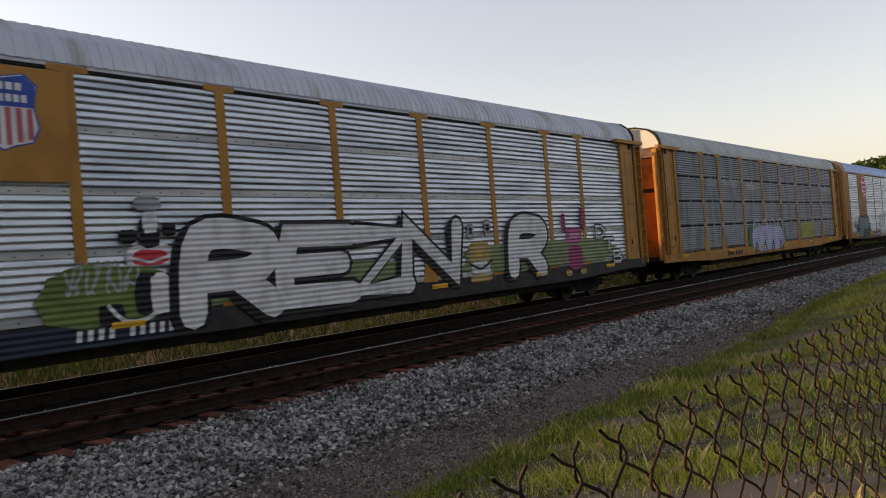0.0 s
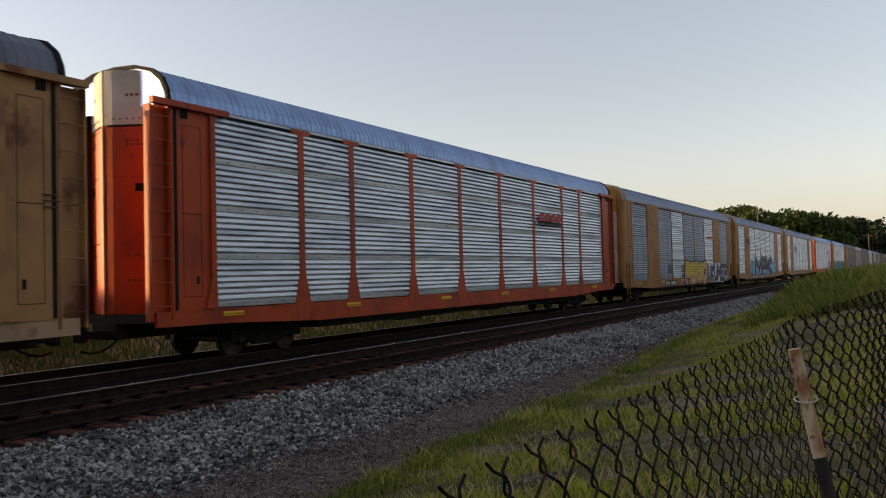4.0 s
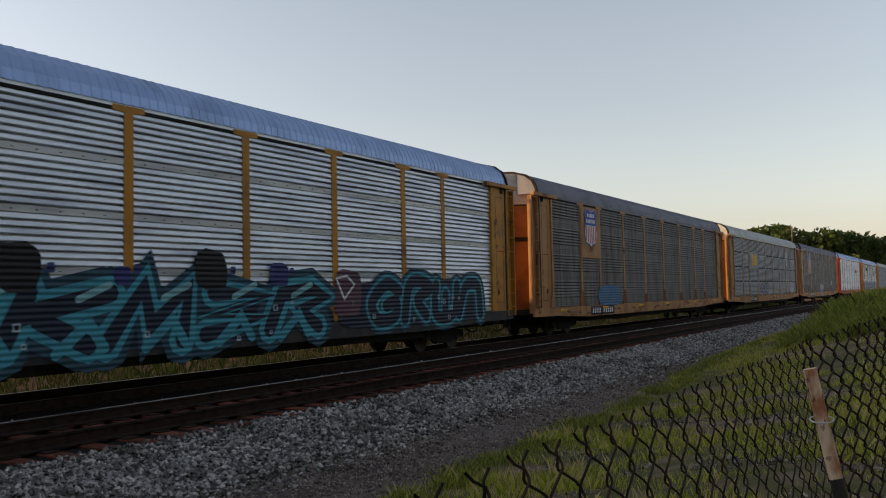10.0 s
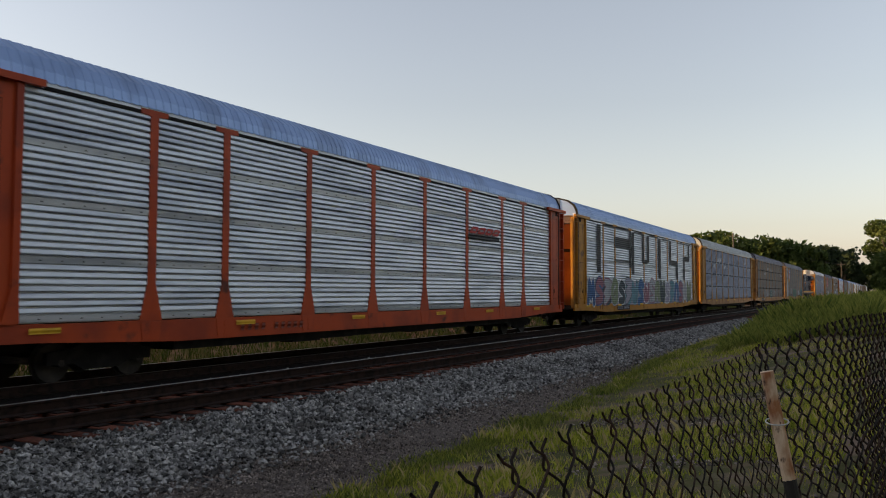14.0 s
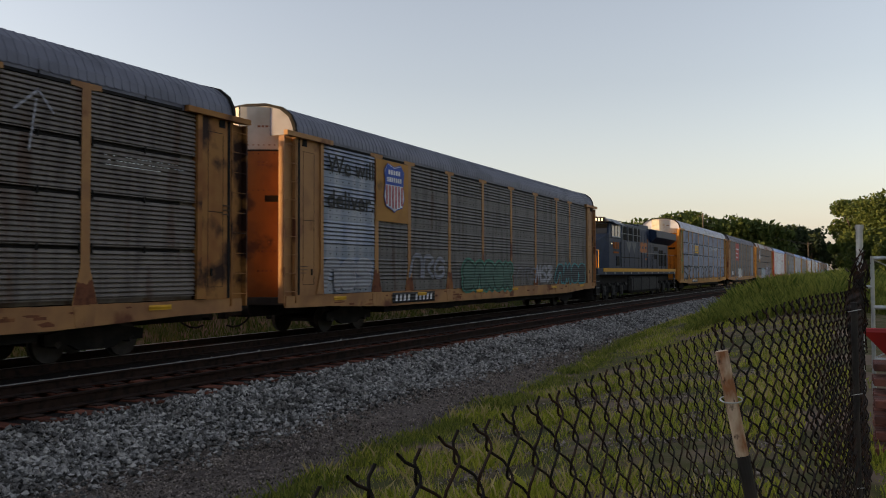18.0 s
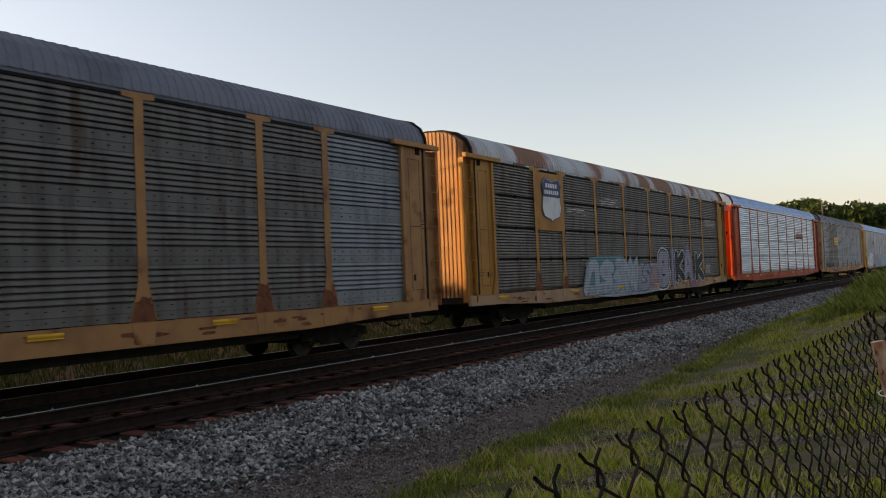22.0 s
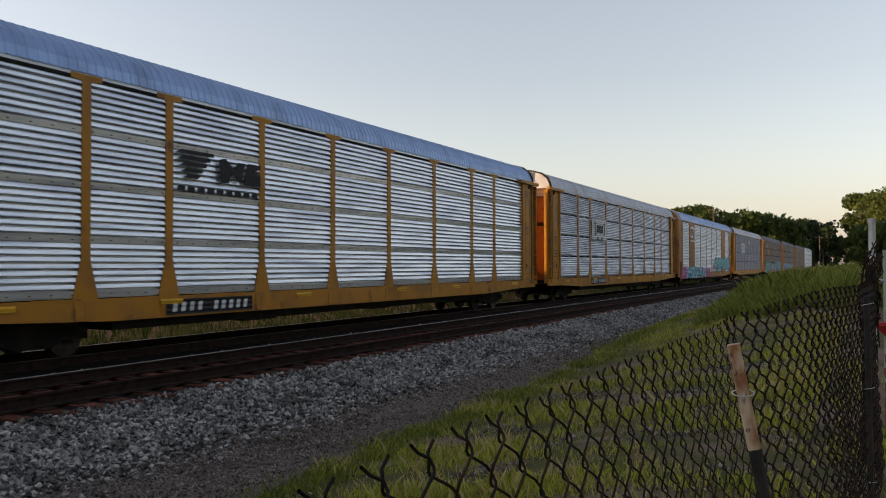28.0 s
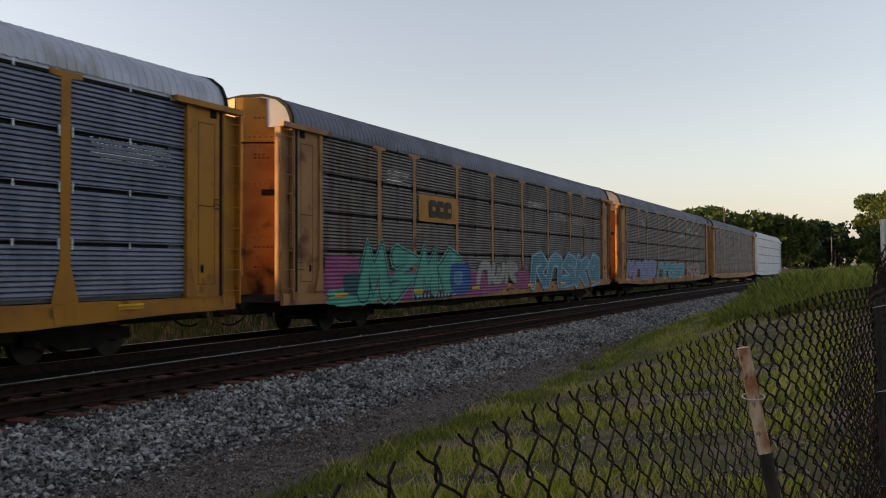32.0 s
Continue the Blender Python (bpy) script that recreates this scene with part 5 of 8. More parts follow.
    for s in (-1, 1):
        x = s * 1.44
        for k in range(8):
            y = -0.1 + 1.5 * k
            st = bmesh.new()
            bar(st, (x, y, 1.88), (x, y, 2.95), 0.022)
            part("stanchion", st, M_UNDER, root)
        hr = bmesh.new()
        bar(hr, (x, -0.1, 2.95), (x, 10.4, 2.95), 0.02)
        part("handrail", hr, L_SILVER, root)
        fr = bmesh.new()
        for y in (-10.3, -9.7):
            bar(fr, (s * 1.35, y, 1.88), (s * 1.35, y, 2.9), 0.025)
        bar(fr, (s * 1.35, -10.3, 2.9), (s * 1.35, -9.7, 2.9), 0.025)
        part("grab_rail", fr, L_STRIPE if s > 0 else M_UNDER, root)
        for yy in (-10.35, 10.35):
            for k in range(4):
                part("step", slab(min(s * 1.05, s * 1.5), max(s * 1.05, s * 1.5), yy - 0.25, yy + 0.25, 0.42 + 0.36 * k, 0.46 + 0.36 * k, bevel=0), L_SILVER, root)
            part("step_side", slab(min(s * 1.42, s * 1.46), max(s * 1.42, s * 1.46), yy - 0.3, yy + 0.3, 0.4, 1.6, bevel=0), M_UNDER, root)
    part("fuel_tank", slab(-1.38, 1.38, -2.7, 5.1, 0.32, 1.38, bevel=0.16), L_GEAR, root)
    for k in range(4):
        part("tank_strap", slab(-1.39, 1.39, -2.2 + 2.2 * k, -2.12 + 2.2 * k, 0.45, 1.3, bevel=0), L_GREY, root)
    for k in range(11):                                     # small pale reflectors below the stripe
        part("reflector", slab(1.53, 1.545, -9.0 + 1.9 * k, -8.88 + 1.9 * k, 1.56, 1.66, bevel=0), L_PALE, root, "small pale reflector")
    part("plow", side_prism([(-10.9, 0.15), (-10.3, 0.15), (-10.3, 1.2), (-10.55, 1.2)], -1.3, 1.3), M_UNDER, root)
    for cy in (-6.2, 7.6):
        tr = part("truck", side_prism([(cy - 2.5, 0.75), (cy - 2.0, 0.45), (cy + 2.0, 0.45), (cy + 2.5, 0.75), (cy + 2.4, 1.0), (cy - 2.4, 1.0)], 0.95, 1.12), L_GREY, root)
        part("truck_frame", side_prism([(cy - 2.5, 0.75), (cy - 2.0, 0.45), (cy + 2.0, 0.45), (cy + 2.5, 0.75), (cy + 2.4, 1.0), (cy - 2.4, 1.0)], -1.12, -0.95), L_GREY, tr)
        for k in (-1, 0, 1):
            w = part("wheelset", shared("big_wheelset", lambda: wheelset_mesh(1.4)), M_WHEEL, tr)
            w.location = (0, cy + 1.85 * k, 0.52)
            y = cy + 1.85 * k
            part("axle_box", slab(1.1, 1.24, y - 0.22, y + 0.22, 0.3, 0.78), L_GEAR, tr)
            part("pedestal", side_prism([(y - 0.34, 0.14), (y - 0.24, 0.14), (y - 0.2, 0.6), (y + 0.2, 0.6), (y + 0.24, 0.14), (y + 0.34, 0.14), (y + 0.3, 0.86), (y - 0.3, 0.86)], 1.12, 1.2), L_GEAR, tr)
            for q in (-0.42, 0.42):
                spring = bmesh.new()
                bar(spring, (1.16, y + q, 0.62), (1.16, y + q, 1.0), 0.085, 8)
                part("spring", spring, L_GEAR, tr)
            brake = bmesh.new()
            bar(brake, (1.18, y + 0.6, 0.95), (1.18, y + 1.1, 0.9), 0.1, 10)
            part("brake_cylinder", brake, L_GEAR, tr)
    for y0, y1 in ((-11.2, -10.3), (10.3, 11.2)):
        part("coupler", side_prism([(y0, 0.6), (y1, 0.6), (y1, 0.82), (y0, 0.82)], -0.13, 0.13), M_UNDER, root)
    part("equipment_bay", slab(-1.1, 1.1, -9.6, 9.8, 0.5, 1.5, bevel=0), M_UNDER, root)
    part("pilot", slab(-1.4, 1.4, -10.42, -10.2, 0.3, 1.5, bevel=0.02), M_UNDER, root)
    # mark on the hood: orange blocks between brackets
    bracket_mark(root, 0.2, 3.4, 2.75, 3.95, paint(0.34, 0.1, 0.012, ribs=False), 1.03 - FACE, L_BLUE)
    done = set()
    for ob in root.children_recursive:                     # its true length
        if ob.name.startswith("wheelset"):
            ob.location.y = ob.location.y * 1.045 - 0.45
        elif ob.data.name not in done:
            done.add(ob.data.name)
            for v in ob.data.vertices:
                v.co.y = v.co.y * 1.045 - 0.45
    return root


# ---- the cars in order ----
Y, B, RD = P_YELLOW, P_BROWN, P_RED
P_TAN = material("faded_tan_paint", (0.43, 0.265, 0.15), 0.65, second=(0.32, 0.19, 0.1), scale=1.3, third=(0.2, 0.1, 0.05), third_scale=1.4, third_cut=0.57)
P_ORG = material("rust_streaked_orange_paint", (0.41, 0.215, 0.085), 0.65, spec=0.25, second=(0.3, 0.15, 0.07), scale=1.2, third=(0.16, 0.06, 0.03), third_scale=1.1, third_cut=0.58)
P_OCHRE = material("dull_ochre_paint", (0.43, 0.21, 0.042), 0.6, spec=0.25, second=(0.35, 0.16, 0.035), scale=1.2, third=(0.2, 0.1, 0.03), third_scale=1.6, third_cut=0.64)
S_BLUE = material("blue_grey_steel", (0.215, 0.245, 0.325), 0.58, 0.25, spec=0.3, second=(0.15, 0.172, 0.235), scale=1.2, stretch=(1, 0.6, 2), bump=0.05)
S_PATCH = material("dull_patchy_steel", (0.17, 0.2, 0.26), 0.5, 0.4, second=(0.28, 0.3, 0.35), scale=1.4, stretch=(1, 2.0, 0.3), bump=0.05)
S_PALE = material("whitish_oxidized_steel", (0.46, 0.47, 0.5), 0.62, 0.2, spec=0.3, second=(0.33, 0.34, 0.385), scale=2.2, stretch=(1, 0.5, 3), bump=0.05)
S_STREAK = material("streaked_bare_steel", (0.66, 0.68, 0.73), 0.34, 0.65, second=(0.24, 0.26, 0.33), scale=1.8, stretch=(1, 0.45, 5), amount=0.9, third=(0.2, 0.22, 0.28), third_scale=1.1, third_cut=0.58, bump=0.05)
S_SKY = material("pale_blue_grey_steel", (0.225, 0.25, 0.32), 0.55, 0.25, spec=0.3, second=(0.155, 0.175, 0.23), scale=1.4, stretch=(1, 1.6, 0.5), bump=0.05)
P_WHITE = material("white_car_paint", (0.70, 0.70, 0.70), 0.55, second=(0.6, 0.6, 0.6), scale=1.2)
M_SOOT = material("black_sill_paint", (0.022, 0.022, 0.028), 0.6, second=(0.04, 0.035, 0.03), scale=3, spec=0.3)
P_STAIN = material("scabbed_orange_paint", (0.36, 0.17, 0.05), 0.65, spec=0.2, second=(0.27, 0.11, 0.035), scale=1.4, third=(0.03, 0.013, 0.009), third_scale=1.0, third_cut=0.52)
CARS = [
    dict(style="A", frame=P_OCHRE, panel=S_SILVER, roof=R_WHITE, sill=M_SOOT, label="ochre-framed car carrier with silver panels and large white graffiti"),
    dict(style="A", frame=P_OCHRE, panel=S_LIGHT, rib="fine", roof=R_GREY, label="ochre-framed car carrier with grey fluted panels and lilac graffiti"),
    dict(style="B", frame=B, panel=S_SILVER, roof=R_BLUE, cap=Y, door=P_CREAM, label="brown car carrier with silver panels and red octagon marks"),
    dict(style="A", frame=P_TAN, panel=S_DARK, rib="even", roof=R_DARK, end=P_ORG, label="tan-framed car carrier with dark panels, red square and teal graffiti"),
    dict(style="A", frame=RD, panel=S_SILVER, roof=R_BLUE, label="orange-red car carrier with clean silver panels"),
    dict(style="B", frame=B, panel=S_SILVER, roof=R_STEEL, cap=Y, door=P_CREAM, panels={0: S_PATCH, 1: S_PATCH, 3: S_PATCH, 4: S_PATCH, 6: S_PATCH}, kinds={0: "even", 1: "even", 3: "even", 4: "even", 6: "even"}, label="brown car carrier with mismatched panels and yellow graffiti letters"),
    dict(style="B", frame=B, panel=S_SILVER, roof=R_STEEL, cap=Y, door=P_CREAM, label="brown car carrier with silver panels and blue graffiti patch"),
    dict(style="B", frame=B, panel=S_SILVER, roof=R_STEEL, cap=Y, door=P_CREAM, label="brown car carrier with clean silver panels"),
    dict(style="A", frame=RD, panel=S_SILVER, roof=R_BLUE, label="orange-red car carrier with silver panels and grey tags"),
    dict(style="A", frame=Y, panel=S_SILVER, roof=R_BLUE, sill=M_SOOT, label="yellow-framed car carrier with teal graffiti along its foot"),
    dict(style="A", frame=P_ORG, panel=S_DARK, rib="even", roof=R_DARK, label="rust-streaked car carrier with dark panels and a shield mark"),
    dict(style="A", frame=P_OCHRE, panel=S_LIGHT, rib="fine", roof=R_GREY, sill=P_ORG, end=P_ORG, label="ochre-framed car carrier with grey panels and yellow block mark"),
    dict(style="A", frame=P_TAN, panel=S_DARK, rib="even", roof=R_DARK, sill=P_ORG, label="tan-framed car carrier with dark panels and a large shield mark"),
    dict(style="A", frame=RD, panel=S_SILVER, roof=R_BLUE, label="orange-red car carrier with silver panels"),
    dict(style="A", frame=Y, panel=S_SILVER, roof=R_BLUE, label="car carrier covered with tall silver-black letters and mixed graffiti"),
    dict(style="A", frame=P_OCHRE, panel=S_BLUE, rib="fine", roof=R_GREY, sill=P_ORG, label="ochre-framed car carrier with blue-grey panels"),
    dict(style="A", frame=P_ORG, panel=S_BROWN, rib="fine", roof=R_DARK, cap=P_ORG, door=P_STAIN, end=P_STAIN, label="rust-stained car carrier with dark panels and white tags"),
    dict(style="A", frame=P_ORG, panel=S_DARK, rib="even", roof=R_DARK, panels={0: S_PATCH}, label="car carrier with black lettering, shield mark and teal tag"),
    None,
    dict(style="A", frame=P_OCHRE, panel=S_BLUE, rib="fine", roof=R_WHITE, door=Y, label="ochre-framed car carrier with blue-grey panels and dark scrawled letters"),
    dict(style="A", frame=P_ORG, panel=S_DARK, rib="even", roof=R_DARK, panels={8: S_GREY}, cap=P_ORG, label="car carrier with dark panels and a red square sign"),
    dict(style="A", frame=P_OCHRE, panel=S_BROWN, rib="fine", roof=R_RUST, sill=P_TAN, ribbed=True, door=P_ORG, cap=P_ORG, label="car carrier with rust-patched roof, brown panels and pale graffiti"),
    dict(style="A", frame=RD, panel=S_SILVER, roof=R_BLUE, label="orange-red car carrier with silver panels"),
    dict(style="A", frame=P_TAN, panel=S_GREY, rib="even", roof=R_DARK, sill=P_ORG, panels={1: S_DARK, 2: S_DARK}, label="tan-framed car carrier with patchy grey panels"),
    dict(style="C", frame=Y, panel=S_PALE, roof=R_BLUE, cap=P_OCHRE, door=P_CREAM, label="yellow-ended car carrier with pale panels and three graffiti tags"),
    dict(style="C", frame=Y, panel=S_GREY, roof=R_BLUE, cap=P_OCHRE, door=P_CREAM, label="yellow-ended car carrier with grey panels and a dark tag"),
    dict(style="A", frame=Y, panel=S_SHINY, roof=R_BLUE, label="yellow-framed car carrier with bright silver panels and black mark"),
    dict(style="A", frame=Y, panel=S_STREAK, rib="fine", roof=R_WHITE, label="yellow-framed car carrier with pale fluted panels and white plate"),
    dict(style="B", frame=B, panel=S_SILVER, roof=R_BLUE, cap=Y, door=P_CREAM, label="brown car carrier with white loop mark and pink and teal graffiti"),
    dict(style="A", frame=Y, panel=S_SKY, rib="fine", roof=R_WHITE, ribbed=True, door=Y, label="yellow-framed car carrier with blue-grey panels and white plate"),
    dict(style="A", frame=P_ORG, panel=S_BROWN, rib="fine", roof=R_DARK, door=P_STAIN, cap=Y, label="rusty car carrier with brown panels and green and pink graffiti"),
    dict(style="A", frame=P_ORG, panel=S_BROWN, rib="fine", roof=R_DARK, label="car carrier with brown panels and blue graffiti along its foot"),
    dict(style="A", frame=P_ORG, panel=S_DARK, rib="even", roof=R_DARK, label="car carrier with dark panels near the end of the train"),
    dict(style="A", frame=P_WHITE, panel=P_WHITE, rib="fine", roof=R_WHITE, door=P_WHITE, cap=P_WHITE, label="white-painted car carrier at the end of the train"),
]


def marks(k, c):
    """What is painted on the near side of each car; y along the car, z above the rail."""
    if k == 0:
        sheet(c, "name_plate", rect(-8.55, -6.65, 3.3, 5.05), P_OCHRE, 0.02)
        shield(c, -8.2, -7.1, 3.75, 4.95)
        grass_green, dim_green = paint(0.14, 0.2, 0.05), paint(0.2, 0.25, 0.12)
        splash(c, -7.3, 1.5, 1.12, 1.75, dim_green, 4)
        splash(c, 3.0, 12, 1.12, 1.95, dim_green, 14)
        splash(c, -7.4, -4.9, 0.95, 2.0, grass_green, 5, 0.001)
        scribble(c, 4, -6.9, -5.6, 1.5, 2.05, GREYP, 6, 0.05)
        sheet(c, "number_board", rect(-9.5, -4.6, 0.68, 1.07), NAVY, 0.001)
        number_bars(c, -6.9, -4.9, 0.72, 1.02, None)
        for y0, y1, z0, z1, m, s in ((-6.4, -5.9, 0.95, 1.35, BLACK, 1), (-5.75, -5.0, 1.0, 1.85, BLACK, 2), (-5.45, -5.0, 1.05, 1.8, WHITE, 3), (-5.85, -4.95, 1.88, 2.3, WHITE, 4), (-5.75, -5.02, 1.92, 2.2, REDP, 5), (-5.6, -5.15, 2.2, 2.75, BLACK, 6), (-5.5, -5.2, 2.45, 2.85, WHITE, 7), (-5.65, -5.1, 2.85, 3.1, GREYP, 8), (-5.95, -5.6, 2.3, 2.55, BLACK, 9), (-5.15, -4.85, 2.4, 2.65, BLACK, 10)):
            splash(c, y0, y1, z0, z1, m, s, 0.004 + 0.001 * s, "cartoon_shape")
        ribbon(c, "cartoon_line", [(-5.75, 2.06), (-5.4, 1.98), (-5.05, 2.06)], 0.05, WHITE, 0.017)
        ribbon(c, "cartoon_line", rounded([(-6.2, 1.3), (-5.95, 1.05), (-5.6, 1.02), (-5.2, 1.2)]), 0.07, WHITE, 0.017)
        MARK["lift"] += 0.014
        for ch, y0, y1, z0, z1, sd in (("R", -4.85, -2.75, 0.72, 2.75, 1), ("E", -2.75, -0.6, 0.75, 2.7, 2), ("Z", -0.75, 1.25, 0.85, 2.62, 3), ("N", 0.95, 3.1, 0.9, 2.65, 4), ("R", 5.35, 7.25, 0.85, 2.72, 5)):
            piece(c, ch, y0, y1, z0, z1, WHITE, BLACK, 0.33 if ch == "R" else 0.28, 0.085, 0.12, sd, ch in "R", None, BLACK)
        MARK["lift"] -= 0.014
        tan = paint(0.42, 0.3, 0.12)
        for y0, y1, z0, z1, m, s in ((3.6, 4.6, 1.25, 2.05, tan, 1), (3.65, 4.55, 1.15, 1.5, WHITE, 2), (3.6, 3.9, 2.05, 2.5, GREYP, 3), (4.35, 4.65, 2.1, 2.6, GREYP, 4), (3.68, 3.82, 2.2, 2.4, BLACK, 5), (4.42, 4.58, 2.25, 2.45, BLACK, 6), (3.95, 4.2, 1.6, 1.78, YELL, 7), (3.6, 4.6, 0.95, 1.15, tan, 8)):
            splash(c, y0, y1, z0, z1, m, s + 20, 0.004 + 0.001 * s, "cartoon_shape")
        ribbon(c, "cartoon_line", rounded([(3.6, 1.45), (4.1, 1.3), (4.6, 1.5)]), 0.06, BLACK, 0.014)
        dark_pink, mid_pink = paint(0.3, 0.04, 0.13), paint(0.42, 0.1, 0.24)
        for y0, y1, z0, z1, m, s in ((8.6, 9.5, 0.95, 1.75, dark_pink, 1), (8.55, 9.55, 1.75, 2.3, mid_pink, 2), (8.35, 8.6, 2.1, 2.75, dark_pink, 3), (9.5, 9.8, 2.2, 2.9, dark_pink, 4), (8.75, 9.4, 1.95, 2.12, paint(0.55, 0.3, 0.4), 5), (8.4, 8.8, 0.8, 1.0, tan, 6), (9.3, 9.7, 0.8, 1.0, tan, 7)):
            splash(c, y0, y1, z0, z1, m, s + 30, 0.004 + 0.001 * s, "cartoon_shape")
        for i, ch in enumerate("DTB"):
            piece(c, ch, 10.45 + 0.55 * i, 11.05 + 0.55 * i, 1.85 - 0.42 * i, 2.35 - 0.42 * i, WHITE, BLACK, 0.2, 0.045, 0.0, i, False)
    elif k == 1:
        splash(c, -3.4, -2.3, 1.0, 2.05, paint(0.03, 0.16, 0.05), 3)
        splash(c, 1.4, 2.4, 1.0, 2.05, paint(0.03, 0.16, 0.05), 13)
        sheet(c, "paint_patch", blob(-2.9, 2.1, 0.75, 2.0, 8, 30, 0.1), LILAC, 0.002)
        for i in range(4):
            ribbon(c, "letter_outline", rounded([(-2.8 + 1.25 * i, 0.85), (-2.6 + 1.25 * i, 2.0), (-2.2 + 1.25 * i, 2.25), (-1.75 + 1.25 * i, 2.05), (-1.65 + 1.25 * i, 0.85)]), 0.09, paint(0.52, 0.52, 0.6), 0.006)
            ribbon(c, "letter_outline", rounded([(-2.5 + 1.25 * i, 0.75), (-2.3 + 1.25 * i, 1.2), (-2.1 + 1.25 * i, 0.75)]), 0.12, paint(0.08, 0.08, 0.12), 0.008)
        sheet(c, "paint_patch", rect(5.3, 7.9, 1.2, 2.02), paint(0.36, 0.36, 0.06), 0.0)
        scribble(c, 4, 5.4, 7.8, 1.3, 1.9, paint(0.26, 0.27, 0.05), 6, 0.08)
        number_bars(c, -6.4, -4.2, 0.7, 1.02, None, BLACK)
        tag(c, "c", 9.4, 10.2, 3.6, 4.9, GREYP, 0.05)
    elif k == 2:
        octagon_mark(c, -7.93, -6.34, 3.5, 5.02)
        octagon_mark(c, 7.95, 9.45, 3.5, 5.02)
        splash(c, -10.0, -5.3, 1.05, 1.8, DKGREEN, 2, 0.0)
        splash(c, -9.3, -6.0, 0.62, 2.32, DKGREEN, 12, 0.002)
        shade = paint(0.12, 0.17, 0.19)
        piece(c, "b", -9.3, -8.0, 0.75, 2.3, shade, paint(0.008, 0.015, 0.018), 0.38, 0.08, 0.1, 3)
        piece(c, "ade", -8.1, -6.1, 1.3, 2.2, paint(0.16, 0.19, 0.24), DKGREEN, 0.4, 0.05, 0.0, 8)
        ribbon(c, "letter_outline", rounded([(-8.3, 2.2), (-7.0, 2.3), (-6.1, 2.1), (-5.95, 1.4), (-6.3, 0.7)]), 0.09, BLACK, 0.011)
        scribble(c, 3, -10.7, -9.7, 1.5, 2.0, paint(0.25, 0.1, 0.2), 3)
        tag(c, "fe", -10.6, -9.8, 1.4, 1.75, paint(0.2, 0.17, 0.22), 0.06)
        piece(c, "acfde", -2.25, 2.0, 0.75, 2.25, WHITE, BLACK, 0.5, 0.05, 0.15, 9, True, WHITE)
        piece(c, "fdahb", 2.45, 7.5, 0.75, 2.2, WHITE, BLACK, 0.42, 0.06, 0.1, 10, True, GREYP)
        sheet(c, "paint_patch", blob(8.3, 9.4, 1.2, 2.25, 3, 14, 0.2), TEAL, 0.0)
        number_bars(c, -5.1, -2.7, 0.74, 1.05)
    elif k == 3:
        word_plate(c, -5.75, -3.05, 3.0, 5.04)
        deep = paint(0.04, 0.24, 0.33)
        splash(c, -11.0, -7.0, 0.85, 2.3, paint(0.02, 0.06, 0.1), 12)
        piece(c, "GSKd", -10.9, -6.95, 0.95, 2.35, deep, WHITE, 0.34, 0.07, 0.15, 2, True, None, BLACK)
        tag(c, "cb", -6.6, -5.7, 1.2, 2.3, paint(0.22, 0.2, 0.32), 0.1)
        piece(c, "afeb", -5.8, -3.2, 1.0, 2.3, paint(0.3, 0.28, 0.42), paint(0.06, 0.05, 0.09), 0.3, 0.06, 0.2, 4)
        splash(c, -3.0, 0.7, 0.9, 2.25, paint(0.24, 0.36, 0.42), 5)
        piece(c, "ade", -2.8, 0.5, 1.0, 2.2, paint(0.4, 0.5, 0.56), paint(0.12, 0.2, 0.26), 0.4, 0.06, 0.1, 5)
        piece(c, "gdcf", 2.7, 6.3, 0.95, 2.25, LILAC, WHITE, 0.42, 0.05, 0.1, 6, True, paint(0.2, 0.2, 0.3))
        piece(c, "bgb", 6.9, 10.2, 0.9, 2.25, BLACK, paint(0.4, 0.42, 0.16), 0.34, 0.05, 0.1, 7)
        end = MARK["slide"]
        for i, text in enumerate(("ae", "db", "ch", "gb")):
            tag(c, text, -12.75 + end, -12.1 + end, 4.0 - 0.9 * i, 4.8 - 0.9 * i, BLACK, 0.09, 0.05, 8 + i)
        stencil(c, -12.9 + end, 1.2, 0.45, 0.2, LOGOY)
        number_bars(c, -5.0, -2.5, 0.7, 1.0, BLACK, GREYP)
    elif k == 4:
        block_mark(c, 4, 5.9, 8.2, 3.65, 3.95, LOGOR, BLACK, 0.1)
    elif k == 5:
        sheet(c, "painted_band", rect(6.4, 8.7, 3.7, 3.86), paint(0.5, 0.1, 0.04), 0.004)
        scribble(c, 3, -3.9, -3.0, 1.4, 2.0, BLACK, 2)
        tag(c, "OG", -2.3, -1.6, 1.66, 2.05, GREYP, 0.07, 0.0)
        tag(c, "E", -1.4, -1.1, 1.66, 2.05, GREYP, 0.07, 0.0)
        scribble(c, 2, -0.9, -0.05, 1.45, 2.0, BLACK, 3)
        splash(c, 0.0, 6.5, 1.1, 2.25, BLUE, 4)
        splash(c, -0.7, -0.2, 1.1, 1.4, BLUE, 5)
        splash(c, -0.4, 0.3, 0.62, 0.85, BLUE, 6)
        splash(c, 6.2, 6.75, 0.75, 2.05, BLUE, 7)
        tall = (("P", 0.05, 1.45), ("E", 1.4, 2.6), ("R", 2.55, 3.7), ("S", 3.6, 4.85), ("O", 4.75, 6.1))
        for i, (ch, y0, y1) in enumerate(tall):
            piece(c, ch, y0, y1, 0.64, 2.2, YELL, BLACK, 0.4, 0.075, 0.2, i, ch in "PRSO", None, BLACK)
        MARK["lift"] += 0.006
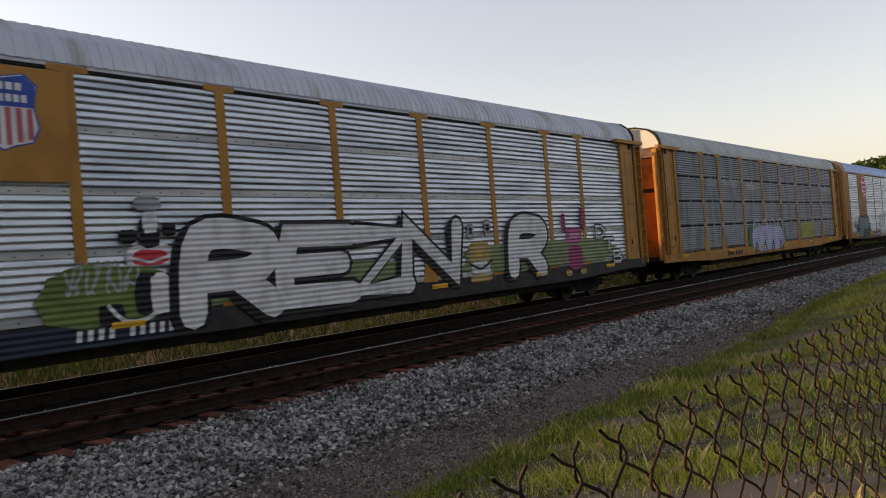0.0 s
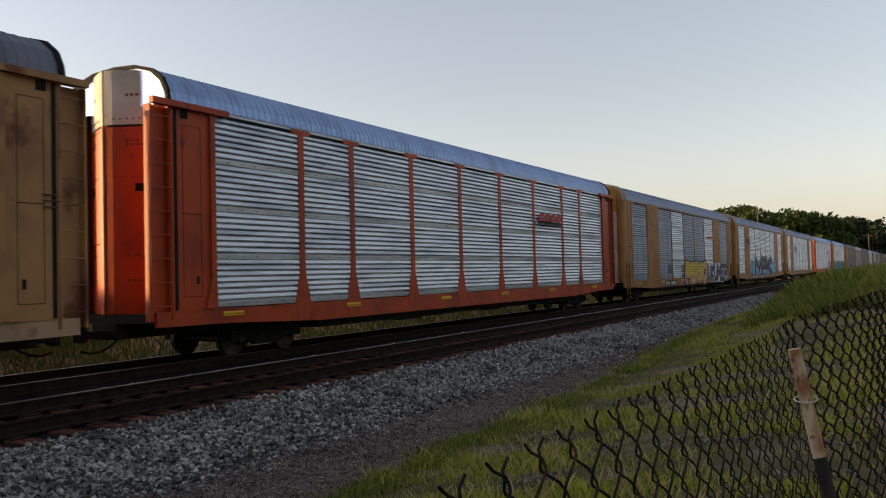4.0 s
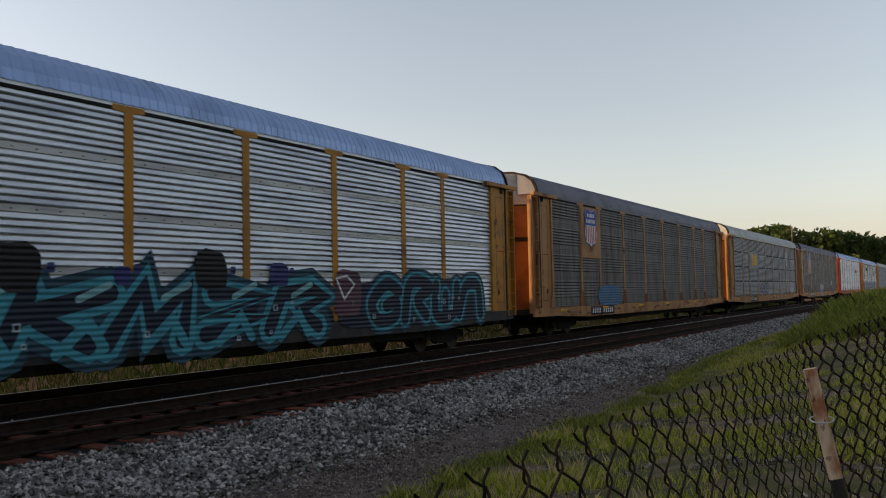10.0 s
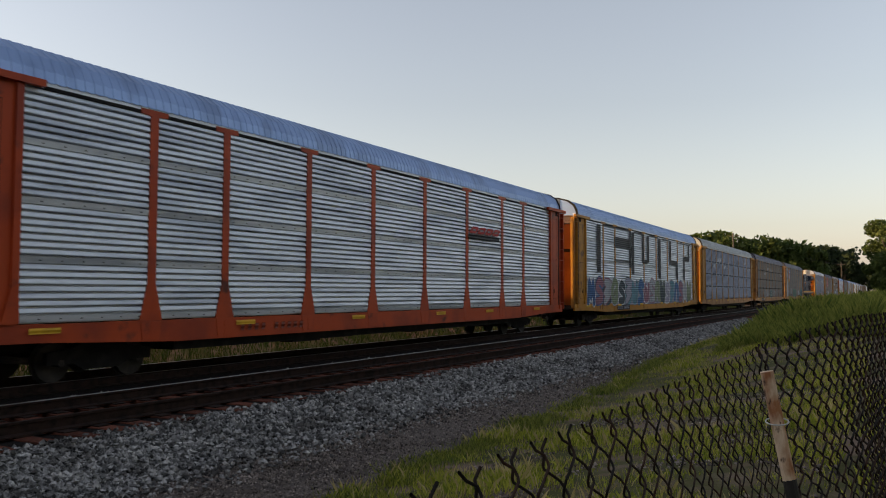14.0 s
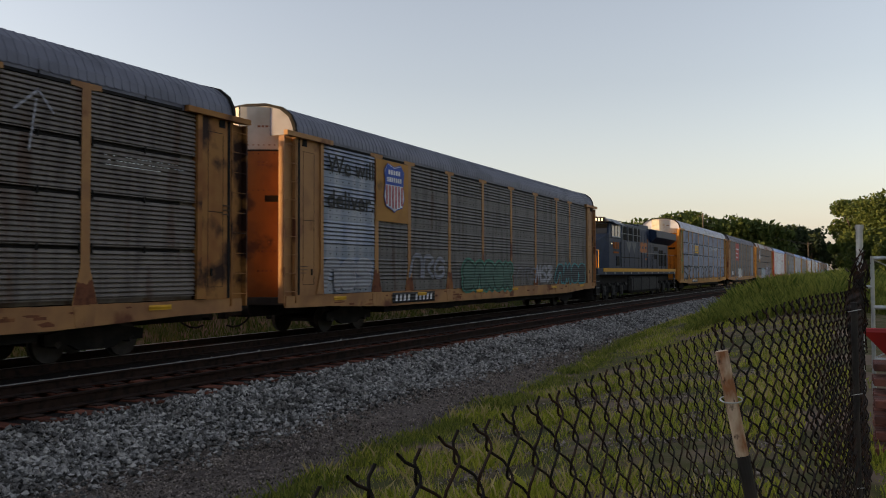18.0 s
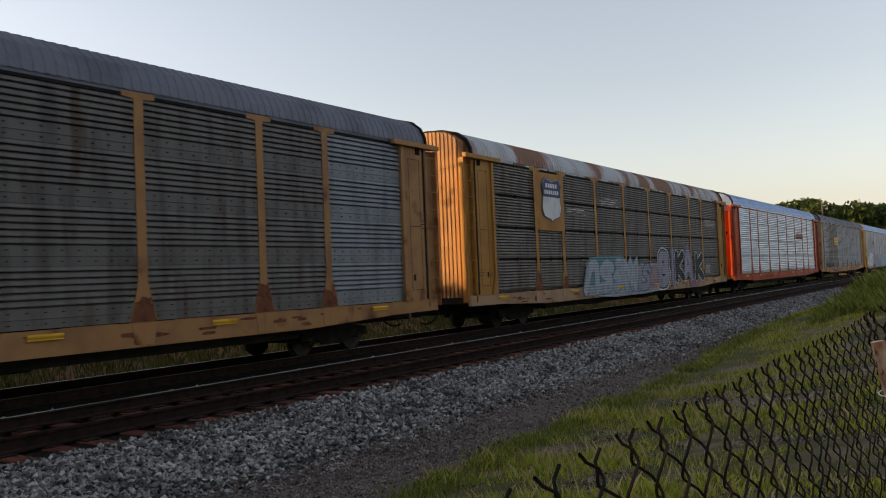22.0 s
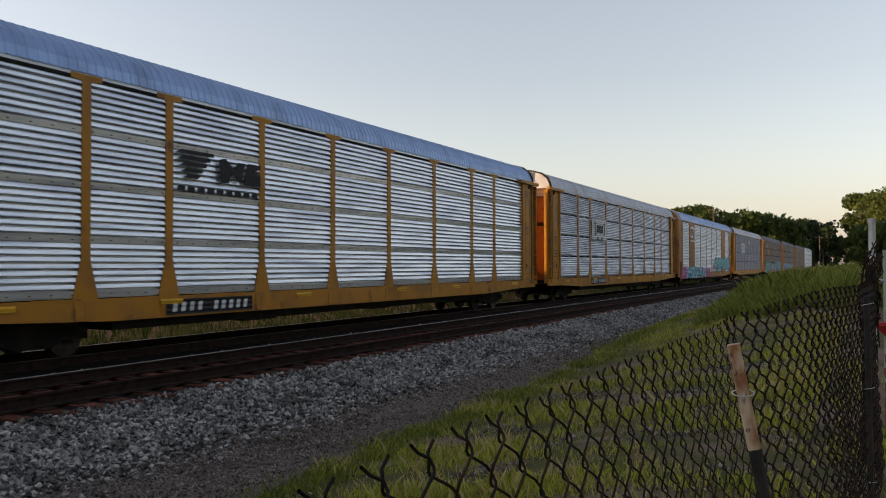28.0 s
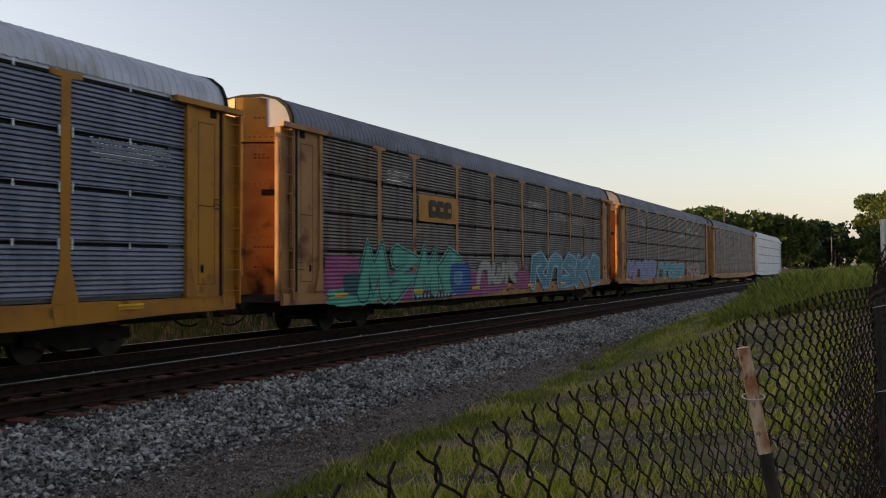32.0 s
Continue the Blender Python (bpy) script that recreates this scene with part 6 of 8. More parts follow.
        for i, (ch, y0, y1) in enumerate(tall):                 # their feet fade to rose
            sheet(c, "painted_fade", blob(y0 + 0.1, y0 + 0.62, 0.68, 1.3, 40 + i, 14, 0.12), paint(0.5, 0.2, 0.24), 0.006)
        MARK["lift"] -= 0.006
        splash(c, 7.15, 12.95, 0.62, 2.05, WHITE, 12, 0.0)
        piece(c, "KUMER", 7.2, 12.9, 0.68, 2.0, NAVY, WHITE, 0.3, 0.045, 0.1, 11, True, NAVY)
        for i in range(5):
            ribbon(c, "letter_line", rounded([(7.5 + 1.1 * i, 0.95), (7.6 + 1.1 * i, 1.35), (7.55 + 1.1 * i, 1.7)]), 0.04, WHITE, 0.013)
        number_bars(c, -4.65, -2.05, 0.7, 1.03)
    elif k == 6:
        bracket_mark(c, -7.3, -5.2, 3.5, 4.25, FLATK)
        sheet(c, "paint_edge", rect(-4.95, 8.8, 0.98, 2.18), paint(0.06, 0.17, 0.42), 0.0)
        sheet(c, "paint_patch", rect(-4.5, 8.6, 1.12, 1.98), SKY, 0.002)
        ribbon(c, "paint_band", rounded([(-4.5 + 0.9 * i, 1.5 + 0.06 * math.sin(i * 2.1)) for i in range(15)]), 0.13, paint(0.04, 0.28, 0.3), 0.003)
        ink, rim = paint(0.022, 0.018, 0.04), paint(0.5, 0.55, 0.62)
        piece(c, "M", -3.3, 0.7, 0.68, 2.68, ink, rim, 0.36, 0.07, -0.1, 1, False, BLACK, rim)
        piece(c, "F", 0.1, 3.4, 0.72, 2.66, ink, rim, 0.4, 0.07, 0.25, 2, False, BLACK, rim)
        piece(c, "K", 2.9, 6.2, 0.75, 2.7, ink, rim, 0.38, 0.07, 0.2, 3, True, BLACK)
        for y0, y1, z0, z1 in ((-2.0, -1.2, 1.2, 1.9), (0.9, 1.9, 1.7, 2.2), (4.2, 5.0, 1.0, 1.5)):
            ribbon(c, "letter_line", [(y0, z1), (0.5 * (y0 + y1), z0), (y1, z1)], 0.06, rim, 0.014)
        number_bars(c, -4.4, -1.95, 0.66, 0.96)
        stencil(c, 12.2 + MARK["slide"], 2.1, 0.6, 0.25, LOGOY)
    elif k == 7:
        horse_mark(c, -4.9, -2.5, 3.4, 3.95)
        splash(c, -6.6, -5.6, 1.3, 1.9, GREYP, 2, 0.03)
        number_bars(c, -4.2, -1.9, 0.7, 1.0)
        stencil(c, 12.2 + MARK["slide"], 2.1, 0.6, 0.25, LOGOY)
    elif k == 8:
        block_mark(c, 4, 6.5, 8.85, 3.68, 3.92, LOGOR, FLATK, 0.1, ground=S_SILVER)
        murk = paint(0.2, 0.185, 0.175)
        piece(c, "da", 8.05, 9.95, 0.85, 2.35, murk, GREYP, 0.5, 0.06, 0.0, 14, True, BLACK)
        tag(c, "bh", 10.05, 10.85, 1.6, 2.0, BLACK, 0.05)
        piece(c, "bd", 11.1, 13.0, 0.85, 2.25, murk, GREYP, 0.5, 0.06, 0.0, 15, True, BLACK)
    elif k == 9:
        horse_mark(c, -5.1, -2.5, 3.35, 4.05)
        deep, aqua, rim = paint(0.012, 0.02, 0.04), paint(0.05, 0.27, 0.35), paint(0.02, 0.06, 0.09)
        splash(c, -10.2, 6.2, 0.7, 1.95, deep, 3)
        splash(c, 5.9, 13.2, 0.75, 2.15, deep, 4)
        piece(c, "cfechfga", -10.0, 5.6, 0.75, 2.05, deep, aqua, 0.3, 0.15, 0.5, 16, False, rim)
        for i in range(9):
            ribbon(c, "painted_stroke", [(-9.9 + 1.75 * i, 0.8), (-9.3 + 1.75 * i, 1.3), (-9.0 + 1.75 * i, 0.85)], 0.2, aqua, 0.0125)
            ribbon(c, "painted_stroke", [(-9.5 + 1.75 * i, 1.7), (-8.9 + 1.75 * i, 1.95)], 0.13, paint(0.2, 0.42, 0.46), 0.0135)
        piece(c, "daec", 7.2, 13.0, 0.8, 2.2, deep, aqua, 0.28, 0.09, 0.2, 17, True, rim)
        rng = random.Random(5)
        for i in range(26):                                     # little open squares
            y, z, q = rng.uniform(-9.5, 12.0), rng.uniform(0.8, 1.6), rng.uniform(0.06, 0.12)
            ribbon(c, "painted_square", [(y, z), (y + q, z), (y + q, z + q), (y, z + q), (y, z)], 0.03, paint(0.34, 0.42, 0.5), 0.016)
        for i in range(8):                                      # dark bubbles along the top
            y = -9.9 + 1.95 * i + rng.uniform(-0.3, 0.3)
            r = rng.choice((0.2, 0.3, 0.45))
            splash(c, y, y + 2 * r, 2.0 - 0.4 * r, 2.0 + 1.5 * r, paint(0.03, 0.035, 0.14) if i % 2 else BLACK, 30 + i, 0.013)
            splash(c, y + 2.1 * r, y + 2.1 * r + 0.16, 2.15, 2.33, paint(0.03, 0.035, 0.14), 60 + i, 0.013)
        splash(c, 5.9, 7.0, 1.1, 2.35, paint(0.1, 0.05, 0.07), 39, 0.014)
        ribbon(c, "painted_line", [(6.0, 2.1), (6.3, 1.6), (6.7, 1.95), (6.4, 2.15), (6.0, 2.1)], 0.06, WHITE, 0.02)
    elif k in (10, 12):
        y = -7.65 if k == 10 else -7.8
        sheet(c, "name_plate", rect(y + 0.05, y + 1.95, 3.0, 5.05), P_TAN if k == 12 else P_ORG, 0.004)
        shield(c, y + 0.35, y + 1.65, 3.45, 5.0)
        number_bars(c, -6.8, -4.2, 0.71, 1.06)
        if k == 10:
            splash(c, -6.0, -3.3, 1.0, 1.95, paint(0.06, 0.16, 0.3), 2)
        else:
            piece(c, "fcd", -0.2, 2.5, 1.3, 2.0, paint(0.36, 0.37, 0.39), BLACK, 0.5, 0.045, 0.0, 18, True, GREYP)
            for i in range(4):
                ribbon(c, "paint_run", [(0.3 + 0.55 * i, 1.4), (0.35 + 0.55 * i, 0.72)], 0.22, paint(0.3, 0.31, 0.33), 0.0015)
            scribble(c, 3, 8.6, 9.9, 1.85, 2.25, WHITE, 5, 0.05)
            scribble(c, 3, -4.5, -3.4, 1.4, 1.8, NAVY, 6)
    elif k == 11:
        sheet(c, "name_plate", rect(-5.45, -2.9, 3.1, 4.2), S_LIGHT, -0.006)
        block_mark(c, 3, -5.0, -3.35, 3.5, 4.05, LOGOY, LOGOY)
        splash(c, -2.5, 1.0, 1.2, 2.05, paint(0.10, 0.10, 0.15), 4)
        scribble(c, 4, -2.4, 2.0, 1.1, 2.0, paint(0.45, 0.47, 0.52), 7, 0.06)
        splash(c, 10.2, 12.2, 1.2, 2.1, paint(0.4, 0.4, 0.45), 5)
        scribble(c, 1, 8.6, 9.4, 3.4, 4.9, WHITE, 8, 0.06)
        number_bars(c, -5.7, -3.6, 0.72, 1.06)
    elif k in (13, 22):
        y = 5.75 if k == 13 else 5.2
        block_mark(c, 4, y, y + 2.4, 3.66, 3.9, LOGOR, BLACK, 0.2)
        number_bars(c, -5.5, -3.0, 0.75, 1.0, None, paint(0.2, 0.04, 0.02))
    elif k == 14:
        ink = BLACK
        for y0, y1, z0, z1 in ((-8.95, -8.4, 2.65, 5.0), (-6.0, -3.1, 4.0, 4.55), (-3.3, -2.95, 3.0, 5.05), (-2.75, -2.3, 2.65, 5.0), (-0.55, -0.2, 3.35, 5.05), (-0.2, 0.55, 3.3, 3.55), (0.5, 0.95, 3.4, 5.0), (3.2, 3.8, 2.5, 5.0), (6.1, 6.6, 3.45, 5.0), (6.6, 8.3, 3.4, 3.75), (8.0, 8.5, 2.5, 3.6), (10.2, 10.6, 2.5, 4.1), (10.6, 12.0, 3.8, 4.15), (11.7, 12.1, 3.9, 4.95)):
            sheet(c, "letter_stroke", rect(y0, y1, z0, z1), ink, 0.004)
        for y0, y1, z in ((-8.0, -3.0, 5.03), (-2.4, -0.3, 5.02), (0.9, 3.2, 5.02), (4.0, 6.2, 5.0), (8.4, 12.4, 5.0), (-6.0, -3.3, 3.34)):
            sheet(c, "letter_line", rect(y0, y1, z - 0.05, z + 0.03), ink, 0.006)
        cols = (paint(0.03, 0.1, 0.26), paint(0.3, 0.29, 0.36), paint(0.18, 0.22, 0.12), paint(0.26, 0.1, 0.14), paint(0.1, 0.24, 0.3), paint(0.03, 0.05, 0.06), paint(0.34, 0.34, 0.37))
        sheet(c, "paint_patch", blob(-10.7, 12.6, 0.95, 2.2, 5, 60, 0.12), paint(0.24, 0.24, 0.3), 0.0)
        for i, ch in enumerate("fbgdbgebebaebgcbfe"):
            y = -10.6 + 1.28 * i
            if i % 3 == 2:
                splash(c, y - 0.3, y + 1.4, 0.95, 2.1, cols[(i * 2 + 1) % 7], 80 + i, 0.002)
            piece(c, ch, y, y + 1.2, 0.95, 2.35 + 0.12 * (i % 2), cols[(i * 3) % 7], cols[(i * 3 + 4) % 7] if i % 4 else WHITE, 0.32, 0.06, 0.1, 60 + i)
        number_bars(c, -5.6, -3.3, 0.72, 0.98, BLACK, GREYP)
    elif k == 15:
        scribble(c, 1, 9.0, 9.9, 4.3, 5.0, WHITE, 10, 0.07)
    elif k == 16:
        tag(c, "I", 9.1, 9.3, 3.75, 4.7, GREYP, 0.05)
        ribbon(c, "painted_stroke", [(8.85, 4.45), (9.3, 4.85), (9.6, 4.5)], 0.05, GREYP)
        piece(c, "O", -5.2, -3.7, 1.15, 1.95, paint(0.16, 0.16, 0.17), GREYP, 0.3, 0.05, 0.1, 21)
        tag(c, "ge", -3.6, -2.1, 1.2, 1.9, GREYP, 0.08, 0.4)
        tag(c, "ca", -1.8, -0.9, 1.25, 1.85, GREYP, 0.06)
        piece(c, "BESU", -0.5, 2.2, 1.05, 1.95, paint(0.05, 0.1, 0.09), paint(0.3, 0.36, 0.34), 0.3, 0.045, 0.1, 22)
        tag(c, "cabf", 2.6, 5.1, 1.2, 1.85, paint(0.3, 0.3, 0.33), 0.09, 0.1, 23)
        tag(c, "de", -10.8, -9.4, 1.4, 2.1, BLACK, 0.07)
        number_bars(c, -7.5, -5.0, 0.72, 1.05, BLACK, GREYP)
    elif k == 17:
        lettering(c, "We will", -10.75, -8.4, 4.35, 4.85, FLATK)
        lettering(c, "deliver.", -10.75, -8.4, 3.42, 3.92, FLATK)
        sheet(c, "name_plate", rect(-8.25, -6.3, 3.2, 5.05), P_OCHRE, 0.004)
        shield(c, -7.85, -6.6, 3.5, 4.98)
        piece(c, "cdb", -11.0, -8.6, 1.2, 2.1, paint(0.3, 0.31, 0.34), GREYP, 0.3, 0.04, 0.1, 14)
        piece(c, "cad", -6.2, -3.8, 1.45, 2.25, None, paint(0.24, 0.25, 0.29), 0.12, 0.03, 0.1, 15)
        piece(c, "bcadh", -2.3, 2.4, 1.0, 2.05, paint(0.05, 0.12, 0.09), paint(0.015, 0.05, 0.03), 0.42, 0.08, 0.1, 22, True, paint(0.06, 0.2, 0.14))
        tag(c, "cab", 2.9, 5.4, 1.35, 1.85, paint(0.2, 0.2, 0.22), 0.07)
        piece(c, "fbg", 5.2, 7.4, 1.2, 2.0, None, GREYP, 0.16, 0.03, 0.1, 16)
        piece(c, "cfdb", 7.9, 12.6, 1.1, 2.1, paint(0.025, 0.035, 0.04), paint(0.05, 0.3, 0.32), 0.42, 0.06, 0.1, 23)
        number_bars(c, -7.3, -4.5, 0.73, 1.05)
    elif k == 19:
        block_mark(c, 3, -5.7, -4.0, 3.5, 4.0, LOGOY, LOGOY)
        for i, text in enumerate(("ba", "ca", "da", "aa", "dec")):
            y = -10.9 + 4.2 * i if i < 4 else 7.9
            piece(c, text, y, y + (3.2 if i < 3 else 2.1), 0.88, 2.22, None, BLACK, 0.06, 0.035, 0.1, 16 + i)
        tag(c, "gcf", 10.1, 10.9, 1.7, 1.98, BLACK, 0.05)
        for i in range(3):
            tag(c, "bagf", 11.1, 12.3, 1.15 + 0.25 * i, 1.35 + 0.25 * i, BLACK, 0.045, 0.0, i)
        tag(c, "d", 12.75, 13.4, 1.5, 2.15, BLACK, 0.04)
        ribbon(c, "painted_stroke", [(10.95, 4.35), (11.75, 5.0)], 0.05, GREYP)
        ribbon(c, "painted_stroke", [(11.05, 4.5), (11.2, 4.2), (11.55, 4.45)], 0.04, GREYP)
        for i in range(3):
            tag(c, "b", -12.7 + MARK["slide"], -12.2 + MARK["slide"], 1.6 + 1.15 * i, 2.7 + 1.15 * i, paint(0.05, 0.22, 0.07), 0.12, 0.0, 17 + i)
        number_bars(c, -7.0, -4.3, 0.76, 1.05)
    elif k == 20:
        word_plate(c, -6.25, -3.45, 3.0, 5.04)
        sheet(c, "label_plate", rect(-9.6, -8.65, 1.3, 1.7), WHITE, 0.01)
        scribble(c, 5, -4.7, 0.1, 0.9, 2.1, WHITE, 20, 0.1)
        splash(c, -3.5, -1.0, 1.0, 2.1, paint(0.4, 0.45, 0.45), 8)
        number_bars(c, -6.7, -4.3, 0.7, 1.0, BLACK, GREYP)
    elif k == 21:
        sheet(c, "name_plate", rect(-8.65, -6.4, 3.1, 5.05), P_OCHRE, 0.004)
        shield(c, -8.15, -6.65, 3.4, 4.9, True)
        pale, lilac, dim = paint(0.36, 0.36, 0.42), paint(0.33, 0.31, 0.4), paint(0.13, 0.24, 0.28)
        sheet(c, "paint_patch", blob(-5.2, 4.5, 0.6, 1.95, 9, 40, 0.1), pale, 0.0)
        splash(c, -5.0, -0.5, 1.0, 2.3, dim, 6, 0.001)
        piece(c, "cbgf", -5.0, 0.4, 0.7, 2.2, paint(0.38, 0.42, 0.48), dim, 0.34, 0.05, 0.3, 24)
        piece(c, "fb", -0.2, 1.9, 0.7, 2.0, paint(0.28, 0.3, 0.36), paint(0.1, 0.1, 0.13), 0.3, 0.05, 0.4, 34)
        splash(c, 1.8, 3.0, 0.75, 1.8, paint(0.36, 0.24, 0.26), 7, 0.003)
        piece(c, "B", 2.95, 4.35, 0.8, 2.55, lilac, BLACK, 0.36, 0.06, 0.1, 25, True, WHITE)
        piece(c, "I", 4.55, 5.25, 0.75, 2.6, lilac, BLACK, 0.36, 0.05, 0.1, 26, True, pale)
        piece(c, "K", 5.25, 6.55, 0.92, 2.5, BLACK, WHITE, 0.32, 0.05, 0.1, 41)
        piece(c, "A", 6.6, 7.8, 0.92, 2.5, lilac, BLACK, 0.32, 0.05, 0.05, 42, True, pale)
        piece(c, "K", 8.35, 9.65, 0.95, 2.48, BLACK, WHITE, 0.32, 0.05, 0.1, 43)
        tag(c, "dcd", 10.15, 10.95, 1.35, 1.75, WHITE, 0.045)
        splash(c, 7.4, 8.5, 0.68, 1.05, paint(0.3, 0.13, 0.22), 8, 0.004)
    elif k == 23:
        block_mark(c, 3, -5.8, -3.7, 3.35, 3.9, LOGOY, LOGOY)
        scribble(c, 5, -10.5, -7.0, 1.2, 1.9, BLACK, 25)
        number_bars(c, -6.5, -4.0, 0.75, 1.04, BLACK, GREYP)
    elif k == 24:
        bracket_mark(c, -5.7, -3.85, 3.4, 4.0, FLATK)
        MARK["lift"] += 0.004
        for ch, y0, y1, z1 in (("V", -10.75, -9.5, 2.3), ("O", -9.6, -8.5, 2.35), ("R", -8.5, -7.1, 2.45), ("T", -7.3, -6.0, 2.6)):
            piece(c, ch, y0, y1, 0.66, z1, WHITE, BLACK, 0.44, 0.05, 0.1, 3, True, WHITE, BLACK)
        MARK["lift"] -= 0.004
        sheet(c, "paint_patch", blob(-3.7, 0.9, 0.7, 1.6, 6, 26, 0.15), paint(0.36, 0.34, 0.46), 0.001)
        piece(c, "bgca", -3.4, 0.9, 0.75, 2.15, paint(0.3, 0.3, 0.36), paint(0.52, 0.5, 0.62), 0.36, 0.05, 0.1, 26, True, paint(0.1, 0.09, 0.2))
        sheet(c, "paint_patch", blob(1.9, 8.2, 0.68, 1.8, 7, 26, 0.12), paint(0.3, 0.46, 0.52), 0.001)
        piece(c, "bdfg", 2.4, 8.1, 0.75, 2.1, paint(0.34, 0.52, 0.6), BLACK, 0.3, 0.05, 0.2, 27, False, paint(0.3, 0.46, 0.52))
        stencil(c, -12.6, 2.15, 0.7, 0.25, LOGOY)
        stencil(c, -12.6, 2.8, 0.7, 0.6)
        number_bars(c, -5.6, -3.4, 0.74, 1.0, BLACK, GREYP)
    elif k == 25:
        ribbon(c, "painted_stroke", [(3.0 + 0.3 * i, 1.2 + 0.08 * math.sin(i * 1.3)) for i in range(16)], 0.05, BLACK)
        splash(c, 9.2, 12.5, 0.7, 2.0, BLACK, 11, 0.0)
        piece(c, "fbd", 9.6, 12.2, 0.85, 1.95, BLACK, paint(0.4, 0.4, 0.45), 0.36, 0.045, 0.1, 28)
        splash(c, 9.9, 10.5, 1.9, 2.2, WHITE, 12, 0.03)
        splash(c, 11.0, 11.7, 1.9, 2.2, WHITE, 13, 0.03)
        sheet(c, "replaced_sheet", rect(7.5, 9.0, 4.1, 5.0), S_PALE, 0.004)
        stencil(c, 12.1 + MARK["slide"], 2.15, 0.7, 0.25, LOGOY)
    elif k == 26:
        horse_mark(c, -6.5, -3.85, 3.25, 4.15)
        number_bars(c, -6.7, -4.1, 0.7, 1.02)
    elif k == 27:
        sheet(c, "name_plate", rect(-6.45, -3.8, 3.05, 4.15), paint(0.62, 0.63, 0.63), 0.006)
        bracket_mark(c, -6.0, -4.2, 3.3, 3.95, BLACK)
        number_bars(c, -6.6, -3.9, 0.75, 1.05, NAVY)
        stencil(c, -12.9 + MARK["slide"], 2.0, 0.6, 0.5)
    elif k == 28:
        loop_mark(c, -8.5, -6.6, 4.0, 4.75, FLATW)
        for i in range(8):
            sheet(c, "mark_bar", rect(-8.5 + 0.24 * i, -8.34 + 0.24 * i, 3.6, 3.74), FLATW, 0.035)
        rose, aqua, mist = paint(0.36, 0.05, 0.24), paint(0.05, 0.33, 0.42), paint(0.4, 0.5, 0.55)
        sheet(c, "paint_patch", rect(-12.4, -9.8, 0.66, 1.3), rose, 0.034)
        splash(c, -12.0, -9.4, 0.9, 1.62, rose, 14, 0.036)
        splash(c, -11.95, -10.9, 0.85, 1.45, paint(0.45, 0.12, 0.36), 24, 0.038)
        sheet(c, "paint_patch", rect(-1.8, 0.7, 0.7, 1.45), paint(0.34, 0.06, 0.22), 0.034)
        sheet(c, "paint_ground", blob(-10.4, -1.6, 0.64, 1.6, 15, 40, 0.1), aqua, 0.04)
        MARK["lift"] += 0.042
        for pts in ([(-10.35, 1.5), (-10.1, 0.75), (-9.85, 1.05)], [(-10.0, 1.5), (-9.3, 1.15), (-8.8, 1.3)], [(-8.4, 1.0), (-7.9, 1.45), (-7.1, 1.4), (-6.8, 1.2)], [(-7.7, 0.72), (-7.3, 0.95), (-6.9, 0.75)], [(-6.3, 0.7), (-5.9, 0.95), (-5.2, 1.4)], [(-4.6, 1.05), (-4.3, 1.4), (-3.8, 1.25)], [(-3.0, 1.35), (-2.6, 1.1), (-2.2, 1.45), (-1.8, 0.8)]):
            ribbon(c, "painted_stroke", rounded(pts), 0.17, mist, 0.003)
        for pts in ([(-9.7, 0.7), (-8.9, 1.05), (-8.5, 0.7)], [(-6.6, 1.55), (-6.4, 1.0)], [(-5.0, 0.95), (-4.7, 1.5)], [(-3.5, 1.5), (-3.2, 1.0)]):
            ribbon(c, "painted_stroke", rounded(pts), 0.09, NAVY, 0.005)
        splash(c, -5.4, -5.05, 1.15, 1.5, rose, 30, 0.006)
        splash(c, -3.35, -3.0, 1.2, 1.5, rose, 31, 0.006)
        number_bars(c, -5.5, -3.15, 0.64, 0.88)
        MARK["lift"] -= 0.042
        splash(c, 2.4, 4.0, 1.3, 1.8, rose, 17, 0.002)
        piece(c, "cgfdb", 3.0, 12.4, 1.25, 2.4, paint(0.16, 0.42, 0.44), BLACK, 0.4, 0.05, 0.2, 29, True, aqua)
        splash(c, 12.3, 13.4, 1.2, 1.85, PINK, 16, 0.04)
        stencil(c, 12.2 + MARK["slide"], 2.4, 0.7, 0.25, LOGOY)
    elif k == 29:
        sheet(c, "name_plate", rect(-6.65, -4.0, 3.15, 4.2), paint(0.62, 0.62, 0.63), 0.006)
        loop_mark(c, -6.3, -4.5, 3.4, 3.95, paint(0.24, 0.08, 0.12))
        number_bars(c, -7.0, -5.2, 0.74, 1.0, None, BLACK)
        stencil(c, -12.9 + MARK["slide"], 2.0, 0.6, 0.5)
    elif k == 30:
        sheet(c, "name_plate", rect(-6.6, -3.9, 3.15, 4.0), P_YELLOW, 0.006)
        block_mark(c, 3, -6.0, -4.4, 3.3, 3.85, FLATK, ground=P_YELLOW)
        plum, mint, dark = paint(0.3, 0.07, 0.19), paint(0.09, 0.36, 0.27), paint(0.02, 0.09, 0.1)
        splash(c, -11.6, -9.7, 0.8, 2.1, plum, 17, 0.0)
        sheet(c, "paint_patch", blob(-10.8, 0.6, 0.68, 1.6, 19, 30, 0.12), plum, 0.0)
        splash(c, -11.5, -8.8, 0.66, 1.2, mint, 20, 0.002)
        splash(c, -10.7, -9.2, 0.95, 1.6, dark, 21, 0.003)
        piece(c, "fgfd", -10.0, -3.8, 0.72, 2.3, mint, dark, 0.42, 0.06, 0.2, 30, False, paint(0.12, 0.4, 0.3))
        splash(c, -4.6, -2.9, 0.75, 1.9, paint(0.03, 0.1, 0.3), 18, 0.016)
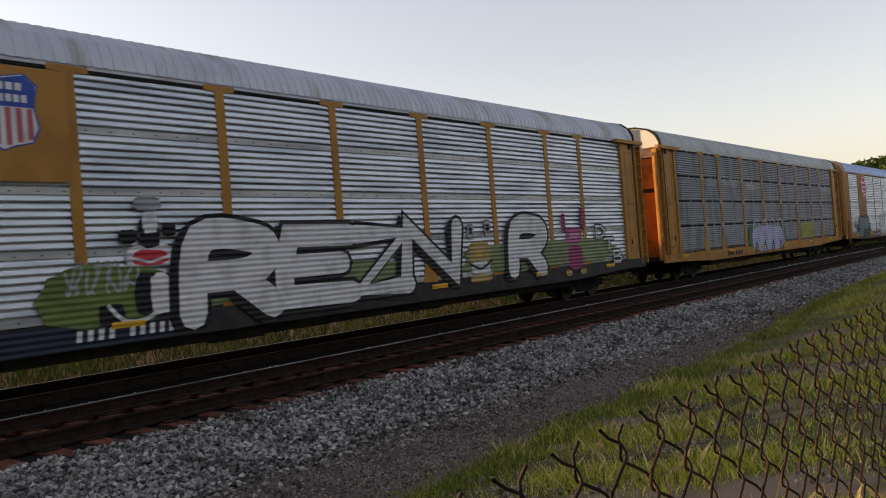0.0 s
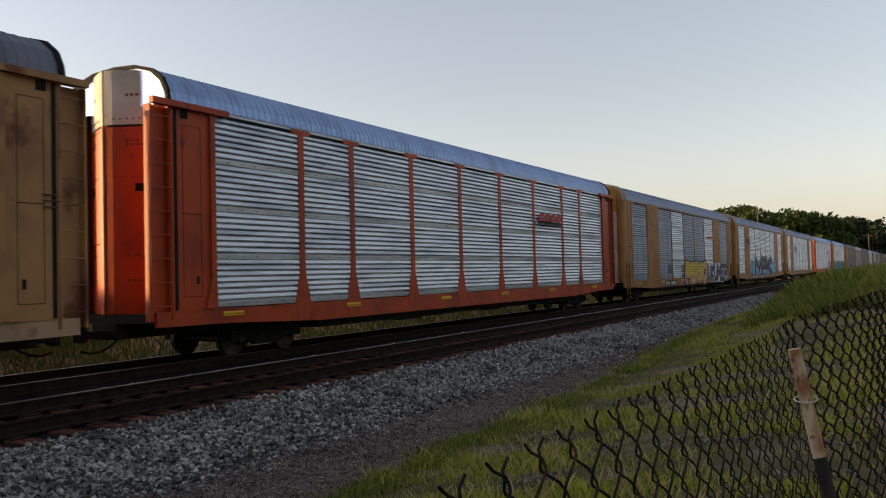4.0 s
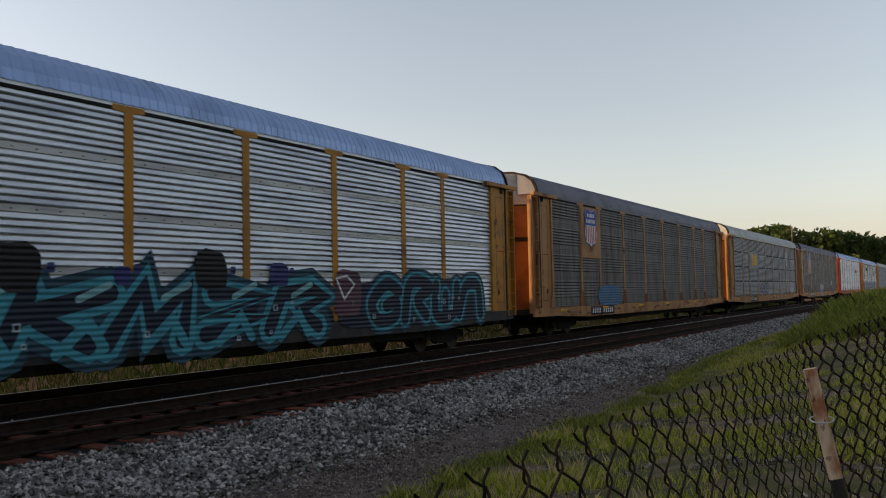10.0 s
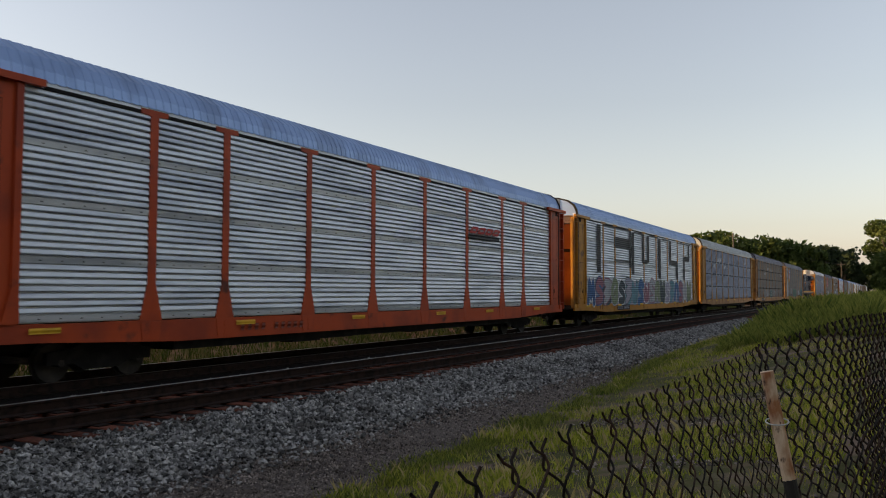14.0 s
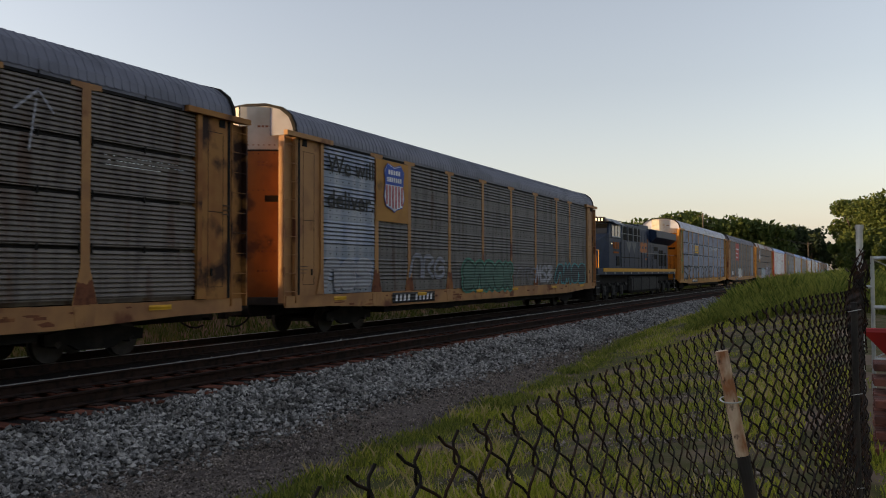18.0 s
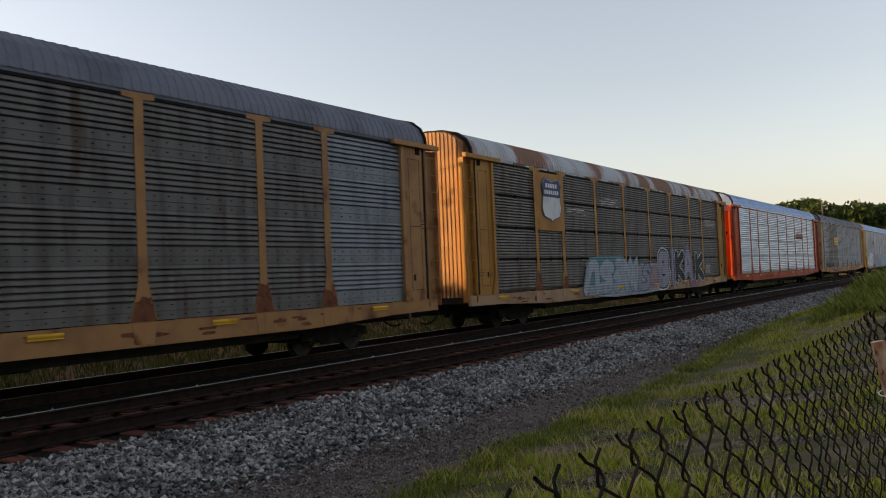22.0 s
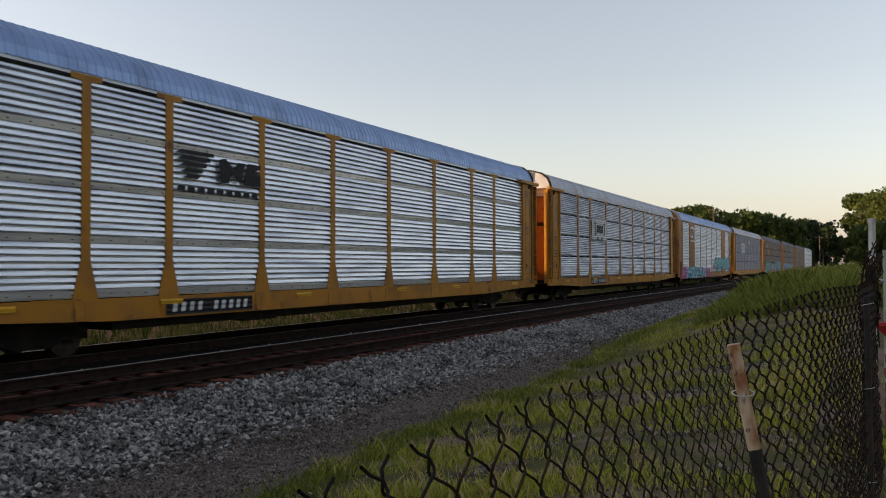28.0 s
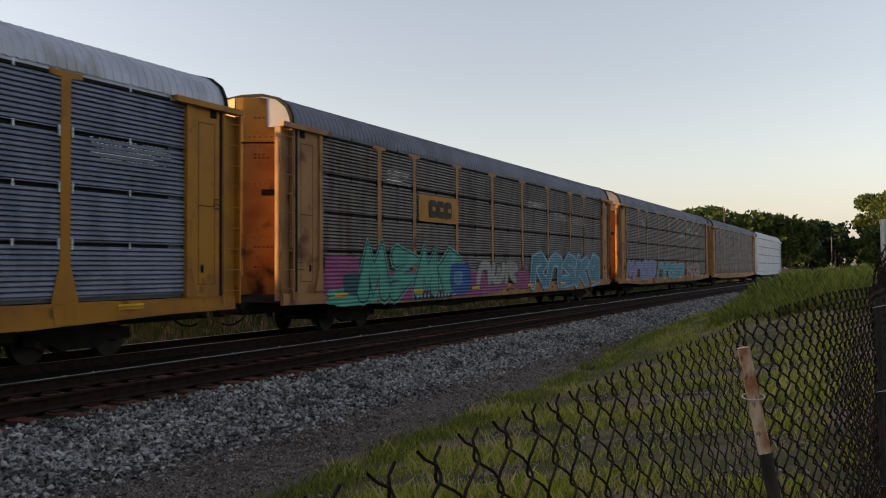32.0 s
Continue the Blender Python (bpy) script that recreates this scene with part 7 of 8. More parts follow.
        splash(c, -4.3, -3.6, 1.1, 1.6, paint(0.1, 0.26, 0.42), 22, 0.018)
        piece(c, "cea", -2.5, 1.1, 1.05, 1.95, paint(0.34, 0.33, 0.3), paint(0.16, 0.15, 0.13), 0.4, 0.05, 0.1, 31)
        splash(c, 1.0, 2.6, 0.8, 1.6, plum, 23, 0.002)
        piece(c, "acbhd", 2.5, 11.9, 0.8, 2.32, paint(0.1, 0.26, 0.34), paint(0.34, 0.48, 0.54), 0.36, 0.06, 0.2, 32, False, paint(0.1, 0.24, 0.3))
        number_bars(c, -6.9, -4.4, 0.7, 0.95, BLACK, GREYP)
    elif k == 31:
        piece(c, "fcbg", -11.8, -5.0, 0.9, 2.1, paint(0.22, 0.24, 0.45), paint(0.34, 0.36, 0.44), 0.34, 0.06, 0.2, 33)
        piece(c, "cabg", -4.5, 3.6, 0.9, 2.0, paint(0.1, 0.32, 0.36), paint(0.3, 0.4, 0.42), 0.34, 0.06, 0.2, 34)
        piece(c, "hd", 4.5, 9.5, 0.9, 2.1, paint(0.3, 0.28, 0.27), REDP, 0.3, 0.05, 0.1, 35)
    MARK["slide"] = 0.0
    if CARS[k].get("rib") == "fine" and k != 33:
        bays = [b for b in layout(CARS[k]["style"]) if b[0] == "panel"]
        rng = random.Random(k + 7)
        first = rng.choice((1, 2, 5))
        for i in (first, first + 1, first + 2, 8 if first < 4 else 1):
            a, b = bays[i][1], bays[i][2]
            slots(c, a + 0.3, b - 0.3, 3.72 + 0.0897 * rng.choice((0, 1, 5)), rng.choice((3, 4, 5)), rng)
    if k not in (6, 9):
        reflectors(c, k)
    if k not in (0, 4, 8, 13, 22, 33):
        stencil(c, -13.05 if CARS[k]["style"] == "A" else -12.5, 1.6, 0.42, 0.3, None, k)
        stencil(c, 12.75 if CARS[k]["style"] == "A" else 12.1, 2.9, 0.42, 0.35, None, k + 50)


# the train runs a little ahead of and behind an even pace: seconds and metres
PACE = [(0, 0.6), (2, 0.7), (4, 1.2), (6, 1.7), (8, 1.8), (10, 1.65), (12, 1.45), (14, 1.35), (17, 1.05), (20, 0.75), (23, 0.65), (26, 0.6), (29, 0.5), (32, 0.25)]


def slip(t):
    return float(np.interp(t, [p[0] for p in PACE], [p[1] for p in PACE]))


train = []
for k, spec in enumerate(CARS):
    car = locomotive() if spec is None else auto_rack(spec)
    if spec:
        MARK["slide"], MARK["lift"] = slip(k + 0.3), 0.02
        marks(k, car)
        MARK["slide"] = MARK["lift"] = 0.0
    train.append(car)


def joint(k):
    return k * LCAR - (LCAR - LLOCO if k >= 19 else 0.0)


def motions():
    for k, car in enumerate(train):
        mid = 0.5 * (joint(k) + joint(k + 1))
        walk(car, [(t, pose(TRACK, START - SPEED * t + off + mid, 0)) for t, off in PACE])

# ---- fence by the camera ----
M_WIRE = material("dark_coated_wire", (0.013, 0.010, 0.009), 0.75, 0.0, spec=0.2, second=(0.05, 0.024, 0.014), scale=12, amount=0.6, bump=0.2)
M_POST = material("rusty_peeling_post", (0.72, 0.56, 0.4), 0.85, second=(0.36, 0.15, 0.06), scale=22, amount=0.6, stretch=(1, 1, 0.45), third=(0.09, 0.04, 0.025), third_scale=60, third_cut=0.58, bump=0.5, bump_scale=40)
M_DARKPOST = material("dark_painted_post", (0.02, 0.018, 0.017), 0.7, second=(0.04, 0.03, 0.025), scale=10, bump=0.2)
M_GALV = material("galvanized_tube", (0.52, 0.54, 0.54), 0.45, 0.6, second=(0.4, 0.42, 0.43), scale=8)
M_TIEWIRE = material("bright_tie_wire", (0.6, 0.6, 0.58), 0.4, 0.7)
PITCH = 0.0905
FENCE = [(-0.38, 0.2), (-0.38, 2.9), (-0.02, 4.95), (0.05, 6.2)]      # the line of its head
TOP, FOOT = 1.467, 0.22


def fence_at(d):
    """Place and heading of the fence, d metres along it."""
    for (ax, ay), (bx, by) in zip(FENCE, FENCE[1:]):
        n = math.hypot(bx - ax, by - ay)
        if d <= n:
            return ax + (bx - ax) * d / n, ay + (by - ay) * d / n, math.atan2(by - ay, bx - ax)
        d -= n
    return None


def wire_mesh(flip, r=0.0019):
    """One zigzag wire of the mesh, with a twisted end at its head; it runs up z, zigzags along x."""
    bm = bmesh.new()
    pts = []
    n = int((TOP - FOOT) / PITCH * 2)
    for k in range(n + 1):
        right = (k + flip) % 2
        s = 1 if right else -1
        z = TOP - k * PITCH / 2
        x = PITCH / 4 + s * PITCH / 4
        for q in (-80, -40, 0, 40, 80):
            e = radians(q)
            pts.append((x + s * 0.009 * math.cos(e) - s * 0.008, -s * 0.006 * math.sin(e), z - 0.0145 * math.sin(e)))
    pts = [(pts[3][0] - (0.03 if flip else -0.016), 0.0, TOP + 0.02), (pts[3][0] - (0.012 if flip else -0.006), 0.004, TOP + 0.009)] + pts[2:]
    sides = 5
    rings = []
    for i, p in enumerate(pts):
        a, b = Vector(pts[max(i - 1, 0)]), Vector(pts[min(i + 1, len(pts) - 1)])
        d = (b - a).normalized()
        u = d.cross(Vector((0, 1, 0))).normalized()
        w = d.cross(u)
        rings.append([bm.verts.new(Vector(p) + r * (math.cos(k * 6.2832 / sides) * u + math.sin(k * 6.2832 / sides) * w)) for k in range(sides)])
    for a, b in zip(rings, rings[1:]):
        for k in range(sides):
            bm.faces.new((a[k], a[(k + 1) % sides], b[(k + 1) % sides], b[k]))
    return bm


fence = tagged(new("chain_link_fence"), "sagging dark chain-link fence with loose twisted wire tips", "fence", kind="structure")
d, count = 0.0, 0
rng = random.Random(3)
while True:
    at = fence_at(d)
    if at is None:
        break
    x, y, a = at
    thick = 0.0019 if y < 2.7 else 0.0034 if y < 3.7 else 0.0043
    o = part("wire", shared("wire%d%.4f" % (count % 2, thick), lambda: wire_mesh(count % 2, thick)), M_WIRE, fence, smooth=True)
    lift = 0.07 * smooth_step(2.4, 4.4, y) + rng.uniform(-0.004, 0.004)
    lean = radians(-12.0) * (1 - 0.8 * smooth_step(3.2, 4.9, y))
    wide = 1 + 0.5 * smooth_step(1.5, 2.8, y) * (1 - 0.5 * smooth_step(3.2, 4.6, y))
    o.matrix_basis = Matrix.Translation((x, y, lift)) @ Matrix.Rotation(a, 4, "Z") @ Matrix.Diagonal((wide, 1, 1, 1)) @ Matrix.Translation((0, 0, TOP)) @ Matrix.Rotation(lean + rng.uniform(-0.012, 0.012), 4, "X") @ Matrix.Translation((0, 0, -TOP))
    d += PITCH / 2 * wide
    count += 1


def tube(name, a, b, r, mat, parent=None, sides=12, label=""):
    bm = bmesh.new()
    bar(bm, a, b, r, sides)
    return part(name, bm, mat, parent, label, smooth=False)


leaning = tagged(new("fence_post"), "leaning rusty pipe post with peeling paint", "fence post")
upper = bmesh.new()
bar(upper, (-0.281, 2.592, 1.121), (-0.335, 2.574, 1.4315), 0.019, 14)
part("upper_pipe", upper, M_POST, leaning, "peeling rusty upper end")
lower = bmesh.new()
bar(lower, (-0.122, 2.645, 0.2), (-0.2805, 2.592, 1.123), 0.0194, 14)
part("lower_pipe", lower, M_DARKPOST, leaning, "dark lower end")


def ring_mesh(c, big, small):
    """A closed loop of wire."""
    verts, faces = [], []
    for i in range(14):
        t = i * 2 * math.pi / 14
        for k in range(5):
            e = k * 2 * math.pi / 5
            r = big + small * math.cos(e)
            verts.append((c[0] + r * math.cos(t), c[1] + r * math.sin(t), c[2] + small * math.sin(e) + 0.006 * math.sin(t)))
    faces = [(5 * i + k, 5 * ((i + 1) % 14) + k, 5 * ((i + 1) % 14) + (k + 1) % 5, 5 * i + (k + 1) % 5) for i in range(14) for k in range(5)]
    return soup("ring", verts, faces)


for z in (1.2875, 0.84):
    part("tie_wire", ring_mesh((-0.335 + (1.4315 - z) * 0.173, 2.576 + (1.4315 - z) * 0.05, z), 0.032, 0.0022), M_TIEWIRE, leaning)
dark = tagged(new("fence_post"), "dark upright pipe post holding the mesh", "fence post")
part("pipe", (lambda bm: (bar(bm, (0.03, 4.97, 0.15), (0.02, 4.97, 1.5), 0.017, 12), bm)[1])(bmesh.new()), M_DARKPOST, dark)
for z in (1.45, 1.0, 0.5):
    tube("tie_wire", (-0.01, 4.94, z), (0.055, 4.94, z + 0.015), 0.002, M_TIEWIRE, dark, 5)

# loose mesh rolled round the corner post
roll = tagged(new("rolled_mesh"), "bundle of dark wire mesh rolled round the fence corner", "wire mesh")
bm = bmesh.new()
rng = random.Random(9)
for k in range(420):
    a = rng.uniform(0, 6.283)
    z = rng.uniform(0.25, 1.74)
    r = (0.05 + 0.035 * smooth_step(1.1, 1.7, z)) * math.sqrt(rng.random())
    b = a + rng.uniform(0.5, 1.4)
    z2 = min(1.84, z + rng.uniform(-0.12, 0.16))
    c = 0.05 - 0.035 * smooth_step(1.2, 0.5, z)
    bar(bm, (c + r * math.cos(a), 6.5 + r * math.sin(a), z), (c + r * math.cos(b), 6.5 + r * math.sin(b), z2), 0.005, 4)
part("tangled_wire", bm, M_WIRE, roll)["kind"] = "stuff"
core = bmesh.new()
bar(core, (0.02, 6.5, 0.2), (0.05, 6.5, 1.66), 0.036, 14)
part("inner_roll", core, M_DARKPOST, roll)

white = tagged(new("gate_post"), "pale galvanized post with a domed cap", "gate post")
tube("pipe", (0.08, 9.9, 0.2), (0.08, 9.9, 2.12), 0.036, M_GALV, white, 14)
tube("cap", (0.08, 9.9, 2.12), (0.08, 9.9, 2.17), 0.043, M_GALV, white, 14)

gate = tagged(new("garden_gate"), "tubular galvanized gate with diagonal braces", "gate")
for a, b in (((0.2, 10, 0.35), (0.2, 10, 1.83)), ((2.2, 10, 0.35), (2.2, 10, 1.83)), ((0.2, 10, 1.81), (2.2, 10, 1.81)), ((0.2, 10, 1.28), (2.2, 10, 1.28)), ((0.2, 10, 0.72), (2.2, 10, 0.72))):
    tube("rail" if a[2] == b[2] else "stile", a, b, 0.021, M_GALV, gate, 10)
for a, b in (((0.2, 10, 1.8), (1.2, 10, 1.28)), ((0.2, 10, 0.73), (1.2, 10, 1.28)), ((1.2, 10, 1.28), (2.2, 10, 1.8))):
    tube("brace", a, b, 0.008, M_GALV, gate, 6)
tube("hinge", (0.14, 10, 1.5), (0.22, 10, 1.5), 0.02, M_GALV, gate, 8)

# bricks: paving inside the fence, and a stepped stack
M_BRICK = material("worn_red_brick", (0.17, 0.06, 0.042), 0.9, second=(0.10, 0.04, 0.032), scale=12, amount=0.7, bump=0.4, bump_scale=50, vary=0.35)


def brick_mesh():
    bm = boxes((0, 0.195, 0, 0.092, 0, 0.057))
    bmesh.ops.bevel(bm, geom=bm.edges[:], offset=0.005, segments=1, affect="EDGES")
    return bm


stack = tagged(new("brick_stack"), "stepped stack of old red bricks", "brick stack")
rng = random.Random(4)
for depth, courses, y in ((0, 7, 7.1), (1, 12, 7.5)):
    for c in range(courses):
        for i in range(6):
            for j in range(3 if depth == 0 else 4):
                o = part("brick", shared("brick", brick_mesh), M_BRICK, stack)
                o.location = (0.15 + 0.2 * i + (0.1 if c % 2 else 0) + rng.uniform(-0.006, 0.006), y + 0.1 * j, 0.262 + 0.06 * c)
paving = tagged(new("paving"), "worn red brick paving with grass along its edge", "paving", kind="structure")
for i in range(14):
    for j in range(22):
        o = part("brick", shared("brick", brick_mesh), M_BRICK, paving)
        o.location = (0.3 + 0.205 * j * 0.5 + (0.1 if i % 2 else 0), 5.0 + 0.15 * i, 0.215 + rng.uniform(-0.004, 0.004))
        o.rotation_euler.z = rng.uniform(-0.02, 0.02)

M_REDTUB = material("red_plastic", (0.40, 0.02, 0.018), 0.45, second=(0.3, 0.018, 0.016), scale=4)
barrow = tagged(new("wheelbarrow"), "red wheelbarrow tub standing on the bricks", "wheelbarrow")
tub = bmesh.new()
rim = [(-0.42, -0.3), (0.5, -0.3), (0.5, 0.3), (-0.42, 0.3)]
lo = [tub.verts.new((0.08 + x * 0.45 + 0.42, 8.35 + y * 0.6, 0.88)) for x, y in rim]
hi = [tub.verts.new((0.08 + x + 0.42, 8.35 + y, 1.14)) for x, y in rim]
ri = [tub.verts.new((0.08 + x * 0.95 + 0.42, 8.35 + y * 0.93, 1.13)) for x, y in rim]
for k in range(4):
    tub.faces.new((lo[k], lo[(k + 1) % 4], hi[(k + 1) % 4], hi[k]))
    tub.faces.new((hi[k], hi[(k + 1) % 4], ri[(k + 1) % 4], ri[k]))
tub.faces.new(lo[::-1])
part("tub", tub, M_REDTUB, barrow)
tube("leg", (0.38, 8.3, 0.2), (0.44, 8.35, 0.9), 0.014, M_DARKPOST, barrow, 6)
tube("leg", (0.68, 8.3, 0.2), (0.62, 8.35, 0.9), 0.014, M_DARKPOST, barrow, 6)

# ---- plants ----


def leafy(name, colour, second, rough=0.75):
    m = bpy.data.materials.new(name)
    m.use_nodes = True
    nt = m.node_tree
    b = nt.nodes["Principled BSDF"]
    b.inputs["Roughness"].default_value = rough
    b.inputs["Specular IOR Level"].default_value = 0.25
    g = nt.nodes.new("ShaderNodeNewGeometry")
    mix = nt.nodes.new("ShaderNodeMix")
    mix.data_type = "RGBA"
    mix.inputs["A"].default_value, mix.inputs["B"].default_value = (*colour, 1), (*second, 1)
    nt.links.new(g.outputs["Random Per Island"], mix.inputs["Factor"])
    tr = nt.nodes.new("ShaderNodeBsdfTranslucent")
    nt.links.new(mix.outputs["Result"], tr.inputs["Color"])
    nt.links.new(mix.outputs["Result"], b.inputs["Base Color"])
    ms = nt.nodes.new("ShaderNodeMixShader")
    ms.inputs[0].default_value = 0.35
    nt.links.new(b.outputs[0], ms.inputs[1])
    nt.links.new(tr.outputs[0], ms.inputs[2])
    nt.links.new(ms.outputs[0], nt.nodes["Material Output"].inputs["Surface"])
    return m


M_GRASS = leafy("green_grass", (0.165, 0.22, 0.02), (0.58, 0.56, 0.085))
M_STRAW = leafy("dry_grass", (0.42, 0.33, 0.12), (0.62, 0.5, 0.24))
M_WEED = leafy("lush_weeds", (0.07, 0.115, 0.016), (0.36, 0.36, 0.075))
# grass with the shade beyond the train put into its colours
M_SHADEGRASS = leafy("shaded_grass", (0.035, 0.07, 0.013), (0.1, 0.13, 0.026))
M_LEAF = leafy("tree_leaves", (0.034, 0.058, 0.013), (0.085, 0.11, 0.025))
M_DARKLEAF = leafy("dark_tree_leaves", (0.016, 0.028, 0.012), (0.03, 0.045, 0.016))
M_BARK = material("grey_bark", (0.07, 0.055, 0.04), 0.95, second=(0.04, 0.03, 0.022), scale=8, bump=0.5)


def blades(count, seed, place, height, width):
    """Upright bent blades, joined; place(rng) gives x, y and a height factor."""
    rng = np.random.RandomState(seed)
    verts, faces = [], []
    n = 0
    for k in range(count):
        got = place(rng)
        if got is None:
            continue
        x, y, f = got
        h = height * f * rng.uniform(0.5, 1.2)
        a = rng.rand() * 6.283
        w = width * rng.uniform(0.7, 1.3)
        c, s = math.cos(a) * w, math.sin(a) * w
        lx, ly = rng.normal(0, 0.28, 2) * h
        z = ground_z(x, y) - 0.02
        verts += [(x - c, y - s, z), (x + c, y + s, z), (x + lx * 0.35 + c * 0.7, y + ly * 0.35 + s * 0.7, z + h * 0.6), (x + lx, y + ly, z + h)]
        faces += [(n, n + 1, n + 2), (n, n + 2, n + 3)]
        n += 4
    return soup("blades", verts, faces)


def lawn(rng):
    y = 0.6 + 36 * rng.rand() ** 1.7
    x = -0.4 + (verge_x(y) + 0.3) * rng.rand()
    f = 0.42 + noise.noise((x * 0.7, y * 1.3, 5)) * 1.6 + noise.noise((x * 2.6, y * 3.1, 7)) * 0.5
    if rng.rand() > 0.12 + f:
        return None
    return x, y, max(0.35, min(1.6, f + 0.35))


def yard(rng):
    """Grass inside the fence and behind, but not on the bricks."""
    x, y = rng.uniform(-4.6, 9.0), rng.uniform(-9, 13)
    if x < -0.3 and y > 0.6 or 0.2 < x < 2.7 and 4.7 < y < 8.9:
        return None
    f = 0.45 + noise.noise((x * 1.1, y * 1.1, 5)) * 1.5
    if rng.rand() > 0.25 + f:
        return None
    return x, y, max(0.35, min(1.5, f + 0.35))


def verge(rng):
    y = 0.8 + 45 * rng.rand() ** 1.4
    x = verge_x(y) + 0.2 + rng.normal(0, 0.22) + 0.3 * noise.noise((0, y * 0.5, 2))
    if noise.noise((3, y * 1.1, 9)) < -0.3:
        return None
    return x, y, 0.8 + 0.8 * max(0, noise.noise((3, y * 0.6, 4)))


def tall(rng):
    """A stand of tall weeds with a ragged near edge, rising towards the far end of the yard."""
    y = 24.0 + 52 * rng.rand() ** 1.5
    x = -7.4 + 9.4 * rng.rand()
    edge = -4.5 - 1.9 * smooth_step(28, 48, y) + 0.6 * noise.noise((y * 0.35, 1, 1))
    near = 24.6 + 1.3 * noise.noise((x * 0.7, 2, 6)) + 0.4 * noise.noise((x * 2.5, 5, 6))
    if x < edge or y < near:
        return None
    clump = 0.85 + 0.55 * noise.noise((x * 0.6, y * 0.45, 8)) + 0.25 * noise.noise((x * 2.1, y * 1.6, 3))
    return x, y, max(0.3, clump) * (0.45 + 0.55 * smooth_step(edge, edge + 1.3, x)) * (0.6 + 0.4 * smooth_step(near, near + 3.0, y))


def far_side(rng):
    y = 2 + 122 * rng.rand() ** 1.8
    x = -16.9 - 5 * rng.rand() ** 1.4
    return x, y, 0.4 + 0.9 * smooth_step(-17.5, -21, x)


# Weeds added only to keep the low sun off the ground.
def sun_screen(rng):
    return rng.uniform(-25.0, -22.6), rng.uniform(-50, 40), 1.0


def paving_edge(rng):
    return rng.uniform(0.12, 0.34), rng.uniform(3.6, 8.0), 0.6


tagged(part("grass", blades(125000, 1, lawn, 0.1, 0.0046), M_GRASS), "patchy green grass behind the fence", "grass", kind="stuff")
tagged(part("grass", blades(70000, 11, yard, 0.12, 0.006), M_GRASS), "patchy green grass of the yard inside the fence", "grass", kind="stuff")
tagged(part("grass", blades(16000, 7, lawn, 0.15, 0.003), M_STRAW), "dry straw-coloured stalks among the grass", "grass", kind="stuff")
tagged(part("weeds", blades(26000, 8, sun_screen, 1.35, 0.02), M_SHADEGRASS), "dense coarse weeds on the bank beyond the tracks", "weeds", kind="stuff")
tagged(part("grass", blades(30000, 2, verge, 0.13, 0.006), M_WEED), "green grass along the edge of the gravel", "grass", kind="stuff")
tagged(part("weeds", blades(190000, 3, tall, 0.7, 0.0046), M_WEED), "tall lush weeds on the bank", "weeds", kind="stuff")
tagged(part("grass", blades(60000, 4, far_side, 0.55, 0.012), M_SHADEGRASS), "coarse wild grass beyond the tracks", "grass", kind="stuff")
tagged(part("grass", blades(1200, 6, paving_edge, 0.14, 0.005), M_GRASS), "grass between fence and paving", "grass", kind="stuff")


def tree(x, y, h, spread, seed, mat, leaves, leaf, label="leafy broad tree at the edge of the line", base=0.3):
    """A trunk with limbs, and a crown of leaf cards in uneven clumps."""
    rng = np.random.RandomState(seed)
    z0 = ground_z(x, y) - 0.1
    root = tagged(new("tree"), label, "tree")
    root.location = (x, y, z0)
    bm = bmesh.new()
    r = h * 0.022
    prev = Vector((0, 0, 0))
    for k in range(4):
        nxt = Vector((rng.normal(0, 0.02) * h, rng.normal(0, 0.02) * h, h * 0.18 * (k + 1)))
        bar(bm, prev, nxt, r * (1 - 0.18 * k), 7)
        prev = nxt
    centres = []
    for k in range(9):
        a = k * 2.4 + rng.rand()
        e = rng.uniform(0.35, 1.0)
        c = Vector((math.cos(a) * spread * rng.uniform(0.3, 0.85), math.sin(a) * spread * rng.uniform(0.3, 0.85), h * (base + 0.1 + (0.88 - base) * e * 0.85)))
        bar(bm, (0, 0, h * rng.uniform(0.25, 0.55)), c, r * 0.35, 5)
        centres.append((c, spread * rng.uniform(0.32, 0.55)))
    centres.append((Vector((0, 0, h * 0.84)), spread * 0.5))
    for k in range(8):
        a = rng.rand() * 6.283
        q = rng.uniform(0.5, 1.0)
        centres.append((Vector((math.cos(a) * spread * q, math.sin(a) * spread * q, h * rng.uniform(base, 0.8))), spread * rng.uniform(0.18, 0.32)))
    part("trunk", bm, M_BARK, root)
    n = leaves
    which = rng.randint(0, len(centres), n)
    cs = np.array([c[0][:] for c in centres])[which]
    rs = np.array([c[1] for c in centres])[which]
    dirs = rng.normal(0, 1, (n, 3))
    dirs /= np.linalg.norm(dirs, axis=1)[:, None]
    p = cs + dirs * (rs * rng.rand(n) ** 0.4)[:, None] * np.array([1, 1, 0.8])
    p[:, 2] = np.minimum(np.maximum(p[:, 2], h * base * 0.6), h)
    u = rng.normal(0, 1, (n, 3))
    u /= np.linalg.norm(u, axis=1)[:, None]
    w = np.cross(u, rng.normal(0, 1, (n, 3)))
    w /= np.linalg.norm(w, axis=1)[:, None]
    s = (leaf * rng.uniform(0.6, 1.4, n))[:, None]
    quad = np.stack([p - u * s, p + w * s * 0.6, p + u * s, p - w * s * 0.6], 1).reshape(-1, 3)
    part("crown", soup("crown", quad.tolist(), np.arange(4 * n).reshape(-1, 4).tolist()), mat, root)
    return root


def at_bearing(az, dist):
    return -dist * math.sin(radians(az)), dist * math.cos(radians(az))


rng = random.Random(12)
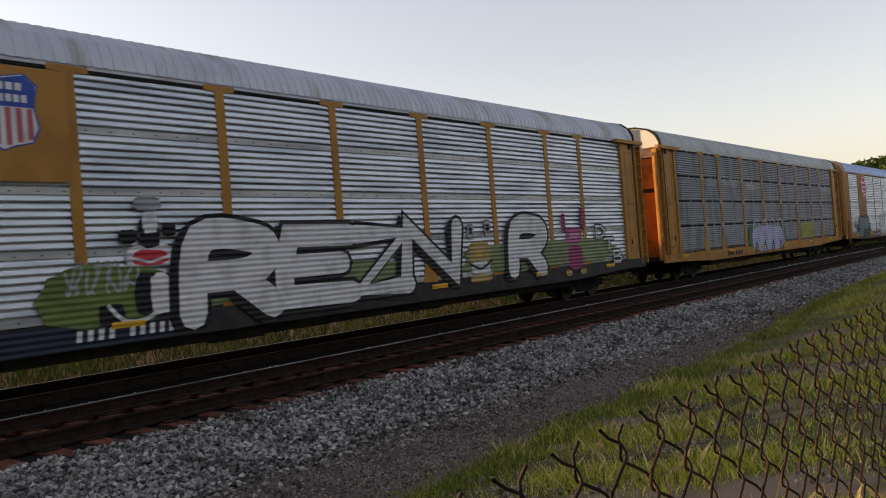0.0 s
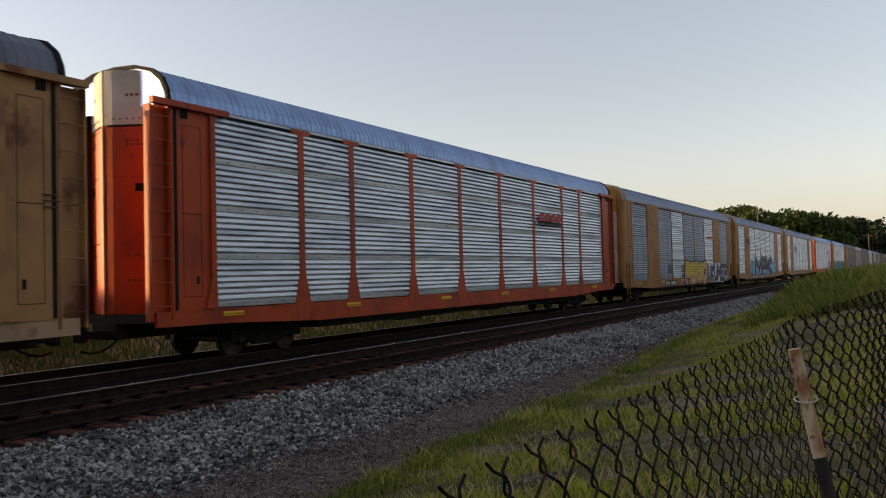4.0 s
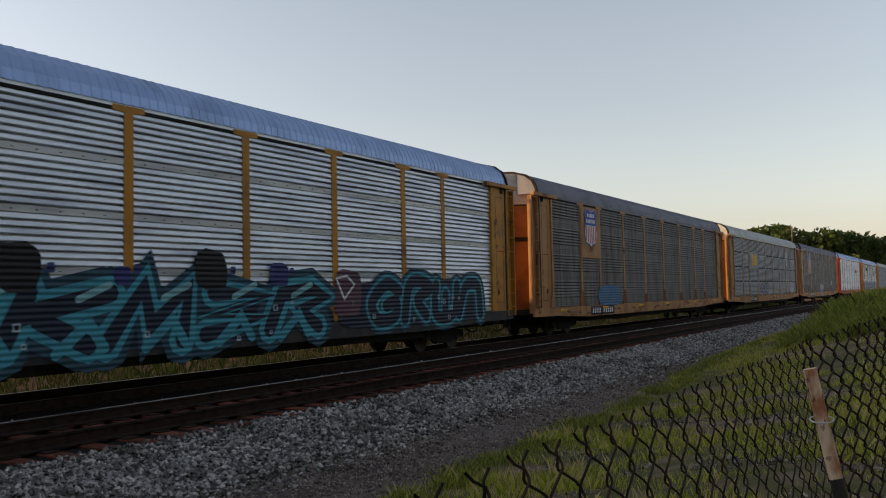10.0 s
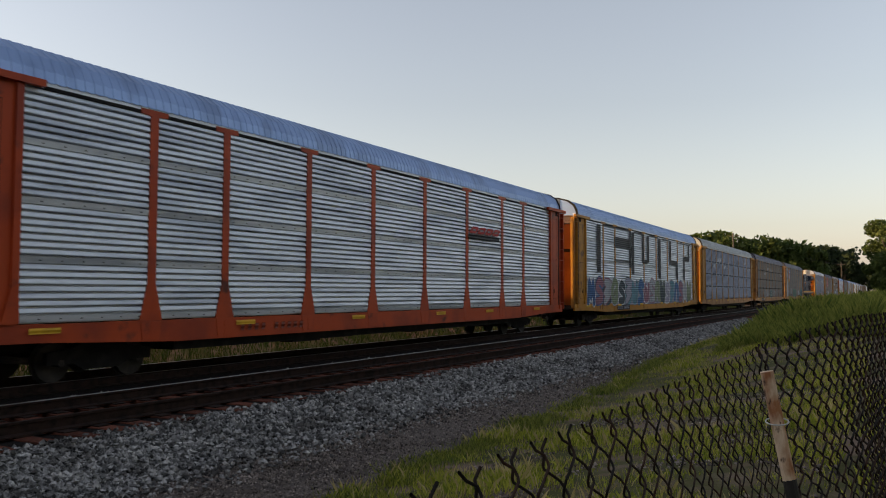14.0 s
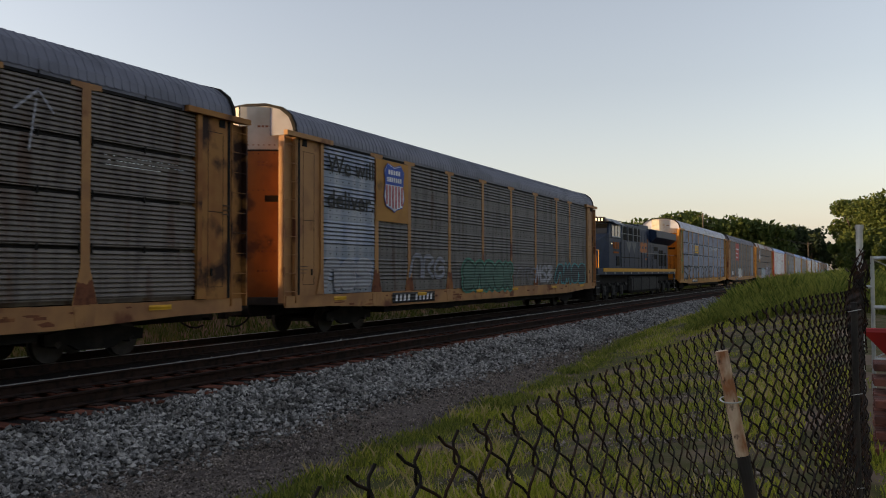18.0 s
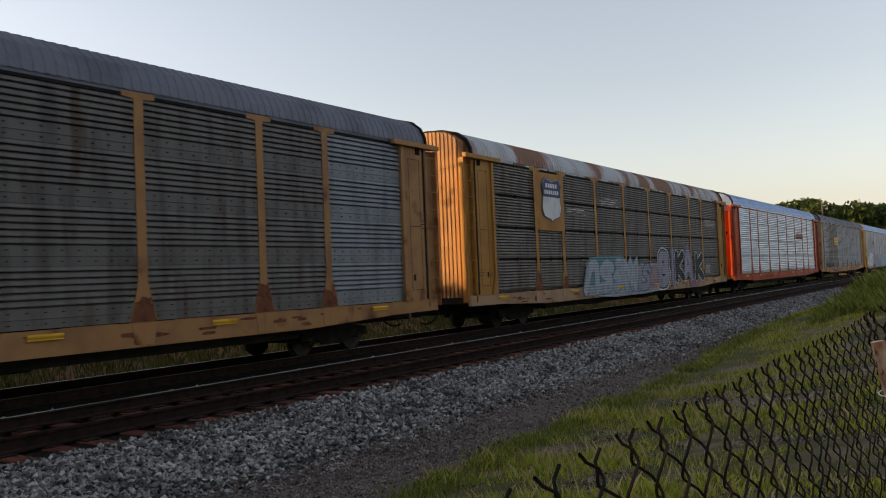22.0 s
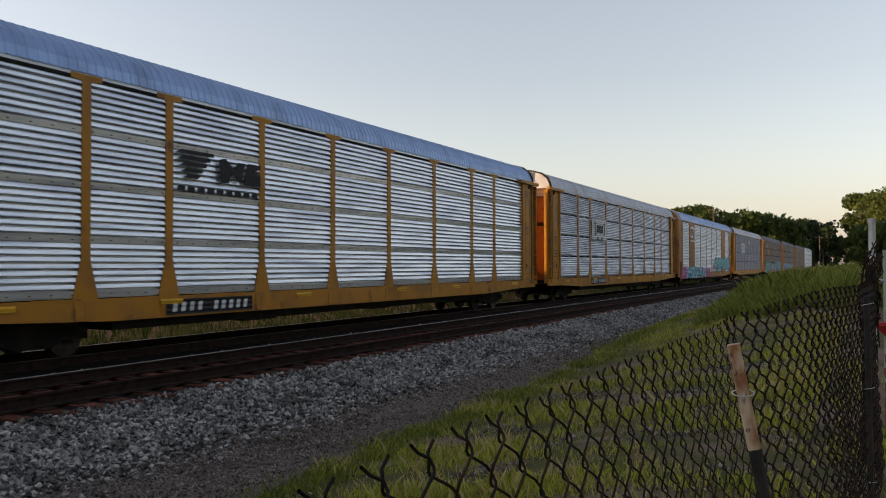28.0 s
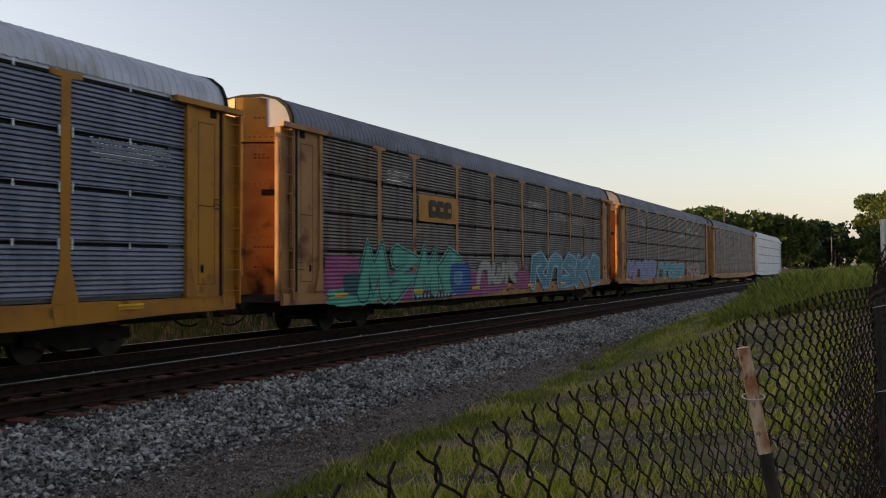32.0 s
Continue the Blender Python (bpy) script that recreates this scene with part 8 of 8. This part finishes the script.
# the wood beyond the line
for k in range(17):
    az = 13.4 - 0.52 * k
    dist = 250 + 30 * rng.uniform(-1, 1)
    el = 3.45 + 0.45 * math.exp(-((az - 10.0) / 1.0) ** 2) + rng.uniform(-0.25, 0.2) - 0.12 * max(0, 8 - az)
    x, y = at_bearing(az, dist)
    tree(x, y, dist * math.tan(radians(el)) + 1.6, 6.5, 40 + k, M_LEAF, 1500, 0.75, base=0.12)
for k in range(9):
    az = 5.3 - 0.36 * k
    dist = 440 + 15 * rng.uniform(-1, 1)
    el = 2.95 - 0.10 * (az - 4.0) ** 2 + rng.uniform(-0.08, 0.05)
    x, y = at_bearing(az, dist)
    tree(x, y, dist * math.tan(radians(max(1.6, el))) + 1.6, 9, 70 + k, M_DARKLEAF, 1500, 1.0, "dark broad tree in the distance", base=0.08)
for k in range(12):
    az = 30 + 3.0 * k
    dist = 95 + 8 * rng.uniform(-1, 1)
    x, y = at_bearing(az, dist)
    tree(x, y, dist * math.tan(radians(6.6 + rng.uniform(-0.8, 0.8))) + 1.6, 5.5, 90 + k, M_LEAF, 2800, 0.26, "leafy tree behind the line", base=0.12)
for k in range(12):
    az = (6.2 if k < 4 else 3.4) - 0.75 * k
    x, y = at_bearing(az, 300 + 12 * (k % 3))
    tree(x, y, 8.0 + rng.uniform(-1, 1.5), 4.5, 210 + k, M_DARKLEAF, 900, 0.7, "low dark bush at the wood's edge", base=0.0)
for k in range(9):
    x, y = at_bearing(-0.9 - 0.4 * k, 120 + 9 * (k % 2))
    tree(x, y, 4.2 + rng.uniform(-0.5, 0.7), 3.0, 240 + k, M_LEAF, 1200, 0.3, "low leafy bush before the wood", base=0.0)
for k in range(11):                      # the wood that closes the far end of the line
    x, y = at_bearing(3.6 - 0.5 * k, 905 + 8 * (k % 3))
    tree(x, y, 27 + rng.uniform(-3, 3), 11, 270 + k, M_DARKLEAF, 1100, 1.7, "dark broad tree far down the line", base=0.0)
# nearer trees on the camera's side
for k, (az, dist, el, spread) in enumerate(((-0.6, 74, 4.3, 2.6), (-2.2, 70, 4.6, 3.2), (-4.6, 72, 4.1, 3.4), (-7.4, 70, 4.4, 3.6), (-10.5, 72, 4.8, 3.6), (-0.4, 80, 2.9, 2.0), (-1.2, 60, 2.2, 1.8), (-3.4, 52, 1.8, 2.0))):
    x, y = at_bearing(az, dist)
    tree(x, y, dist * math.tan(radians(el)) + 1.5, spread, 120 + k, M_LEAF, 15000, 0.135, "bushy green tree beyond the fence", base=0.1)

# unseen trees added behind the camera to dim the sky light on the train
for k in range(16):
    x, y = 13 + 3.5 * (k % 2) + rng.uniform(-1, 1), -66 + 7.6 * k + rng.uniform(-1.5, 1.5)
    tree(x, y, 13 + rng.uniform(-1.5, 2.5), 5.2, 160 + k, M_LEAF, 1700, 0.5, "tall leafy tree along the yard", base=0.05)

# ---- lines, mast ----
M_MAST = material("grey_lattice_steel", (0.25, 0.25, 0.26), 0.6, 0.5)
mast = tagged(new("radio_mast"), "thin lattice mast with crossed aerials", "mast")
mx, my = at_bearing(23.25, 150)
mz = 150 * math.tan(radians(6.95)) + 1.67
bm = bmesh.new()
for s in (-0.35, 0.35):
    bar(bm, (mx + s, my, 0), (mx + s, my, mz), 0.05, 5)
for k in range(18):
    z = mz - 0.8 * k
    bar(bm, (mx - 0.35, my, z), (mx + 0.35, my, z - 0.8), 0.03, 4)
part("lattice", bm, M_MAST, mast)
for z, w in ((mz - 0.4, 1.6), (mz - 2.6, 1.9)):
    tube("aerial", (mx - w, my - 0.6, z), (mx + w, my + 0.6, z), 0.035, M_MAST, mast, 5)
tube("aerial", (mx, my, mz), (mx, my, mz + 1.2), 0.03, M_MAST, mast, 5)

M_POLE = material("weathered_pole", (0.09, 0.075, 0.06), 0.9, second=(0.05, 0.04, 0.03), scale=5)
pole_at = []
for az, dist, h in ((2.6, 330, 12.5), (9.0, 210, 16.0)):
    px, py = at_bearing(az, dist)
    pole = tagged(new("utility_pole"), "weathered wooden utility pole with a crossarm", "utility pole")
    tube("pole", (px, py, -0.5), (px, py, h), 0.16, M_POLE, pole, 8)
    tube("crossarm", (px - 1.3, py, h - 0.7), (px + 1.3, py, h - 0.7), 0.08, M_POLE, pole, 6)
    pole_at.append((px, py, h - 0.6))
for dz, s in ((0, -1.2), (0, 1.2), (-2.2, 0)):
    (ax, ay, az_), (bx, by, bz_) = pole_at
    wire = bmesh.new()
    last = None
    for k in range(13):
        u = k / 12
        p = (ax + s + (bx - ax) * u, ay + (by - ay) * u, az_ + dz + (bz_ - az_) * u - 2.5 * 4 * u * (1 - u) * 0.5)
        if last:
            bar(wire, last, p, 0.03, 4)
        last = p
    tagged(part("overhead_wire", wire, M_DARKPOST), "thin sagging overhead wire", "cable")


motions()
